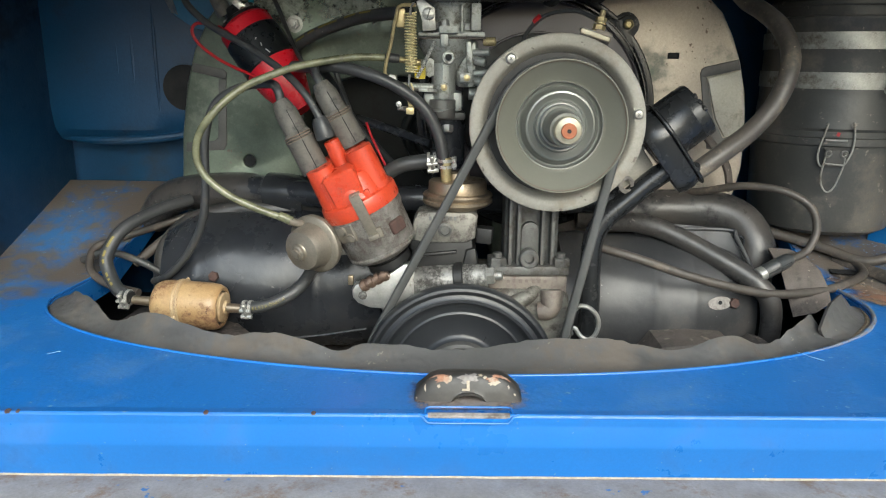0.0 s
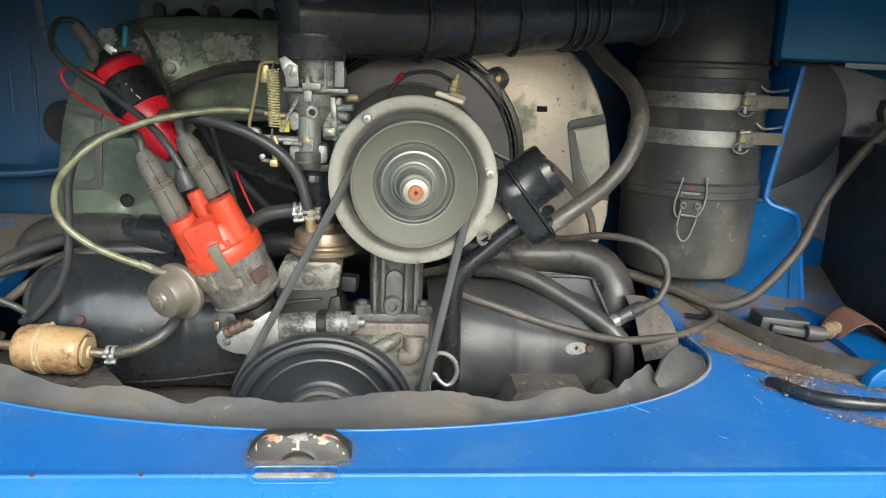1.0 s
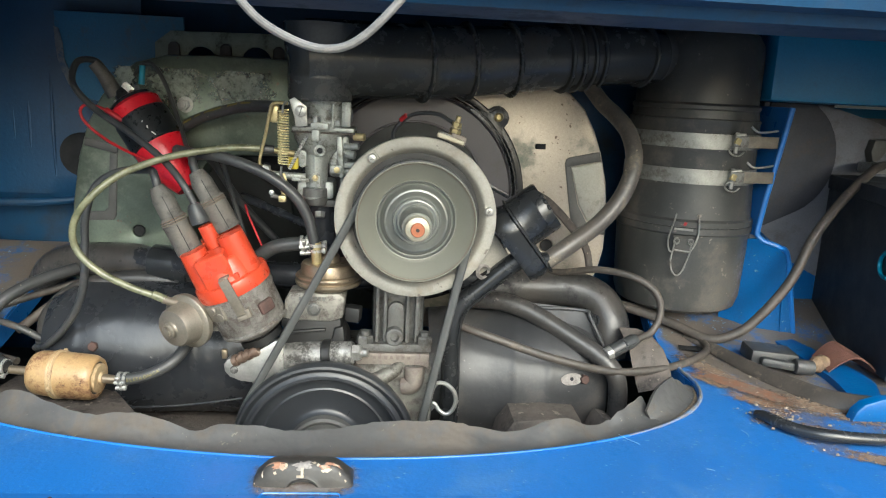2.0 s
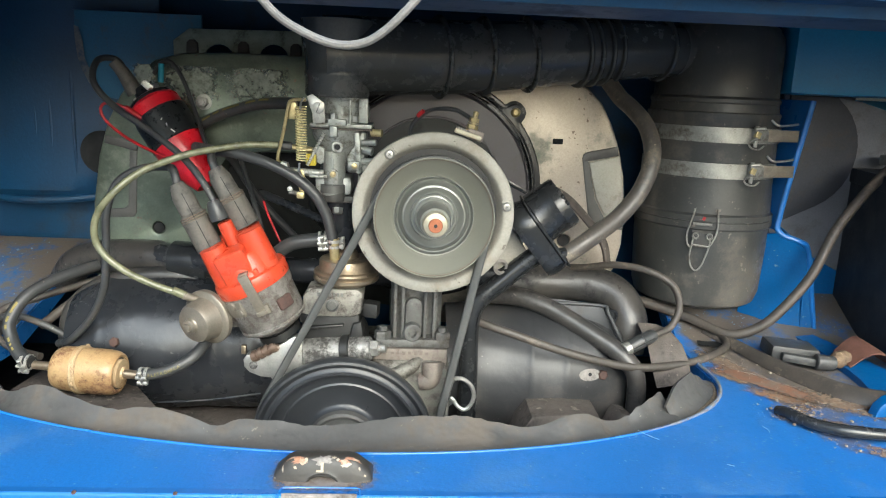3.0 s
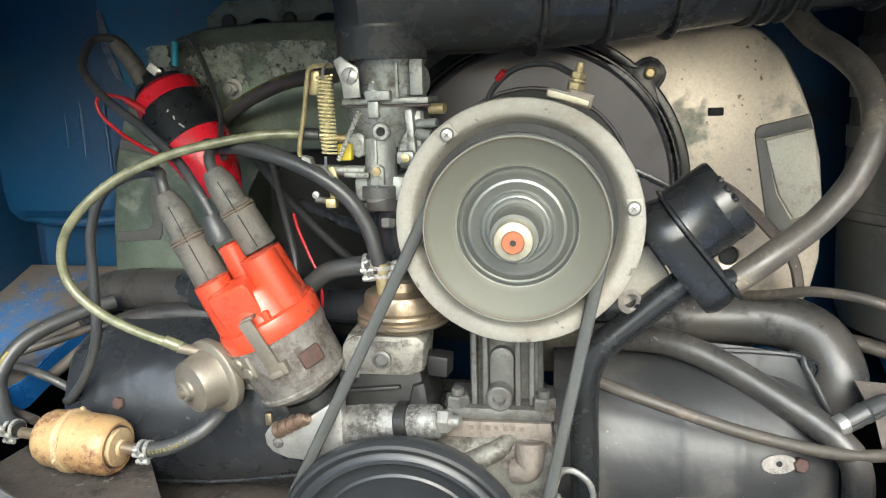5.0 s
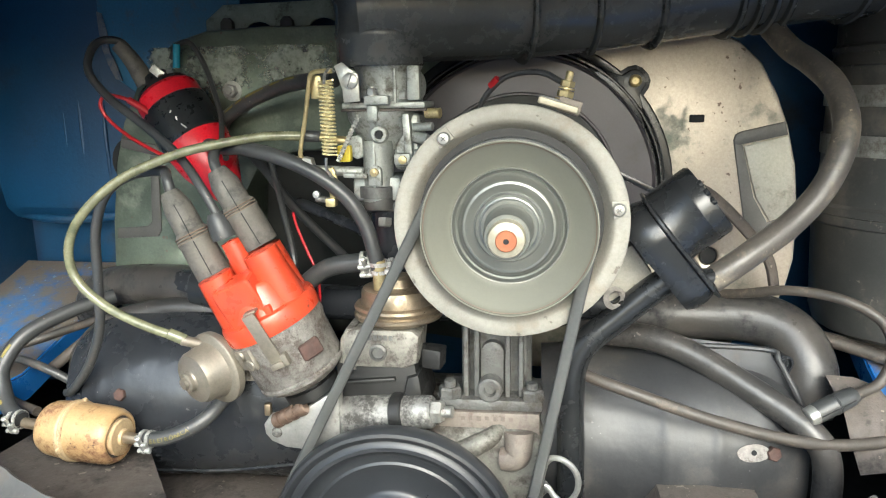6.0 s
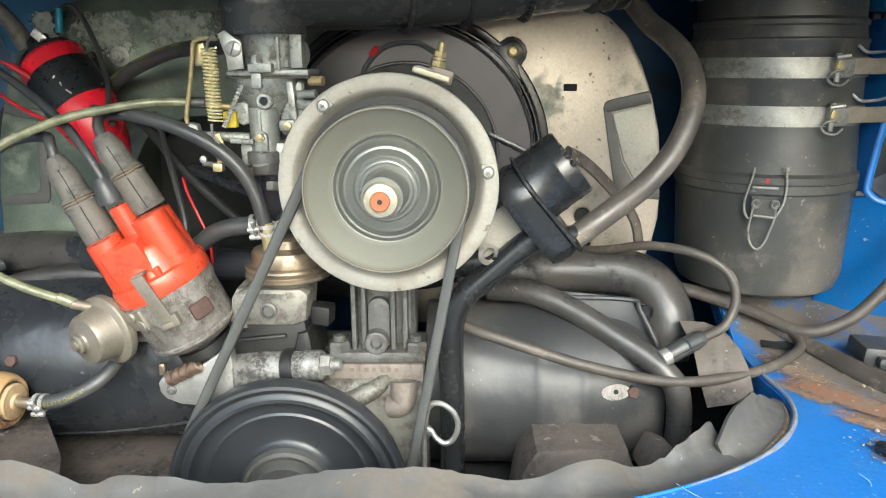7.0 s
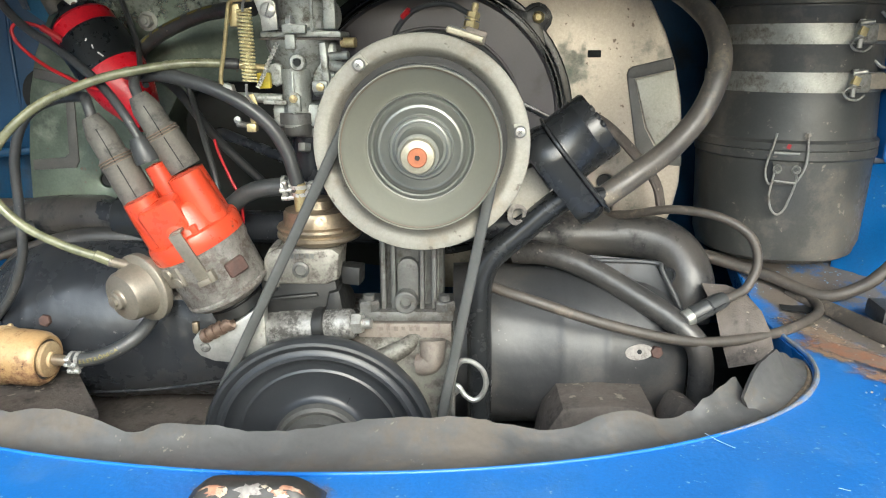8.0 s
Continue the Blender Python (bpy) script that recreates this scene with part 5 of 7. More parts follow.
stand = thing("alternator_stand", (0.09, 0.735, 0.68), "ribbed cast alloy stand under the alternator, oil stained", "stand")
part("column", box((0.093, 0.752, 0.732), (0.058, 0.045, 0.088), None, 0.010, None, 3), M_STAND, stand)
b = slab(arc((0.0905, 0.7285), 0.0095, 0, 180, 8) + [(0.081, 0.695), (0.100, 0.695)], 0.722, 0.012, 0.002)
part("arched_panel", b, M_STAND, stand)
for x in (0.0695, 0.078, 0.103, 0.1135):
    part("rib", box((x, 0.727, 0.728), (0.0042, 0.022, 0.082), None, 0.0015), M_STAND, stand)
part("base_flange", box((0.0895, 0.735, 0.6888), (0.083, 0.052, 0.0095), None, 0.0025), M_STAND, stand)
part("boss", lathe([(0.010, -0.012), (0.010, 0), (0.0085, 0.0012), (0.005, 0.0012), (0.0042, -0.004), (0, -0.004)], (0.0890, 0.709, 0.7015), (0, -1, 0), 24), M_STAND, stand)
for x in (0.0565, 0.1225):
    part("bolt", hexbolt((x, 0.716, 0.6935), (0, 0, 1), 0.0095, 0.0085, 0.005, lathe([(0, 0), (0.0105, 0), (0.0105, 0.0015), (0, 0.0015)], (x, 0.718, 0.6930), (0, 0, 1), 18)), M_STAND, stand)
part("saddle", lathe([(0.066, -0.085), (0.069, -0.085), (0.069, -0.02), (0.066, -0.02)], (AX, AY, AZ), (0, -1, 0), 30, None, 0, 360), M_STAND, stand)

# ---- fuel pump ----
pump = thing("fuel_pump", (0.005, 0.72, 0.715), "aluminium fuel pump with a bronze coloured dome", "fuel pump")
b = slab([(-0.030, 0.7215), (-0.027, 0.7475), (-0.020, 0.752), (0.028, 0.752), (0.0345, 0.747), (0.032, 0.7240), (0.022, 0.7195), (-0.020, 0.7195)], 0.703, 0.042, 0.004)
part("base", b, M_PUMP, pump)
part("side_ear", slab([(-0.034, 0.714), (-0.031, 0.742), (-0.026, 0.751), (-0.018, 0.753), (-0.019, 0.716)], 0.7055, 0.030, 0.003), M_PUMP, pump)
part("bolt", lathe([(0.0072, 0), (0.0072, 0.003), (0.0052, 0.0038), (0.0045, 0.002), (0, 0.002)], (0.001, 0.7035, 0.7335), (0, -1, 0), 18), M_STAND, pump)
b = None
for k in range(7):
    b = box((-0.014 + k * 0.0042, 0.7025, 0.7455), (0.0028, 0.0008, 0.0042), None, 0, b)
part("cast_letter_bar", b, M_STAND, pump)
part("dome", lathe([(0.012, -0.012), (0.020, -0.006), (0.0345, 0.000), (0.0362, 0.002), (0.0362, 0.0045), (0.0345, 0.006), (0.0355, 0.0075), (0.0362, 0.0095), (0.0350, 0.0115), (0.0305, 0.0125), (0.0300, 0.022), (0.0285, 0.0245), (0.0130, 0.0255), (0.0118, 0.0320), (0.0090, 0.0345), (0, 0.0345)], (0.014, 0.727, 0.757), (0, 0, 1), 56), M_GOLD, pump, "bronze coloured pressed dome")
part("nipple", rod((0.002, 0.715, 0.781), (0.001, 0.714, 0.806), 0.0055, seg=14), M_BRASSY, pump)

# ---- carburettor ----
carb = thing("carburettor", (0.005, 0.745, 0.83), "grey zinc carburettor with linkage and return spring", "carburettor")
KX, KY = 0.000, 0.752
part("air_horn", lathe([(0.0, 0), (0.0265, 0), (0.0270, 0.002), (0.0258, 0.004), (0.0250, 0.024), (0.0262, 0.026), (0.0275, 0.028), (0.0275, 0.031), (0.024, 0.032), (0.022, 0.028)], (0.006, KY, 0.927), (0, 0, 1), 44), M_CARB, carb)
part("horn_rib", box((0.016, KY - 0.0262, 0.940), (0.0022, 0.004, 0.026), None, 0.0008), M_CARB, carb)
part("cover_flange", box((0.006, KY, 0.9255), (0.066, 0.052, 0.005), None, 0.002), M_CARB, carb)
part("gasket", box((0.006, KY, 0.9220), (0.067, 0.053, 0.0018), None, 0.0004), M_BROWN, carb)
part("float_bowl", lathe([(0, 0), (0.0150, 0), (0.0165, 0.004), (0.0235, 0.016), (0.0275, 0.024), (0.0285, 0.030), (0, 0.030)], (0.001, KY - 0.004, 0.891), (0, 0, 1), 40), M_CARB, carb)
part("side_chamber", box((0.022, KY + 0.002, 0.897), (0.022, 0.032, 0.046), None, 0.006, None, 3), M_CARB, carb)
part("side_web", box((0.0245, KY - 0.020, 0.897), (0.006, 0.010, 0.044), (0, -4, 0), 0.002), M_CARB, carb)
part("venturi_barrel", lathe([(0.0, 0), (0.0128, 0), (0.0134, 0.004), (0.0125, 0.008), (0.0120, 0.032), (0.0134, 0.048), (0, 0.048)], (KX - 0.0015, KY - 0.014, 0.850), (0, 0, 1), 36), M_CARB, carb)
part("barrel_rib", box((KX - 0.002, KY - 0.0272, 0.884), (0.0022, 0.003, 0.046), None, 0.0008), M_CARB, carb)
part("lower_collar", lathe([(0, 0), (0.0125, 0), (0.0130, 0.003), (0.0130, 0.009), (0, 0.009)], (KX - 0.001, KY - 0.014, 0.8440), (0, 0, 1), 32), M_STEP, carb)
part("collar_band", lathe([(0, 0), (0.0148, 0), (0.0150, 0.001), (0.0150, 0.0085), (0.0142, 0.0095), (0, 0.0095)], (KX - 0.0025, KY - 0.014, 0.8530), (0, 0, 1), 36), M_STAND, carb)
part("lower_lug", slab(arc((-0.0010, 0.8745), 0.0050, 0, 180, 10) + [(-0.0060, 0.8640), (0.0040, 0.8640)], 0.7215, 0.006, 0.001), M_CARB, carb)
part("left_fitting", slab([(-0.0240, 0.8890), (-0.0240, 0.9010), (-0.0150, 0.9030), (-0.0110, 0.9010), (-0.0110, 0.8860), (-0.0160, 0.8840)], 0.7260, 0.010, 0.0015), M_CARB, carb)
part("shaft_plate", box((-0.0170, 0.7240, 0.8715), (0.0190, 0.0050, 0.0035), (0, 2, 0), 0.0008), M_CARB, carb)
part("throttle_body", box((KX - 0.002, KY, 0.860), (0.040, 0.042, 0.020), None, 0.005), M_CARB, carb)
part("mounting_flange", box((KX - 0.002, KY, 0.8455), (0.046, 0.040, 0.008), None, 0.003), M_STEP, carb)
part("choke_housing", lathe([(0, 0), (0.0105, 0), (0.0115, 0.003), (0.0115, 0.008), (0.009, 0.010), (0, 0.010)], (KX + 0.024, KY - 0.004, 0.940), (1, -0.25, 0), 28), M_CARB, carb)
part("choke_plate", box((KX + 0.030, KY - 0.022, 0.942), (0.010, 0.008, 0.026), None, 0.002), M_CARB, carb)
b = lathe([(0.0070, 0), (0.0070, 0.004), (0.0058, 0.0052), (0.0036, 0.0052), (0.0030, 0.001), (0, 0.001)], (0.0030, 0.7270, 0.9035), (0, -1, 0), 24)
part("round_boss", b, M_CARB, carb)
part("boss_hole", lathe([(0, 0.0056), (0.0029, 0.0056), (0.0029, 0.0046)], (0.0030, 0.7270, 0.9035), (0, -1, 0), 16), M_DARK, carb)
part("lug", box((0.0205, 0.7260, 0.884), (0.0135, 0.008, 0.010), None, 0.003), M_CARB, carb)
part("brass_jet", lathe([(0.0032, 0), (0.0032, 0.004), (0, 0.0045)], (0.0215, 0.7222, 0.884), (0, -1, 0), 14), M_BRASSY, carb)
part("lower_jet", lathe([(0.0032, 0), (0.0032, 0.004), (0, 0.0045)], (-0.0010, 0.7218, 0.8745), (0, -1, 0), 16), M_BRASSY, carb)
b = None
for k in range(5):
    b = rod((0.028, 0.735, 0.868 + 0.010 * k + (0.003 if k % 2 else 0)), (0.040 + 0.004 * (k % 3), 0.731, 0.869 + 0.010 * k), 0.0035 + 0.001 * (k % 2), seg=12, bm=b)
part("side_fitting", b, M_CARB, carb)
part("idle_screw", rod((0.038, 0.735, 0.919), (0.050, 0.732, 0.919), 0.0042, seg=12), M_BRASSY, carb, "brass idle screw")
part("lower_pipe", rod((0.024, 0.745, 0.868), (0.058, 0.745, 0.866), 0.0065, seg=16), M_CARB, carb)
part("vacuum_stub", rod((-0.018, 0.735, 0.897), (-0.050, 0.728, 0.902), 0.0035, 0.003, 12), M_BRASSY, carb)
for x, z in ((-0.008, 0.931), (0.022, 0.930)):
    part("cover_screw", hexbolt((x, 0.731, z), (0, 0, 1), 0.0045, 0.006), M_STEEL, carb)
part("clamp_block", box((0.0030, 0.7200, 0.9295), (0.0190, 0.010, 0.0072), None, 0.0014), M_CARB, carb)
part("clamp_post", box((-0.0010, 0.7225, 0.9195), (0.0090, 0.010, 0.0130), None, 0.003), M_CARB, carb)
part("clamp_bolt", hexbolt((-0.0005, 0.7200, 0.9325), (0, 0, 1), 0.0042, 0.0062, 0.001, lathe([(0, 0), (0.0046, 0), (0.0046, 0.001), (0, 0.001)], (-0.0005, 0.7200, 0.9328), (0, 0, 1), 18)), M_STEEL, carb)
b = slab([(-0.0285, 0.955), (-0.023, 0.958), (-0.0105, 0.949), (-0.0095, 0.929), (-0.0220, 0.9275), (-0.0230, 0.938)], 0.716, 0.002, 0.0005)
part("throttle_bracket", b, M_STEEL, carb, "pale zinc lever plate")
rivet = part("bracket_screw", lathe([(0.0062, 0), (0.0060, 0.0016), (0.0048, 0.0022), (0, 0.0024)], (-0.0165, 0.7158, 0.9440), (0, -1, 0), 24), M_STEEL, carb)
part("screw_slot", box((-0.0165, 0.7133, 0.9440), (0.0098, 0.0006, 0.0011), (0, -70, 0), 0), M_STAND, rivet)
spring_pts = []
for k in range(21 * 14 + 1):
    f = k / (21 * 14)
    ang = 2 * math.pi * f * 21
    spring_pts.append((-0.0340 + 0.0055 * math.cos(ang) + 0.001 * f, 0.710 + 0.0055 * math.sin(ang), 0.9450 - 0.0560 * f))
part("return_spring", sweep(spring_pts, 0.00078, 6, 1), M_SPRING, carb, "yellow zinc coil return spring")
part("spring_hook", sweep([(-0.0335, 0.704, 0.942), (-0.033, 0.706, 0.949), (-0.031, 0.711, 0.953), (-0.029, 0.716, 0.951)], 0.0012, 6, 5), M_STEEL, carb)
part("spring_hook", sweep([(-0.0345, 0.704, 0.887), (-0.035, 0.706, 0.879), (-0.033, 0.708, 0.874), (-0.031, 0.71, 0.87)], 0.0012, 6, 5), M_STEEL, carb)
part("link_rod", sweep([(-0.029, 0.712, 0.9515), (-0.040, 0.711, 0.9515), (-0.0455, 0.711, 0.949), (-0.0475, 0.712, 0.942), (-0.0535, 0.716, 0.915), (-0.059, 0.719, 0.893), (-0.0585, 0.720, 0.886), (-0.052, 0.722, 0.883)], 0.0018, 8, 5), M_BRASSY, carb, "bent yellow zinc link rod")
part("pivot_nut", hexbolt((-0.052, 0.716, 0.882), (0, -1, 0), 0.006, 0.007), M_STEEL, carb)
part("throttle_shaft", rod((-0.054, 0.726, 0.876), (-0.012, 0.73, 0.874), 0.004, seg=12), M_CARB, carb)
b = slab([(-0.039, 0.864), (-0.037, 0.878), (-0.033, 0.879), (-0.030, 0.870), (-0.031, 0.853), (-0.036, 0.852), (-0.037, 0.860)], 0.716, 0.002, 0.0005)
part("throttle_lever", b, M_BRASSY, carb)
part("cable_clamp", box((-0.0345, 0.7135, 0.852), (0.008, 0.009, 0.007), None, 0.0015), M_BRASSY, carb)
part("clamp_screw", rod((-0.047, 0.7135, 0.855), (-0.034, 0.7135, 0.853), 0.0025, seg=12), M_STAND, carb)
part("lever_screw", lathe([(0.003, 0), (0.0027, 0.002), (0, 0.0025)], (-0.0455, 0.711, 0.8585), (0, -1, 0), 14), M_STEEL, carb)
part("chain_link", sweep([(-0.010, 0.713, 0.9185), (-0.0165, 0.7125, 0.906), (-0.0225, 0.712, 0.8935), (-0.0275, 0.712, 0.884)], lambda f: 0.0017 + 0.0004 * math.sin(f * 90), 8, 24), M_ZINC, carb, "thin coiled tension link")
part("yellow_cap", box((-0.025, 0.724, 0.889), (0.011, 0.008, 0.013), None, 0.002), M_YELLOW, carb, "yellow plastic cap")
part("cable_stop", box((-0.0435, 0.720, 0.940), (0.009, 0.010, 0.018), None, 0.002), M_BRASSY, carb)

mani = thing("intake_manifold", (0.003, 0.76, 0.70), "black intake manifold pipe below the carburettor", "manifold")
part("riser", sweep([(0.004, 0.755, 0.842), (0.004, 0.757, 0.80), (0.004, 0.76, 0.76)], 0.0175, 20, 6), M_BLACKTIN, mani)
part("flange_nut", hexbolt((0.003, 0.735, 0.836), (0, -0.3, -1), 0.006, 0.007), M_STEEL, mani)
part("cross_tube", sweep([(-0.24, 0.84, 0.752), (-0.10, 0.80, 0.748), (0.00, 0.785, 0.750), (0.10, 0.80, 0.748), (0.20, 0.83, 0.742)], 0.016, 18, 8), M_BLACKTIN, mani)

# ---- distributor ----
DA = Vector((-0.40, -0.12, 0.905)).normalized()
DS = Vector((-0.081, 0.700, 0.757)) + DA * 0.007
dist = thing("distributor", tuple(DS - DA * 0.08), "ignition distributor with orange cap and weathered alloy body", "distributor")
part("body", lathe([(0, -0.060), (0.026, -0.060), (0.030, -0.058), (0.034, -0.054), (0.0345, -0.050), (0.0365, -0.047), (0.0370, -0.018), (0.0385, -0.014), (0.0385, 0.0), (0, 0.0)], DS, DA, 56), M_DISTBODY, dist)
part("shaft_neck", lathe([(0, -0.085), (0.014, -0.085), (0.014, -0.072), (0.018, -0.068), (0.018, -0.058), (0, -0.058)], DS, DA, 28), M_OILY, dist)
cap = part("cap", lathe([(0.036, -0.006), (0.0390, -0.006), (0.0395, -0.004), (0.0395, 0.006), (0.0385, 0.0085), (0.0345, 0.0100), (0.0335, 0.013), (0.0315, 0.030), (0.0290, 0.033), (0, 0.035)], DS, DA, 56), M_ORANGE, dist, "bright orange plastic cap")
s_, t_, a_ = frame_of(DA)
toward = (Vector((0, -1, 0)) - DA * Vector((0, -1, 0)).dot(DA)).normalized()
side = toward.cross(DA).normalized()
if side.x < 0:
    side = -side


def dpt(u, v, w):
    """A point u to the right of the distributor's axis, v towards the front, w along it."""
    return DS + side * u + toward * v + DA * w


DROT = Matrix((side, -toward, DA)).transposed().to_4x4()
for u, v, hgt in ((-0.0205, 0.010, 0.043), (0.0215, 0.008, 0.046), (-0.010, -0.020, 0.043), (0.014, -0.020, 0.043)):
    part("tower", lathe([(0.0150, 0.0), (0.0142, hgt - 0.012), (0.0135, hgt), (0.010, hgt + 0.001), (0, hgt + 0.001)], dpt(u, v, 0.006), DA, 24), M_ORANGE, cap)
part("centre_tower", lathe([(0.0105, 0.0), (0.0085, 0.034), (0.0078, 0.049), (0, 0.050)], dpt(0.0, -0.002, 0.018), DA, 24), M_ORANGE, cap)
part("cap_block", box(dpt(-0.003, 0.0195, 0.0240), (0.033, 0.026, 0.037), DROT @ pose(0, 0, 0, 5, 0, 0), 0.004, None, 3), M_ORANGE, cap)
part("cap_notch", box(dpt(0.0145, 0.0265, 0.0115), (0.006, 0.012, 0.010), DROT, 0.002), M_ORANGE, cap)
part("cap_rib", box(dpt(-0.020, 0.023, 0.022), (0.007, 0.008, 0.032), DROT, 0.002), M_ORANGE, cap)
b = box(dpt(0.004, 0.0405, -0.004), (0.0105, 0.0025, 0.044), DROT @ pose(0, 0, 0, 6, 0, 0), 0.001)
box(dpt(0.004, 0.036, 0.0175), (0.0105, 0.008, 0.0025), DROT, 0.001, b)
box(dpt(0.004, 0.039, -0.0275), (0.011, 0.008, 0.005), DROT, 0.001, b)
part("spring_clip", b, M_VAC, dist, "brown tarnished steel spring clip")
part("side_plate", box(dpt(-0.021, 0.031, -0.017), (0.022, 0.004, 0.018), DROT @ pose(0, 0, 0, 0, 0, -36), 0.002), M_VAC, dist)
for u, v, w in ((-0.0235, 0.0325, -0.012), (-0.0175, 0.0355, -0.021)):
    part("plate_screw", lathe([(0.0048, 0), (0.0042, 0.0018), (0, 0.0022)], dpt(u, v, w), toward - side * 0.6, 16), M_VAC, dist)
part("body_screw", lathe([(0.0045, 0), (0.0042, 0.002), (0, 0.0024)], dpt(0.017, 0.0325, -0.010), toward + side * 0.5, 16), M_DISTBODY, dist)
plug_out = (toward + side * 0.95).normalized()
plug_rot = Matrix((DA.cross(plug_out), -plug_out, DA)).transposed().to_4x4()
part("rusty_plug", box(dpt(0.0270, 0.0258, -0.030), (0.0175, 0.0062, 0.0135), plug_rot, 0.0028, None, 3), M_RUSTSPOT, dist, "rusty brown plug")
part("hinge_block", box(dpt(0.011, 0.0385, -0.0255), (0.005, 0.006, 0.010), DROT, 0.001), M_VAC, dist)
part("base_lip", lathe([(0.0330, -0.0535), (0.0362, -0.0530), (0.0366, -0.0505), (0.0345, -0.0490)], DS, DA, 56), M_DISTBODY, dist)
vac = part("vacuum_can", lathe([(0.0, -0.006), (0.0275, -0.006), (0.0295, -0.004), (0.0300, -0.001), (0.0300, 0.002), (0.0285, 0.0035), (0.0235, 0.0045), (0.0225, 0.007), (0.0212, 0.019), (0.0195, 0.0222), (0.0090, 0.0250), (0.0080, 0.0262), (0.0078, 0.0290), (0.0062, 0.0300), (0.0045, 0.0298), (0.0042, 0.0320), (0.0, 0.0325)], (-0.1290, 0.690, 0.7215), (-0.48, -0.86, -0.14), 56), M_VAC, dist, "dull zinc vacuum advance can")
part("nozzle", rod((-0.1380, 0.690, 0.7400), (-0.1530, 0.682, 0.7465), 0.0042, seg=12), M_VAC, vac)
part("link_arm", box((-0.104, 0.70, 0.714), (0.03, 0.01, 0.012), None, 0.002), M_DISTBODY, dist)
clampset = part("clamp", lathe([(0.019, -0.004), (0.023, -0.004), (0.023, 0.004), (0.019, 0.004), (0.019, -0.004)], dpt(0, 0, -0.068), DA, 32), M_OILY, dist, "oily steel clamp ring")
b = rod((-0.084, 0.690, 0.676), (-0.056, 0.688, 0.691), 0.0050, seg=14)
for k in range(4):
    f = k / 3
    lathe([(0.0050, -0.0025), (0.0064, -0.002), (0.0064, 0.002), (0.0050, 0.0025)], (-0.080 + 0.020 * f, 0.6895, 0.6785 + 0.0107 * f), (0.034, -0.002, 0.018), 14, b)
part("clamp_bolt", b, M_BROWNBOLT, clampset, "tarnished clamp bolt")
part("brass_tab", box((-0.097, 0.712, 0.677), (0.006, 0.006, 0.011), None, 0.002), M_GOLD, dist)


# ---- plug leads on the cap ----
def lead(name, boot, cable, label, rb=(0.0138, 0.0112, 0.007), skin=M_BOOT):
    t = thing(name, boot[0], label, "plug lead", "ignition leads")
    if boot:
        p, q = Vector(boot[0]), Vector(boot[1])
        n = (q - p).length
        prof = [(0, 0), (rb[0] * 0.97, 0), (rb[0], n * 0.03), (rb[0] * 0.98, n * 0.42), (rb[0] * 1.03, n * 0.44), (rb[0] * 1.03, n * 0.46), (rb[0] * 0.95, n * 0.475), (rb[0] * 1.02, n * 0.49), (rb[0] * 0.95, n * 0.505), (rb[0] * 1.0, n * 0.52), (rb[1] * 1.02, n * 0.56), (rb[1], n * 0.82), (rb[2] * 1.15, n * 0.97), (rb[2], n), (0, n)]
        part("boot", lathe(prof, p, q - p, 28), skin, t, "rubber boot with moulded rings")
        for f in (0.455, 0.485, 0.515) if rb[0] > 0.01 else ():
            part("seam_line", lathe([(rb[0] * 1.02, n * f - 0.0005), (rb[0] * 1.045, n * f), (rb[0] * 1.02, n * f + 0.0005)], p, q - p, 28), M_TANLINE, t)
        ax = (q - p).normalized()
        fr = (Vector((0.35, -1, 0.1)) - ax * Vector((0.35, -1, 0.1)).dot(ax)).normalized()
        part("mould_seam", sweep([p + ax * n * g + fr * r_ * 0.99 for g, r_ in ((0.02, rb[0]), (0.22, rb[0] * 0.99), (0.42, rb[0] * 0.985), (0.55, rb[0]), (0.62, rb[1] * 1.01), (0.85, rb[1] * 0.985))], 0.0005, 6, 3), M_DARK, t)
    part("cable", sweep(cable, 0.0043, 12, 8), M_DUSTRUBBER if "dusty" in label else M_BLACKRUBBER, t)
    return t


lead("spark_plug_lead", ((-0.1265, 0.697, 0.794), (-0.160, 0.698, 0.862)), [(-0.158, 0.698, 0.856), (-0.162, 0.700, 0.872), (-0.172, 0.712, 0.877), (-0.203, 0.720, 0.873), (-0.230, 0.725, 0.857), (-0.243, 0.725, 0.825), (-0.246, 0.725, 0.783), (-0.253, 0.730, 0.738), (-0.274, 0.740, 0.699), (-0.304, 0.755, 0.668), (-0.335, 0.79, 0.65)], "black plug lead with grey brown boot on the cap")
lead("spark_plug_lead", ((-0.0895, 0.703, 0.820), (-0.121, 0.700, 0.879)), [(-0.119, 0.70, 0.874), (-0.126, 0.708, 0.888), (-0.130, 0.735, 0.895), (-0.125, 0.79, 0.88), (-0.10, 0.82, 0.83), (-0.06, 0.84, 0.78)], "plug lead with grey brown boot beside the coil lead")
ht = thing("coil_lead", (-0.112, 0.70, 0.815), "long black high tension lead from coil to cap", "coil lead", "ignition leads")
part("boot", lathe([(0, 0), (0.0095, 0), (0.0100, 0.004), (0.0085, 0.016), (0.0062, 0.021), (0, 0.021)], (-0.1150, 0.6935, 0.8265), (-0.32, 0.0, 0.95), 22), M_BLACKRUBBER, ht)
part("cable", sweep([(-0.1205, 0.6950, 0.8440), (-0.1345, 0.6985, 0.867), (-0.159, 0.715, 0.889), (-0.200, 0.740, 0.913), (-0.246, 0.770, 0.935), (-0.275, 0.790, 0.960), (-0.278, 0.812, 0.984), (-0.263, 0.826, 0.986), (-0.252, 0.832, 0.970)], 0.0037, 12, 8), M_BLACKRUBBER, ht)
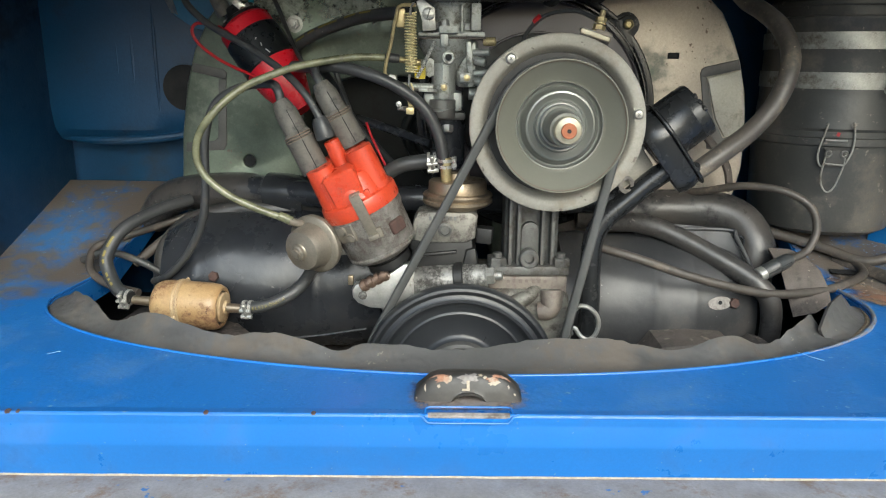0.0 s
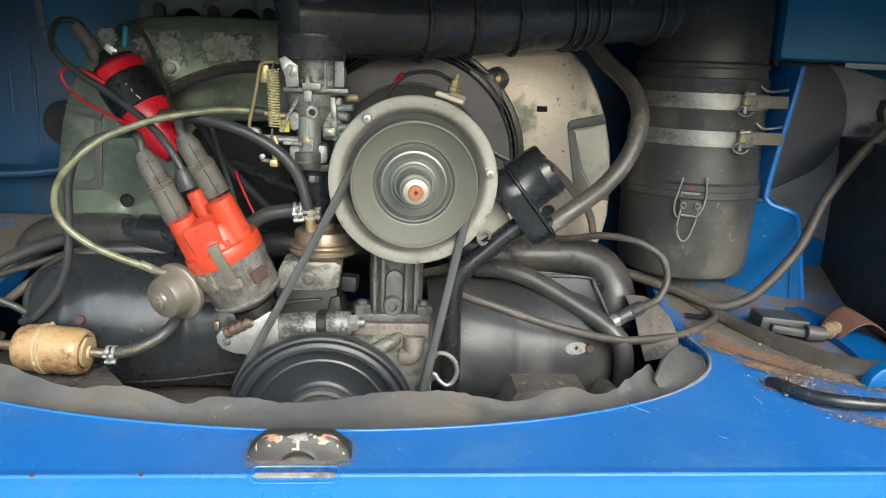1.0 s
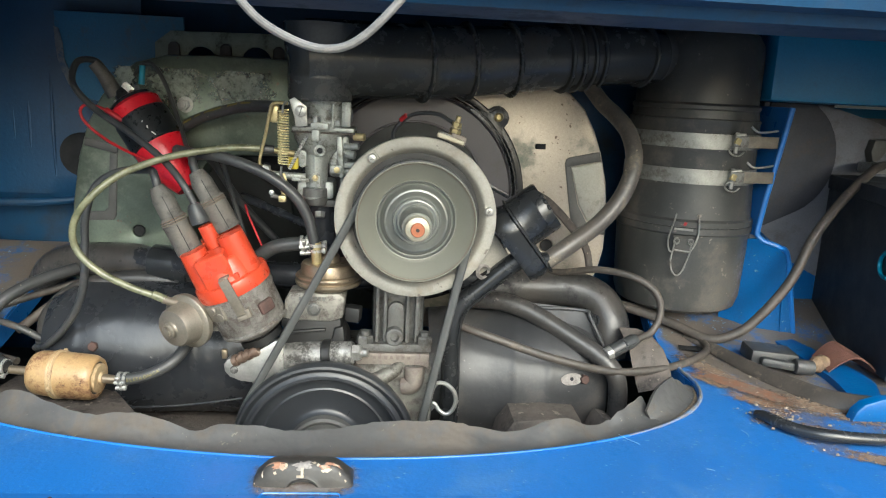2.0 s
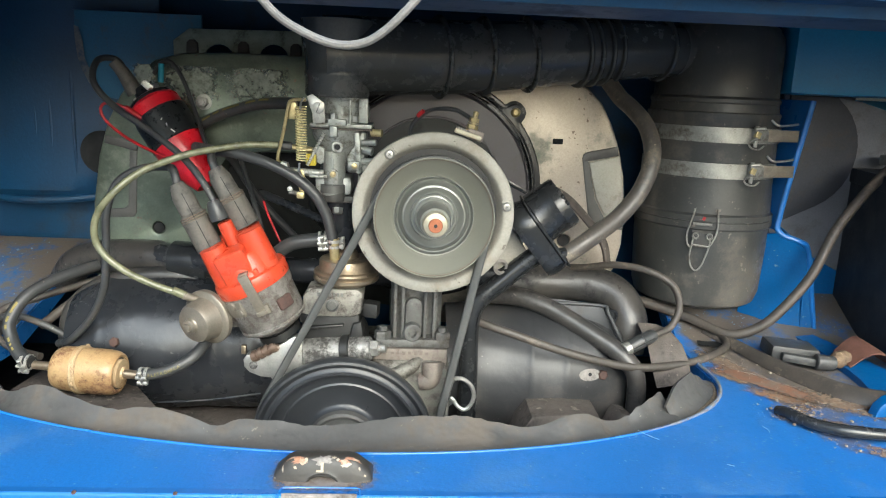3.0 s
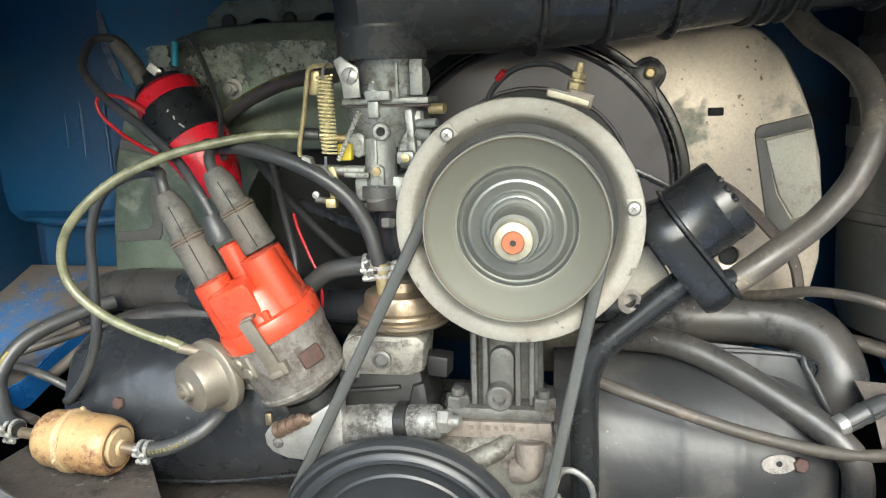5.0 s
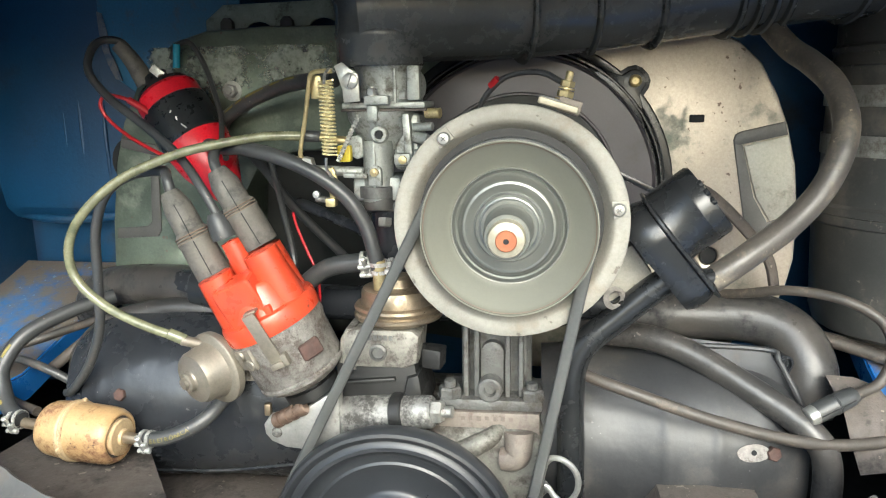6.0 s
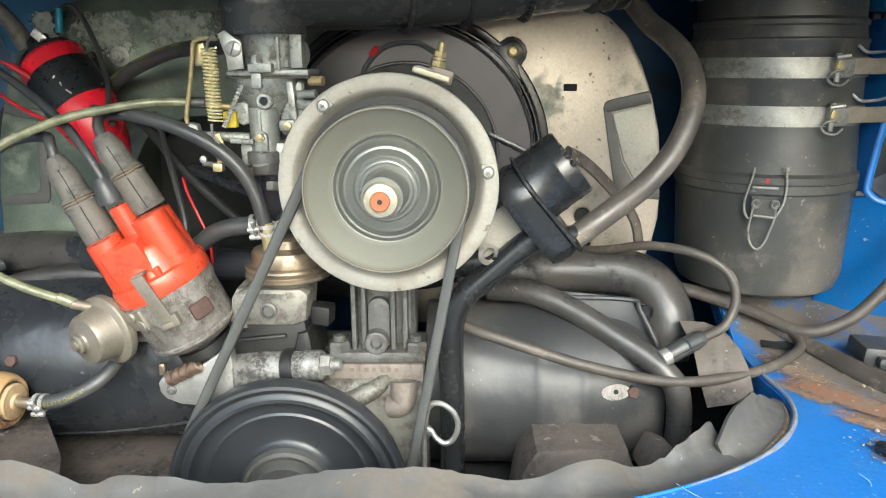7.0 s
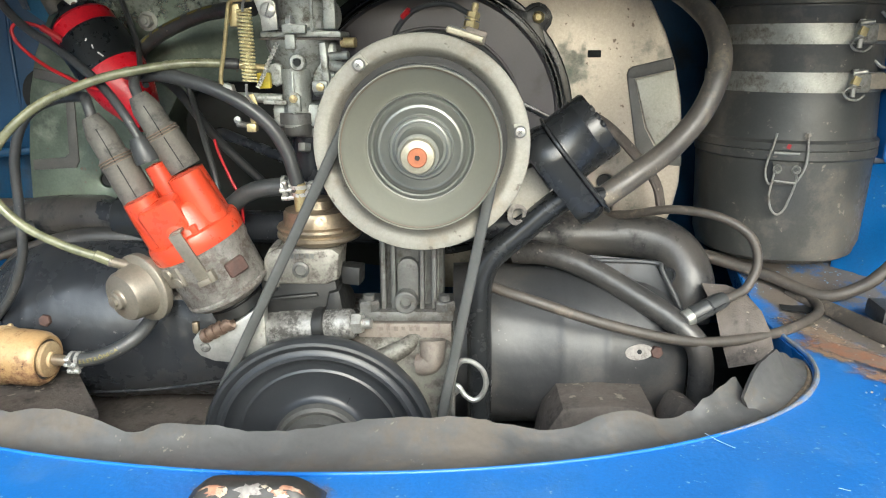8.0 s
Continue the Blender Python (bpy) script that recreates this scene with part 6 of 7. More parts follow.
part("coil_boot", sweep([(-0.266, 0.826, 0.984), (-0.256, 0.831, 0.970), (-0.246, 0.836, 0.948)], lambda f: 0.0065 + 0.003 * f, 16, 5), M_BOOT, ht, "brown coil end boot")

# ---- ignition coil ----
C0, C1 = Vector((-0.226, 0.834, 0.938)), Vector((-0.1585, 0.8083, 0.8448))
CA = (C1 - C0).normalized()
CL = (C1 - C0).length
coil = thing("ignition_coil", tuple(C0), "red ignition coil with black enamel strap and cap", "ignition coil")
part("can", lathe([(0.0275, 0.0), (0.0305, 0.004), (0.0305, 0.062), (0.0272, CL * 0.70), (0.0190, CL * 0.88), (0.0125, CL), (0, CL)], C0, CA, 48), M_RED, coil)
part("strap", lathe([(0.0306, 0.0), (0.0318, 0.0015), (0.0318, 0.039), (0.0306, 0.0405)], C0 + CA * 0.017, CA, 48), M_COILBLACK, coil, "scratched black clamp strap")
part("cap", lathe([(0.0262, 0.004), (0.0275, 0.001), (0.0265, -0.004), (0.0180, -0.008), (0.0130, -0.010), (0.0120, -0.020), (0, -0.020)], C0, CA, 40), M_COILBLACK, coil)
for k in range(3):
    part("scratch", box(C0 + CA * (0.030 + 0.007 * k) + Vector((0.004 + 0.003 * k, -0.0308, 0.006)), (0.0012, 0.0006, 0.006), (0, 25 - 40 * k, 0), 0), M_WHITE, coil)
for d in (-1, 1):
    part("terminal_post", rod(C0 + Vector((0.012 * d, 0, 0.009 * d)) - CA * 0.004, C0 + Vector((0.012 * d, 0, 0.009 * d)) - CA * 0.016, 0.003, seg=10), M_STEEL, coil)
part("blue_plug", rod((-0.219, 0.845, 0.962), (-0.217, 0.845, 0.984), 0.0034, seg=12), M_BLUEPLUG, coil, "pale blue wire connector")
part("terminal_tab", box((-0.2270, 0.8220, 0.9580), (0.0130, 0.0022, 0.0080), (0, 40, 0), 0.0006), M_ZINC, coil, "pale zinc spade terminal")
part("tab_screw", lathe([(0.0030, 0), (0.0028, 0.0016), (0, 0.0020)], (-0.2220, 0.8205, 0.9530), (0, -1, 0), 14), M_BROWNBOLT, coil)
rw = thing("red_wire", (-0.231, 0.80, 0.92), "thin bright red wire looping beside the coil", "wire", "thin wires")
part("wire", sweep([(-0.226, 0.806, 0.920), (-0.247, 0.802, 0.933), (-0.266, 0.800, 0.937), (-0.273, 0.800, 0.929), (-0.266, 0.800, 0.915), (-0.242, 0.795, 0.898), (-0.205, 0.782, 0.883), (-0.185, 0.78, 0.876)], 0.0017, 8, 8), M_REDWIRE, rw)
part("sleeve", rod((-0.228, 0.804, 0.921), (-0.246, 0.801, 0.933), 0.0032, seg=10), M_REDWIRE, rw)
rw = thing("red_wire", (-0.08, 0.745, 0.82), "thin red wire running down behind the distributor", "wire", "thin wires")
part("wire", sweep([(-0.083, 0.762, 0.836), (-0.078, 0.756, 0.824), (-0.068, 0.750, 0.804), (-0.060, 0.748, 0.786), (-0.0585, 0.748, 0.768), (-0.062, 0.755, 0.755)], 0.0013, 8, 8), M_REDWIRE, rw)
bw = thing("black_wire", (-0.12, 0.80, 0.88), "thin black wire running down behind the distributor", "wire", "thin wires")
part("wire", sweep([(-0.121, 0.805, 0.890), (-0.112, 0.80, 0.865), (-0.097, 0.778, 0.832), (-0.084, 0.76, 0.798), (-0.081, 0.752, 0.770)], 0.0030, 8, 8), M_BLACKRUBBER, bw)
bw = thing("black_wire", (-0.208, 0.86, 0.985), "thin black wire hanging over the fan housing", "wire", "thin wires")
part("wire", sweep([(-0.232, 0.862, 0.972), (-0.222, 0.858, 0.984), (-0.208, 0.856, 0.985), (-0.192, 0.85, 0.962), (-0.172, 0.83, 0.92), (-0.150, 0.78, 0.895), (-0.132, 0.745, 0.884)], 0.0026, 8, 8), M_BLACKRUBBER, bw)

# ---- hoses on the left ----


def hose(name, pts, r, material, label, category="hose", group="rubber hoses"):
    return solid(name, sweep(pts, r, 14, 8), material, pts[0], label, category, group)


def hose_clamp(at, axis, r, label):
    """A small screw clip: band, lug and screw."""
    t = thing("hose_clamp", at, label, "hose clamp", "hose clamps")
    a = Vector(axis).normalized()
    up = (Vector((0, -0.45, 1)) - a * Vector((0, -0.45, 1)).dot(a)).normalized()
    out = a.cross(up).normalized()
    if out.y > 0:
        out = -out
    for k in (-1, 1):
        part("band", lathe([(r, -0.0016), (r + 0.0010, -0.0016), (r + 0.0010, 0.0016), (r, 0.0016), (r, -0.0016)], Vector(at) + a * 0.0032 * k, a, 24), M_ZINC, t)
    c = Vector(at) + out * (r + 0.0020)
    part("lug", rod(c - a * 0.0058 + up * 0.0030, c + a * 0.0058 + up * 0.0030, 0.0021, seg=12, ch=0.0005), M_ZINC, t)
    part("nut_plate", rod(c - a * 0.0058 - up * 0.0050, c + a * 0.0058 - up * 0.0050, 0.0024, seg=12, ch=0.0005), M_ZINC, t)
    part("screw", rod(c - up * 0.0075, c + up * 0.0105, 0.0019, seg=12, ch=0.0005), M_STEEL, t)
    part("screw_head", rod(c + up * 0.0095, c + up * 0.0125, 0.0027, seg=14, ch=0.0006), M_ZINC, t)
    return t


FA, FB = Vector((-0.3060, 0.7195, 0.6485)), Vector((-0.2330, 0.712, 0.6455))
filt = thing("fuel_filter", tuple((FA + FB) / 2 - Vector((0, 0, 0.025))), "stained amber plastic inline fuel filter", "fuel filter")
FL = (FB - FA).length
part("body", lathe([(0, 0), (0.0165, 0), (0.0215, 0.0030), (0.0240, 0.0085), (0.0248, 0.0180), (0.0252, 0.0300), (0.0252, FL - 0.0140), (0.0244, FL - 0.0060), (0.0222, FL - 0.0012), (0.0205, FL), (0.0185, FL - 0.0004), (0.0180, FL - 0.0030), (0, FL - 0.0030)], FA, FB - FA, 56), M_FILTER, filt)
seam = part("seam_ring", lathe([(0.0250, -0.0042), (0.0266, -0.0036), (0.0270, -0.0022), (0.0259, -0.0008), (0.0259, 0.0004), (0.0268, 0.0016), (0.0266, 0.0030), (0.0250, 0.0038)], FA.lerp(FB, 0.42), FB - FA + Vector((0, 0, 0.006)), 56), M_FILTERPALE, filt, "paler raised seam ring")
ux, uy, uz = frame_of(FB - FA)
for ang in (20, 150, 262, 305):
    q = FA.lerp(FB, 0.42) + (ux * math.cos(radians(ang)) + uy * math.sin(radians(ang))) * 0.0262
    part("seam_lug", lathe([(0, 0.0022), (0.0022, 0.0016), (0.0028, 0), (0.0022, -0.0016), (0, -0.0022)], q, FB - FA, 12), M_FILTERPALE, seam)
part("end_disc", lathe([(0.0160, -0.0030), (0.0162, 0.0012), (0.0152, 0.0022), (0.0075, 0.0024), (0.0068, 0.0050), (0, 0.0052)], FB, FB - FA, 40), M_FILTERPALE, filt, "paler end disc")
part("end_groove", lathe([(0.0183, -0.0026), (0.0160, -0.0026)], FB, FB - FA, 40), M_BROWN, filt, "grimy groove round the end disc")
for p, d in ((FA, FA - FB), (FB, FB - FA)):
    part("nipple", rod(p, p + d.normalized() * 0.026, 0.0052, 0.0048, 14), M_GOLD, filt, "brown stained nipple")
hose_clamp((-0.2055, 0.7075, 0.6470), (1, -0.1, 0.02), 0.0068, "small zinc screw clip on the filter outlet")
hose_clamp((-0.3400, 0.7250, 0.6515), (1, -0.15, 0.0), 0.0078, "small zinc screw clip on the filter inlet")
fh = hose("fuel_hose", [(-0.212, 0.708, 0.6470), (-0.195, 0.7065, 0.6480), (-0.178, 0.708, 0.6525), (-0.158, 0.715, 0.6620), (-0.146, 0.728, 0.6740), (-0.140, 0.75, 0.688)], 0.0064, M_BLACKRUBBER, "black fuel hose with yellow lettering behind the filter")


def hose_text(words, path, r, size, tilt_up):
    """Letters laid one by one along the side of a hose."""
    line = smooth_path(path, 24)
    dist_along = [0.0]
    for p, q in zip(line, line[1:]):
        dist_along.append(dist_along[-1] + (q - p).length)
    pos = dist_along[-1] * 0.12
    for ch in words:
        w = size * {"I": 0.38, "L": 0.62, "E": 0.66, "T": 0.66, "O": 0.82, "Ô": 0.82, "N": 0.80}.get(ch, 0.74)
        if ch != " ":
            i = max(j for j, d in enumerate(dist_along) if d <= pos)
            p = line[i]
            tan = (line[min(i + 1, len(line) - 1)] - line[max(i - 1, 0)]).normalized()
            out = (Vector((0.1, -0.85, tilt_up)) - tan * Vector((0.1, -0.85, tilt_up)).dot(tan)).normalized()
            up = out.cross(tan)
            cu = bpy.data.curves.new("letter", 'FONT')
            cu.body, cu.size, cu.extrude = ch, size, 0.0002
            tmp = new("letter", cu)
            me = bpy.data.meshes.new_from_object(tmp.evaluated_get(bpy.context.evaluated_depsgraph_get()))
            bpy.data.objects.remove(tmp)
            bm = bmesh.new()
            bm.from_mesh(me)
            m = Matrix((tan, up, out)).transposed().to_4x4()
            bmesh.ops.transform(bm, matrix=Matrix.Translation(p + out * (r + 0.0002) - up * size * 0.35) @ m, verts=bm.verts)
            part("letter", bm, M_YELLOWINK, fh)
        pos += w


hose_text("ELETRÔNICA", [(-0.205, 0.7070, 0.6475), (-0.195, 0.7065, 0.6480), (-0.178, 0.708, 0.6525), (-0.158, 0.715, 0.6620)], 0.0064, 0.0050, 0.15)
hose("fuel_hose", [(-0.336, 0.7245, 0.6515), (-0.350, 0.730, 0.6580), (-0.362, 0.740, 0.672), (-0.368, 0.750, 0.691), (-0.356, 0.770, 0.716), (-0.329, 0.800, 0.731), (-0.299, 0.830, 0.739)], 0.0072, M_BLACKRUBBER, "black fuel hose curling back from the filter inlet")
hose("cable", [(-0.335, 0.745, 0.650), (-0.375, 0.760, 0.655), (-0.400, 0.775, 0.668), (-0.403, 0.800, 0.687), (-0.371, 0.820, 0.697), (-0.309, 0.840, 0.716), (-0.26, 0.85, 0.728)], 0.0045, M_DUSTRUBBER, "dusty black cable looping behind the filter", "cable", "cables")
hose("cable", [(-0.42, 0.80, 0.672), (-0.385, 0.79, 0.684), (-0.350, 0.785, 0.676), (-0.325, 0.79, 0.66)], 0.0042, M_BLACKRUBBER, "short black cable lying on the deck edge", "cable", "cables")
vt = hose("vacuum_tube", [(-0.048, 0.7285, 0.9022), (-0.086, 0.720, 0.903), (-0.122, 0.710, 0.898), (-0.155, 0.700, 0.890), (-0.194, 0.690, 0.873), (-0.221, 0.680, 0.849), (-0.237, 0.680, 0.824), (-0.236, 0.680, 0.798), (-0.216, 0.680, 0.776), (-0.186, 0.680, 0.760), (-0.154, 0.683, 0.7475)], 0.0037, M_TUBE, "yellowed clear plastic vacuum tube to the advance can", "tube")
part("end_sleeve", rod((-0.163, 0.6815, 0.7520), (-0.150, 0.6840, 0.7455), 0.0046, 0.0046, 14), M_TUBE, vt)
part("end_sleeve", rod((-0.060, 0.7260, 0.9030), (-0.046, 0.7288, 0.9020), 0.0046, 0.0046, 14), M_BLACKRUBBER, vt)
hose("fuel_hose", [(-0.160, 0.775, 0.893), (-0.130, 0.740, 0.893), (-0.108, 0.722, 0.894), (-0.072, 0.713, 0.886), (-0.043, 0.711, 0.873), (-0.021, 0.712, 0.855), (-0.008, 0.714, 0.833), (-0.002, 0.714, 0.812), (0.001, 0.7155, 0.797)], 0.0060, M_BLACKRUBBER, "thick black fuel hose from the pump to the carburettor")
hose("fuel_hose", [(-0.180, 0.845, 0.900), (-0.170, 0.838, 0.914), (-0.140, 0.820, 0.929), (-0.096, 0.790, 0.942), (-0.061, 0.760, 0.946), (-0.035, 0.74, 0.946)], 0.0065, M_BLACKRUBBER, "braided black hose above the coil, yellow printed")
hose("fuel_hose", [(-0.090, 0.745, 0.760), (-0.072, 0.742, 0.775), (-0.048, 0.738, 0.793), (-0.018, 0.735, 0.799), (0.0, 0.730, 0.799)], 0.0078, M_BLACKRUBBER, "short black hose to the fuel pump inlet")
hose_clamp((-0.0125, 0.7345, 0.7995), (1, 0, 0.1), 0.0085, "zinc screw clip on the fuel pump inlet hose")
hose_clamp((0.001, 0.7165, 0.800), (0, -0.1, 1), 0.0070, "zinc clip on the pump outlet")
hose("linkage_tube", [(-0.10, 0.83, 0.835), (-0.05, 0.80, 0.822), (-0.015, 0.78, 0.812)], 0.005, M_BLACKTIN, "thin dark tube behind the distributor", "tube")

# ---- cylinder cooling tins ----


def tin(name, x0, x1, cy, cz, r, label, bolts, creases, sign):
    t = thing(name, ((x0 + x1) / 2, cy, cz - r), label, "engine tin", "cooling tins")
    rows = []
    n = 64
    for i in range(n + 1):
        f = i / n
        x = x0 + (x1 - x0) * f
        e = max(0.0, f - 0.80) / 0.20
        i0 = max(0.0, 0.12 - f) / 0.12
        rr = r * (1.0 - 0.16 * e * e - 0.05 * i0 - 0.03 * math.sin(f * 7))
        row = []
        for k in range(33):
            a = radians(60 + 250 * k / 32)
            rad = rr * (1 + 0.10 * max(0, math.sin(a)) ** 2 + 0.007 * math.sin(9 * f + 3 * a) + 0.005 * math.sin(19 * f - 5 * a))
            for fc in creases:
                rad += 0.0011 * math.exp(-((f - fc) / 0.016) ** 2)
            row.append((x, cy + rad * 1.0 * math.cos(a), cz + rad * math.sin(a) + 0.010 * (1 - f) * max(0, math.sin(a))))
        rows.append(row)
    bm = sheet(rows, 0.002)
    cap_row = rows[-1]
    bm2 = bmesh.new()
    vs = [bm2.verts.new(p) for p in cap_row]
    bm2.faces.new(vs)
    merge(bm, bm2)
    part("shell", bm, M_DUSTYTIN if sign > 0 else M_BLACKTIN, t)
    for p in bolts:
        part("bolt", hexbolt(p, (0.1 * sign, -1, 0.25), 0.0060, 0.005), M_RUSTSPOT, t, "rusty hexagon bolt")
    return t


tr = tin("cylinder_tin", 0.130, 0.346, 0.798, 0.622, 0.074, "black painted curved cylinder tin with worn patches", [(0.313, 0.727, 0.6495)], (0.10, 0.47, 0.66), 1)
b = bmesh.new()
pn = Vector((0.05, -1, 0.28)).normalized()
pu, pv = Vector((1, 0, 0)), Vector((0, 0.28, 1)).normalized()
loft([[Vector((0.2975, 0.7268, 0.6495)) + pn * 0.0030 + (pu * math.cos(a) * 0.0115 + pv * math.sin(a) * 0.0078) * sc * (1 + 0.12 * math.sin(a * 2 + 0.9)) for a in [2 * math.pi * q / 36 for q in range(36)]] for sc in (0.05, 0.6, 1.0)], b, close=True)
part("worn_patch", b, M_CHIPGREY, tr, "bare worn metal patch round a hole")
part("patch_hole", lathe([(0, 0.0022), (0.0022, 0.0022)], (0.2975, 0.7250, 0.6505), (0.05, -1, 0.28), 14), M_DARK, tr)
part("raised_edge", sweep([(0.225, 0.795, 0.712), (0.26, 0.785, 0.718), (0.318, 0.772, 0.720), (0.325, 0.765, 0.712), (0.345, 0.752, 0.672)], 0.0024, 8, 5), M_DUSTYTIN, tr)
b = sheet([[(0.215, 0.79, 0.700), (0.225, 0.80, 0.718)], [(0.27, 0.780, 0.705), (0.262, 0.79, 0.722)], [(0.335, 0.765, 0.680), (0.318, 0.776, 0.721)], [(0.350, 0.755, 0.655), (0.335, 0.765, 0.690)]], 0.002)
part("upper_plate", b, M_DUSTYTIN, tr, "dusty brown flat plate")
tl = tin("cylinder_tin", -0.070, -0.318, 0.825, 0.640, 0.078, "black painted curved cylinder tin beside the fuel filter", [(-0.252, 0.750, 0.668)], (0.30, 0.83), -1)
part("seam", sweep([(-0.085, 0.745, 0.610), (-0.16, 0.748, 0.598), (-0.25, 0.752, 0.592)], 0.0014, 8, 5), M_BLACKTIN, tl)

solid("lower_tin", slab([(-0.33, 0.552), (-0.33, 0.560), (-0.20, 0.563), (-0.085, 0.560), (-0.085, 0.552)], 0.640, 0.200, 0.001), M_BROWN, (-0.2, 0.74, 0.552), "grimy brown lower cooling tin under the cylinder", "engine tin", "cooling tins")

# ---- pipes ----
hose("heater_pipe", [(0.160, 0.845, 0.727), (0.199, 0.842, 0.728), (0.267, 0.840, 0.730), (0.320, 0.832, 0.730), (0.350, 0.820, 0.718), (0.362, 0.805, 0.690), (0.358, 0.800, 0.655)], lambda f: 0.0235 + 0.006 * max(0, f - 0.55), M_PIPE, "thick dusty black heater pipe bending down", "pipe", "pipes")
hose("heater_pipe", [(-0.372, 0.905, 0.700), (-0.352, 0.885, 0.722), (-0.325, 0.872, 0.737), (-0.264, 0.850, 0.747), (-0.193, 0.830, 0.748), (-0.12, 0.82, 0.738)], lambda f: 0.021 if f < 0.72 else 0.0185, M_PIPE, "thick dusty black heater pipe above the cylinder tin", "pipe", "pipes")
hose("breather_pipe", [(0.190, 0.800, 0.722), (0.222, 0.785, 0.724), (0.257, 0.772, 0.714), (0.308, 0.746, 0.689), (0.340, 0.728, 0.668), (0.353, 0.722, 0.642), (0.354, 0.724, 0.575)], lambda f: 0.0112, M_PIPE, "bent black steel pipe in front of the tin", "pipe", "pipes")
hose("breather_pipe", [(-0.328, 0.800, 0.640), (-0.327, 0.802, 0.664), (-0.320, 0.808, 0.691), (-0.290, 0.818, 0.716), (-0.233, 0.820, 0.730), (-0.175, 0.822, 0.728)], 0.0115, M_PIPE, "bent black steel pipe beside the tin", "pipe", "pipes")
hose("pipe", [(-0.36, 0.80, 0.668), (-0.30, 0.815, 0.712), (-0.22, 0.83, 0.738), (-0.16, 0.835, 0.742)], 0.0055, M_DUSTRUBBER, "thin dusty pipe over the tin", "pipe", "pipes")

# oil filler with breather
fil = thing("oil_filler", (0.152, 0.70, 0.57), "black oil filler with round cap and bent pipe", "oil filler")
FB0 = Vector((0.2190, 0.7060, 0.8350))
FN = Vector((0.785, -0.06, 0.617)).normalized()
FD = Vector((0.62, 0.0, -0.785))
FD = (FD - FN * FD.dot(FN)).normalized()


def stadium(r0, r1, length, h0, h1, bm=None):
    """A round-ended plate across the cap's axis, r0 at the cap and r1 at its lower end."""
    side_ = FN.cross(FD)
    ring = []
    for k in range(25):
        a = math.pi * k / 24 + math.pi / 2
        ring.append(FD * (math.cos(a) * r0) + side_ * (math.sin(a) * r0))
    for k in range(25):
        a = math.pi * k / 24 - math.pi / 2
        ring.append(FD * (length + math.cos(a) * r1) + side_ * (math.sin(a) * r1))
    rows = []
    for sc, h in ((0.02, h0), (0.93, h0), (1.0, h0 + (h1 - h0) * 0.3), (1.0, h0 + (h1 - h0) * 0.7), (0.96, h1), (0.02, h1)):
        mid = FD * length * 0.45
        rows.append([FB0 + FN * h + mid + (p - mid) * sc for p in ring])
    return loft(rows, bm, close=True)


part("pipe", sweep([tuple(FB0 + FD * 0.034 - FN * 0.012), (0.2110, 0.709, 0.7865), (0.186, 0.710, 0.7640), (0.1640, 0.710, 0.7440), (0.1540, 0.709, 0.7230), (0.1525, 0.708, 0.690), (0.1535, 0.707, 0.655), (0.154, 0.707, 0.57)], 0.0108, 20, 8), M_BLACKPAINT, fil)
part("flange", stadium(0.0315, 0.0180, 0.047, -0.002, 0.002), M_BLACKPAINT, fil)
part("housing", stadium(0.0290, 0.0165, 0.046, -0.024, -0.0025), M_BLACKPAINT, fil)
capo = part("cap", lathe([(0.0292, 0.002), (0.0287, 0.004), (0.0285, 0.0240), (0.0288, 0.0246), (0.0289, 0.0254), (0.0284, 0.0262), (0.0283, 0.0345), (0.0268, 0.0370), (0, 0.0378)], FB0, FN, 56), M_BLACKPAINT, fil, "satin black round oil filler cap")
for k in range(3):
    s2, t2, a2 = frame_of(FN)
    ang = math.atan2((-FD).dot(t2), (-FD).dot(s2)) + (0.9 + 0.28 * k) * (1 if FN.cross(-FD).dot(Vector((0, -1, 0))) > 0 else -1)
    c = FB0 + (s2 * math.cos(ang) + t2 * math.sin(ang)) * 0.0268
    part("grip", rod(c + a2 * 0.0350, c + a2 * 0.0380, 0.0030, seg=10), M_BLACKPAINT, capo)
part("outlet", rod(FB0 + FD * 0.046 - FN * 0.004, (0.2570, 0.7110, 0.7965), 0.0080, 0.0080, 20), M_BLACKPAINT, fil)
hose("breather_hose", [(0.2530, 0.7105, 0.7935), (0.2700, 0.714, 0.8050), (0.2870, 0.719, 0.8165), (0.3142, 0.730, 0.8350), (0.3370, 0.738, 0.8600), (0.3500, 0.744, 0.8880), (0.3550, 0.756, 0.9120), (0.3525, 0.778, 0.9360), (0.3430, 0.805, 0.9540), (0.3340, 0.828, 0.9660), (0.3220, 0.846, 0.9850)], 0.0098, M_BREATHER, "thick dusty brown black breather hose to the air duct")

# ---- leads on the right ----
lr = lead("spark_plug_lead", ((0.343, 0.7300, 0.6830), (0.376, 0.741, 0.6960)), [(0.372, 0.740, 0.694), (0.384, 0.745, 0.697), (0.398, 0.750, 0.704), (0.407, 0.755, 0.726), (0.399, 0.760, 0.750), (0.372, 0.770, 0.765), (0.337, 0.790, 0.767), (0.305, 0.815, 0.757), (0.28, 0.84, 0.75)], "dusty plug lead looping above the cylinder tin", (0.0082, 0.0078, 0.0058), M_BLACKRUBBER)
part("metal_sleeve", rod((0.336, 0.7275, 0.6800), (0.351, 0.7325, 0.6862), 0.0078, seg=20), M_STEEL, lr, "bright metal sleeve")
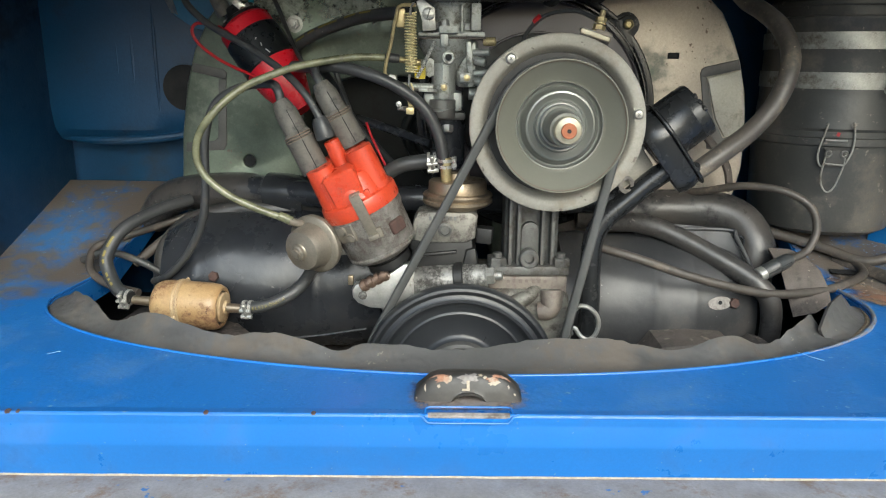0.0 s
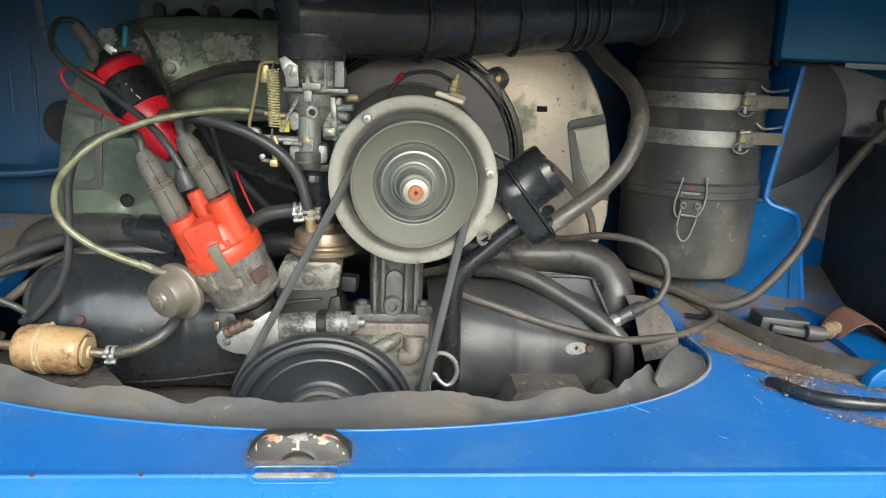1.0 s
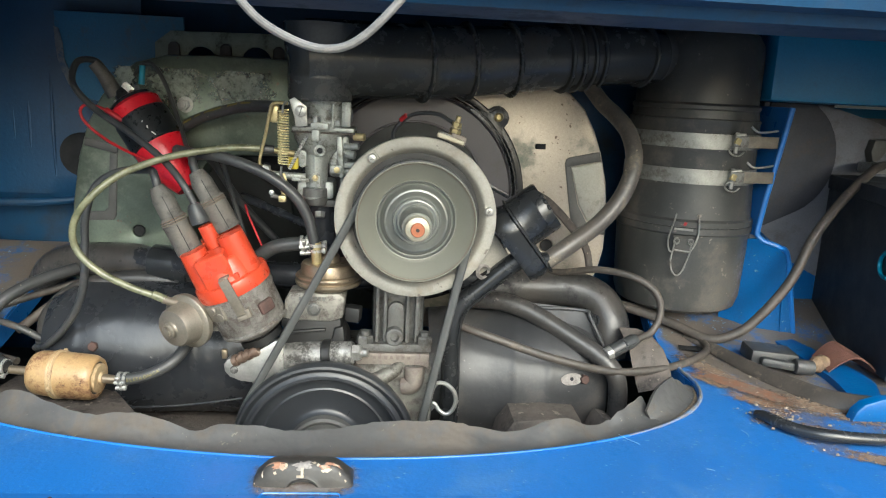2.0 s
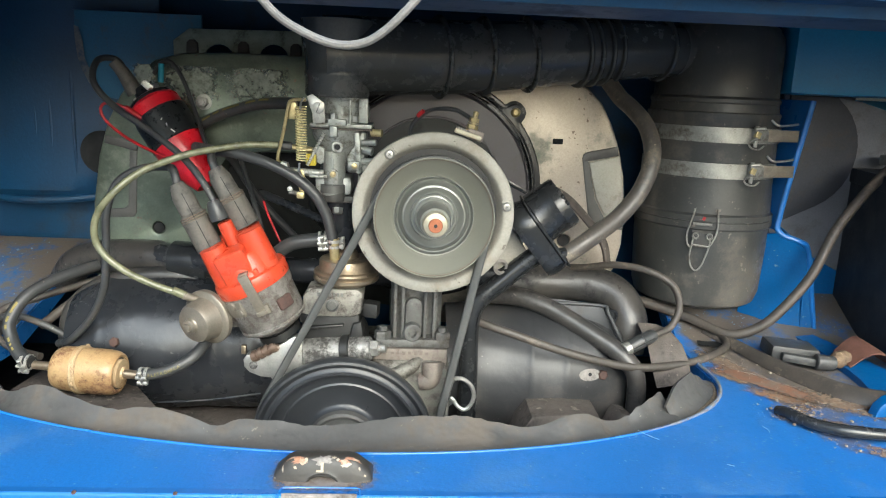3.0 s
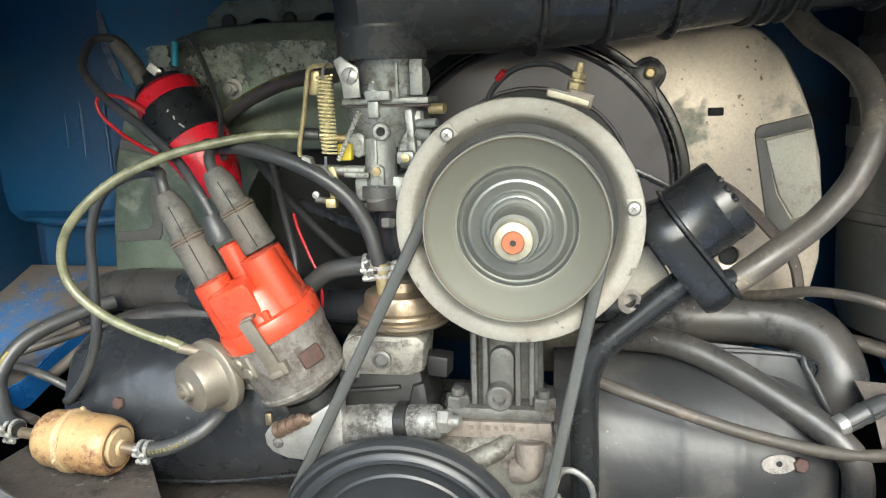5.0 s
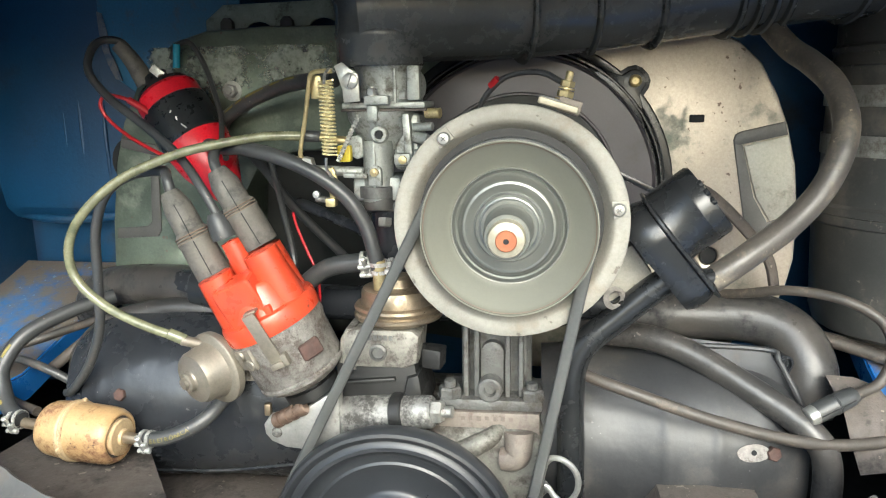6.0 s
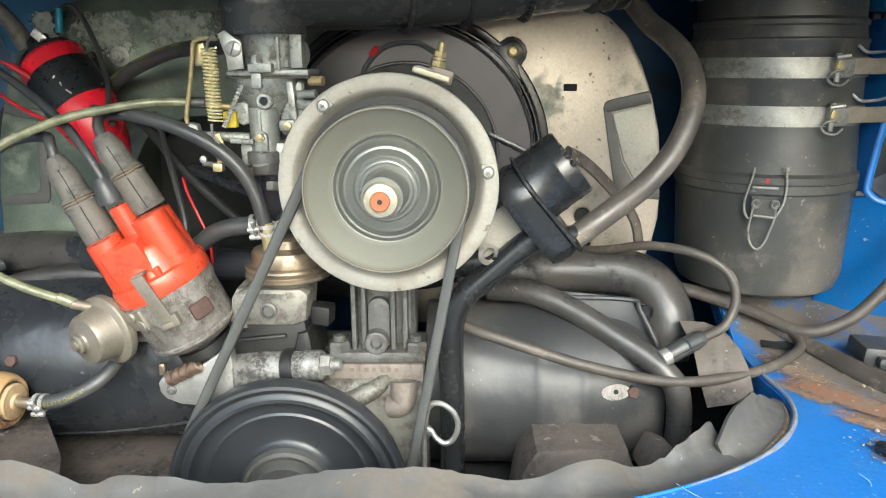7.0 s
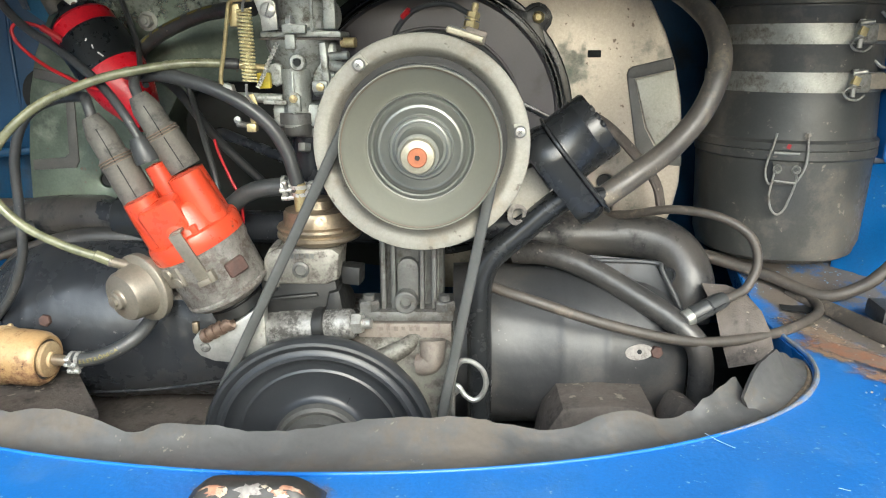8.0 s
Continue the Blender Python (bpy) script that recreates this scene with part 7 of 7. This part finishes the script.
hose("cable", [(0.150, 0.735, 0.716), (0.168, 0.722, 0.711), (0.201, 0.711, 0.703), (0.274, 0.709, 0.680), (0.350, 0.718, 0.663), (0.423, 0.740, 0.6625), (0.471, 0.770, 0.667), (0.490, 0.800, 0.668), (0.484, 0.830, 0.674), (0.459, 0.860, 0.684), (0.412, 0.880, 0.696), (0.37, 0.89, 0.70)], 0.0048, M_DUSTRUBBER, "long dusty cable lying across the cylinder tin", "cable", "cables")

# dipstick ring
dip = thing("dipstick", (0.135, 0.69, 0.58), "bright bent wire dipstick handle", "dipstick")
part("handle", sweep([(0.1335, 0.684, 0.6545), (0.1385, 0.682, 0.6600), (0.147, 0.680, 0.6595), (0.1555, 0.680, 0.6515), (0.1585, 0.680, 0.6400), (0.1545, 0.680, 0.6285), (0.1475, 0.680, 0.6245), (0.1405, 0.681, 0.6285), (0.1360, 0.682, 0.6350), (0.133, 0.683, 0.6365)], 0.0024, 10, 6), M_STEEL, dip)
part("rod", sweep([(0.1335, 0.684, 0.6545), (0.130, 0.688, 0.63), (0.130, 0.69, 0.57)], 0.0022, 8, 5), M_STEEL, dip)

# grimy ducts low in the bay
db = thing("heat_exchanger_cover", (0.255, 0.69, 0.55), "brown grimy sheet metal heater box below the tin", "heater box", "heater boxes")
b = slab([(0.224, 0.619), (0.262, 0.622), (0.300, 0.619), (0.307, 0.600), (0.312, 0.55), (0.205, 0.55), (0.212, 0.60)], 0.676, 0.06, 0.004)
part("box", b, M_BROWN, db)
part("knuckle", box((0.324, 0.69, 0.610), (0.022, 0.03, 0.03), (0, 25, 10), 0.008), M_BROWN, db)
db = thing("heat_exchanger_cover", (-0.26, 0.66, 0.58), "brown grimy flat plate under the fuel filter", "heater box", "heater boxes")
b = sheet([[(-0.365, 0.62, 0.6190), (-0.360, 0.70, 0.6195), (-0.350, 0.78, 0.6210)], [(-0.290, 0.615, 0.6165), (-0.290, 0.70, 0.6185), (-0.285, 0.772, 0.6190)], [(-0.200, 0.612, 0.6120), (-0.215, 0.70, 0.6165), (-0.246, 0.762, 0.6170)], [(-0.150, 0.615, 0.6060), (-0.175, 0.675, 0.6130), (-0.240, 0.764, 0.6140)]], 0.003)
part("plate", b, M_BROWN, db)
fl = thing("tin_flap", (0.39, 0.73, 0.65), "brown grimy sheet flap by the opening's edge", "flap")
b = sheet([[(0.364, 0.772, 0.700), (0.371, 0.748, 0.680), (0.374, 0.732, 0.655), (0.380, 0.727, 0.634)], [(0.385, 0.768, 0.700), (0.394, 0.742, 0.684), (0.398, 0.727, 0.660), (0.400, 0.719, 0.642)], [(0.402, 0.765, 0.694), (0.412, 0.746, 0.682), (0.417, 0.735, 0.667), (0.419, 0.726, 0.651)]], 0.003)
part("sheet", b, M_BROWN, fl)
part("green_scrap", box((0.4085, 0.690, 0.650), (0.012, 0.002, 0.007), (0, 20, 0), 0), mk("pale_green_scrap", (0.35, 0.42, 0.22), rough=0.8), fl, "pale green scrap of paper")
# Unseen sheets and tray, added to stop bright ground showing through gaps.
for nm, c, sz in (("light_stop_left", (-0.57, 0.78, 0.60), (0.02, 0.72, 0.13)), ("light_stop_right", (0.985, 0.78, 0.60), (0.02, 0.72, 0.13)), ("light_stop_back", (0.2, 1.11, 0.60), (1.56, 0.02, 0.13)), ("light_stop_front", (0.2, 0.470, 0.582), (1.56, 0.012, 0.07))):
    solid(nm, box(c, sz, None, 0.002), M_DARK, c, "near-black sheet added to close the bay below the deck", "wall", kind="structure")
solid("undertray", box((0.2, 0.78, 0.545), (1.56, 0.70, 0.01), None, 0.002), M_DARK, (0.02, 0.80, 0.54), "near-black tray added to close the bay below the engine", "tray", kind="structure")

# ---- air cleaner ----
QX, QY = 0.4850, 0.912
ac = thing("air_cleaner", (QX, QY, 0.700), "dusty black air cleaner canister with spring clips", "air cleaner")
part("lower_bowl", lathe([(0, 0), (0.070, 0.0), (0.080, 0.006), (0.0845, 0.020), (0.0885, 0.108), (0.0905, 0.110), (0.0905, 0.118), (0.087, 0.121)], (QX, QY, 0.698), (0, 0, 1), 64), M_CANISTER, ac)
part("upper_body", lathe([(0.0870, 0.118), (0.0905, 0.1195), (0.0905, 0.126), (0.0870, 0.129), (0.0845, 0.165), (0.0835, 0.250), (0.0845, 0.2515), (0.0845, 0.2545), (0.0820, 0.256), (0.0805, 0.268)], (QX, QY, 0.698), (0, 0, 1), 64), M_CANISTER, ac)
part("lid", lathe([(0.0805, 0.266), (0.0822, 0.268), (0.0825, 0.272), (0.0790, 0.275), (0.0785, 0.335), (0.0765, 0.350), (0.0700, 0.361), (0.0560, 0.3665), (0, 0.3685)], (QX, QY, 0.698), (0, 0, 1), 64), M_CANISTER, ac)
part("elbow", sweep([(0.452, 0.900, 1.030), (0.430, 0.890, 1.029), (0.405, 0.878, 1.027)], lambda f: 0.036 - 0.004 * f, 28, 5), M_CANISTER, ac)
for z0, z1 in ((0.9165, 0.936), (0.872, 0.891)):
    st = thing("clamp_strap", (QX, QY - 0.085, z0), "worn steel strap with toggle buckle round the canister", "strap", "canister straps")
    zc = (z0 + z1) / 2
    part("band", lathe([(0.0848, -0.0095), (0.0860, -0.0095), (0.0862, 0.0095), (0.0848, 0.0095)], (QX, QY, zc), (0, 0, 1), 60, None), M_STRAP, st)
    part("tongue", box((0.545, 0.8395, zc + 0.001), (0.052, 0.003, 0.015), (0, 0, 12), 0.001), M_VAC, st)
    bk = part("buckle", box((0.513, 0.8275, zc), (0.022, 0.006, 0.017), (0, 0, 18), 0.0015), M_STRAP, st, "toggle buckle")
    part("pin", rod((0.506, 0.8235, zc + 0.013), (0.506, 0.8235, zc - 0.013), 0.0025, seg=10), M_STEEL, bk)
    part("wire_loop", sweep([(0.512, 0.8225, zc - 0.004), (0.502, 0.8215, zc - 0.004), (0.497, 0.8215, zc - 0.009), (0.501, 0.821, zc - 0.0145), (0.510, 0.821, zc - 0.0155), (0.517, 0.823, zc - 0.011)], 0.0012, 8, 5), M_STRAP, bk)
    part("toggle", rod((0.502, 0.822, zc + 0.009), (0.516, 0.8225, zc + 0.0105), 0.0026, seg=10), M_STRAP, bk)
    part("hook", box((0.507, 0.8225, zc + 0.002), (0.008, 0.004, 0.008), (0, 20, 15), 0.001), M_BRASSY, bk)
    part("hook_wire", sweep([(0.532, 0.842, zc + 0.020), (0.540, 0.841, zc + 0.014), (0.556, 0.846, zc + 0.014), (0.572, 0.852, zc + 0.016)], 0.0016, 8, 5), M_STEEL, st)
def on_bowl(x, z, proud=0.0025):
    """A point on the canister's front, standing proud of its side."""
    return (x, QY - (0.0900 ** 2 - (x - QX) ** 2) ** 0.5 - proud, z)


clip = part("spring_clip", sweep([on_bowl(x, z) for x, z in ((0.443, 0.834), (0.4415, 0.824), (0.4385, 0.810), (0.4370, 0.799), (0.4380, 0.790), (0.4410, 0.784), (0.4450, 0.787))], 0.0012, 8, 5), M_STRAP, ac, "bent wire spring clip")
part("clip_wire", sweep([on_bowl(x, z) for x, z in ((0.4680, 0.835), (0.4700, 0.824), (0.4705, 0.810), (0.4690, 0.800), (0.4650, 0.790), (0.4620, 0.786))], 0.0013, 8, 5), M_STRAP, clip)
part("clip_loop", sweep([on_bowl(x, z, 0.0045) for x, z in ((0.4440, 0.7985), (0.4425, 0.786), (0.4415, 0.772), (0.4440, 0.7600), (0.4495, 0.7545), (0.4550, 0.7600), (0.4590, 0.7730), (0.4620, 0.786), (0.4625, 0.7985))], 0.0011, 8, 5), M_STRAP, clip)
b = sheet([[on_bowl(x, z, p) for x in (0.4425, 0.4480, 0.4530, 0.4580, 0.4640)] for z, p in ((0.806, 0.001), (0.803, 0.0035), (0.790, 0.0035), (0.784, 0.0015))], 0.0012)
part("clip_body", b, M_STEP, clip)
for x in (0.4455, 0.4610):
    part("clip_eye", lathe([(0.0035, -0.0015), (0.0048, 0), (0.0035, 0.0015), (0.0022, 0), (0.0035, -0.0015)], on_bowl(x, 0.7995, 0.0055), (0, -1, 0), 16), M_STRAP, clip)
part("cross_bar", rod(on_bowl(0.4425, 0.8145, 0.002), on_bowl(0.4640, 0.8145, 0.002), 0.0017, seg=8), M_STRAP, clip)
part("lower_bar", rod(on_bowl(0.4440, 0.7875, 0.005), on_bowl(0.4620, 0.7865, 0.005), 0.0012, seg=8), M_STRAP, clip)
part("red_mark", box(on_bowl(0.4545, 0.8215, 0.0006), (0.0035, 0.001, 0.0045), (0, 20, -20), 0), M_REDWIRE, ac, "small red paint mark")

# ---- corrugated air duct ----
D0 = [(0.410, 0.880, 1.0275), (0.370, 0.866, 1.026), (0.320, 0.850, 1.022), (0.250, 0.832, 1.015), (0.180, 0.815, 1.008), (0.110, 0.795, 1.003), (0.050, 0.772, 1.001), (0.006, 0.756, 1.000), (-0.015, 0.752, 0.999)]
duct = thing("air_duct", (0.0, 0.75, 0.96), "ribbed black rubber air duct from canister to carburettor", "air duct")
part("tube", sweep(D0, lambda f: 0.0335 + 0.008 * min(1, f * 1.6), 32, 10), M_DUCT, duct)
line = smooth_path(D0, 20)
for k, f in enumerate((0.07, 0.255, 0.275, 0.30, 0.325, 0.44, 0.535, 0.63)):
    i = int(f * (len(line) - 1))
    p, d = line[i], (line[i + 1] - line[i - 1]).normalized()
    rr = 0.0335 + 0.008 * min(1, f * 1.6)
    w = 0.0030
    part("rib", lathe([(rr - 0.001, -w), (rr + 0.004, -w * 0.7), (rr + 0.0052, 0), (rr + 0.004, w * 0.7), (rr - 0.001, w)], p, d, 40), M_DUCT, duct)
part("sleeve", lathe([(0.028, -0.002), (0.0335, -0.0015), (0.0348, 0.001), (0.0348, 0.018), (0.0356, 0.020), (0.0356, 0.024), (0.0348, 0.026), (0.0350, 0.040), (0.0385, 0.055), (0.040, 0.078), (0.0, 0.082)], (KX, KY, 0.957), (0, 0, 1), 48), M_DUCT, duct)
part("raised_bar", sweep([(0.345, 0.826, 1.036), (0.375, 0.838, 1.038)], 0.004, 8, 3), M_DUCT, duct)

# ---- right shelf ----
bat = thing("battery", (0.80, 0.93, 0.67), "black plastic battery case on the side shelf", "battery")
PLAN = [(0.690, 0.868), (0.655, 0.690), (0.930, 0.690), (0.930, 0.985), (0.712, 0.985)]
UPRIGHT = Matrix(((1, 0, 0, 0), (0, 0, 1, 0), (0, 1, 0, 0), (0, 0, 0, 1)))
part("case", slab(PLAN, 0, 0.196, 0.003, None, (), Matrix.Translation((0, 0, 0.668)) @ UPRIGHT), M_BATTERY, bat)
part("lid", slab([(0.81 + (x - 0.81) * 1.02, 0.84 + (y - 0.84) * 1.02) for x, y in PLAN], 0, 0.020, 0.002, None, (), Matrix.Translation((0, 0, 0.863)) @ UPRIGHT), M_BATTERY, bat)
part("pull_tag", sweep([(0.660, 0.722, 0.812), (0.661, 0.734, 0.812), (0.6625, 0.743, 0.803), (0.6625, 0.743, 0.792), (0.661, 0.735, 0.784), (0.6595, 0.722, 0.783)], 0.0040, 12, 6, None, 0.6), M_BLUEPLUG, bat, "pale blue looped tag")
part("terminal_clamp", box((0.735, 0.89, 0.898), (0.03, 0.03, 0.014), None, 0.003), M_STEEL, bat)
hose("battery_cable", [(0.745, 0.885, 0.902), (0.715, 0.860, 0.898), (0.680, 0.835, 0.880), (0.652, 0.822, 0.857), (0.616, 0.810, 0.812), (0.590, 0.802, 0.757), (0.556, 0.798, 0.713), (0.530, 0.80, 0.688), (0.497, 0.81, 0.675), (0.460, 0.845, 0.684), (0.420, 0.87, 0.692), (0.38, 0.89, 0.70)], 0.0062, M_DUSTRUBBER, "dusty black battery cable draped over the deck", "cable", "cables")
b = sweep([(0.475, 0.835, 0.672), (0.498, 0.795, 0.667), (0.515, 0.735, 0.666), (0.540, 0.675, 0.666), (0.562, 0.640, 0.667), (0.60, 0.622, 0.668), (0.66, 0.617, 0.668)], lambda f: 0.006 + 0.006 * min(1, f * 1.6), 14, 8, None, 0.35)
solid("cable_loom", b, M_DUSTRUBBER, (0.54, 0.70, 0.664), "dusty flat black cable loom lying on the deck", "cable", "cables")
hose("drain_hose", [(0.462, 0.606, 0.663), (0.464, 0.596, 0.6665), (0.469, 0.580, 0.668), (0.480, 0.564, 0.6682), (0.505, 0.549, 0.6695), (0.56, 0.543, 0.669), (0.66, 0.548, 0.670)], 0.0060, M_GLOSSRUBBER, "glossy black hose lying across the deck")
sp = thing("strap_end", (0.55, 0.745, 0.662), "brown webbing strap with a black clip on the deck", "strap")
b = box((0.552, 0.760, 0.674), (0.058, 0.040, 0.018), (0, 4, -6), 0.005)
part("clip", b, M_BLACKRUBBER, sp, "black rubber clip")
b = box((0.553, 0.735, 0.671), (0.046, 0.012, 0.011), (0, 6, -10), 0.005)
rod((0.568, 0.729, 0.671), (0.590, 0.726, 0.670), 0.0095, 0.0085, 16, b)
part("clip_mouth", b, M_BLACKRUBBER, sp)
b = lathe([(0, -0.012), (0.007, -0.010), (0.0105, -0.003), (0.009, 0.002), (0.0110, 0.006), (0.008, 0.012), (0, 0.014)], (0.600, 0.733, 0.6725), (1, 0.25, 0.1), 14)
part("knot", b, M_FRAY, sp, "frayed tan knot")
rows = []
for k in range(15):
    f = k / 14
    x = 0.604 + 0.056 * f
    z = 0.672 + 0.024 * math.sin(f * math.pi * 0.9) - 0.010 * f
    rows.append([(x + 0.006 * f, 0.718 - 0.004 * f, z - 0.003), (x, 0.735, z + 0.001), (x - 0.004 * f, 0.755 + 0.006 * f, z + 0.003)])
part("webbing", sheet(rows, 0.002), M_WEB, sp, "brown woven webbing")
solid("deck_slot", slab([(0.455, 0.80), (0.462, 0.825), (0.480, 0.822), (0.492, 0.80), (0.486, 0.790)], 0, 0.0006, 0, None, (), Matrix.Translation((0, 0, 0.6632)) @ Matrix(((1, 0, 0, 0), (0, 0, 1, 0), (0, 1, 0, 0), (0, 0, 0, 1)))), M_DARK, (0.47, 0.81, 0.663), "punched hole in the deck drawn as a near-black patch", "hole", kind="structure")

# hanging wire above
solid("hanging_wire", sweep([(-0.034, 0.432, 1.048), (-0.030, 0.390, 1.046), (-0.021, 0.362, 1.034), (-0.010, 0.356, 1.020), (0.006, 0.356, 1.004), (0.030, 0.356, 0.993), (0.048, 0.356, 0.9925), (0.062, 0.356, 1.000), (0.077, 0.356, 1.015), (0.092, 0.362, 1.034), (0.100, 0.390, 1.046), (0.104, 0.432, 1.048)], 0.0024, 10, 6), M_WIREGREY, (0.04, 0.356, 0.99), "grey cable loop hanging over the opening", "cable")


def hose_bars(parent, path, r, lengths, tilt_up=0.3):
    """Short worn bars of yellow print along a hose."""
    line = smooth_path(path, 16)
    i = 4
    for n in lengths:
        if i + n >= len(line) - 1:
            break
        if n > 0:
            rows = []
            for p, q in zip(line[i:i + n + 1], line[i + 1:i + n + 2]):
                tan = (q - p).normalized()
                out = (Vector((0.0, -0.8, tilt_up)) - tan * Vector((0.0, -0.8, tilt_up)).dot(tan)).normalized()
                up = out.cross(tan)
                rows.append([p + out * (r + 0.0002) + up * 0.0013, p + out * (r + 0.0003) - up * 0.0013])
            part("print_bar", loft(rows), M_YELLOWINK, parent)
        i += abs(n)


for ob in list(scene.objects):
    if ob.name.startswith("fuel_hose") and ob.get("label", "").startswith("braided"):
        hose_bars(ob, [(-0.170, 0.838, 0.914), (-0.140, 0.820, 0.929), (-0.096, 0.790, 0.942), (-0.061, 0.760, 0.946)], 0.0065, (6, -2, 4, -2, 8, -3, 5, -2, 6), 0.5)
    if ob.name.startswith("fuel_hose") and ob.get("label", "").startswith("black fuel hose curling"):
        hose_bars(ob, [(-0.350, 0.730, 0.6580), (-0.362, 0.740, 0.672), (-0.368, 0.750, 0.691), (-0.356, 0.770, 0.716), (-0.329, 0.800, 0.731)], 0.0072, (3, -2, 2, -2, 4, -8, 3, -2, 4, -2, 6), 0.2)

solid("pipe_sleeve", sweep([(-0.206, 0.8335, 0.748), (-0.185, 0.829, 0.7475), (-0.160, 0.8255, 0.7440)], 0.0232, 22, 6), M_GLOSSRUBBER, (-0.18, 0.83, 0.725), "scuffed black rubber sleeve on the heater pipe", "sleeve")
bar = solid("control_lever", sweep([(0.262, 0.815, 0.850), (0.282, 0.828, 0.838), (0.306, 0.832, 0.815), (0.330, 0.832, 0.785), (0.338, 0.832, 0.755)], 0.0085, 12, 6, None, 0.5), M_BROWN, (0.30, 0.83, 0.75), "brown grimy flat lever behind the breather hose", "lever")
pc = thing("plug_cover", (0.335, 0.79, 0.70), "small black plug cover with a bright rim", "cover")
part("body", rod((0.324, 0.802, 0.706), (0.334, 0.784, 0.702), 0.0095, seg=24), M_GLOSSRUBBER, pc)
part("rim", lathe([(0.0078, -0.001), (0.0100, -0.001), (0.0100, 0.0015), (0.0078, 0.0015)], (0.334, 0.784, 0.702), (0.4, -0.9, -0.15), 24), M_BLACKTIN, pc)
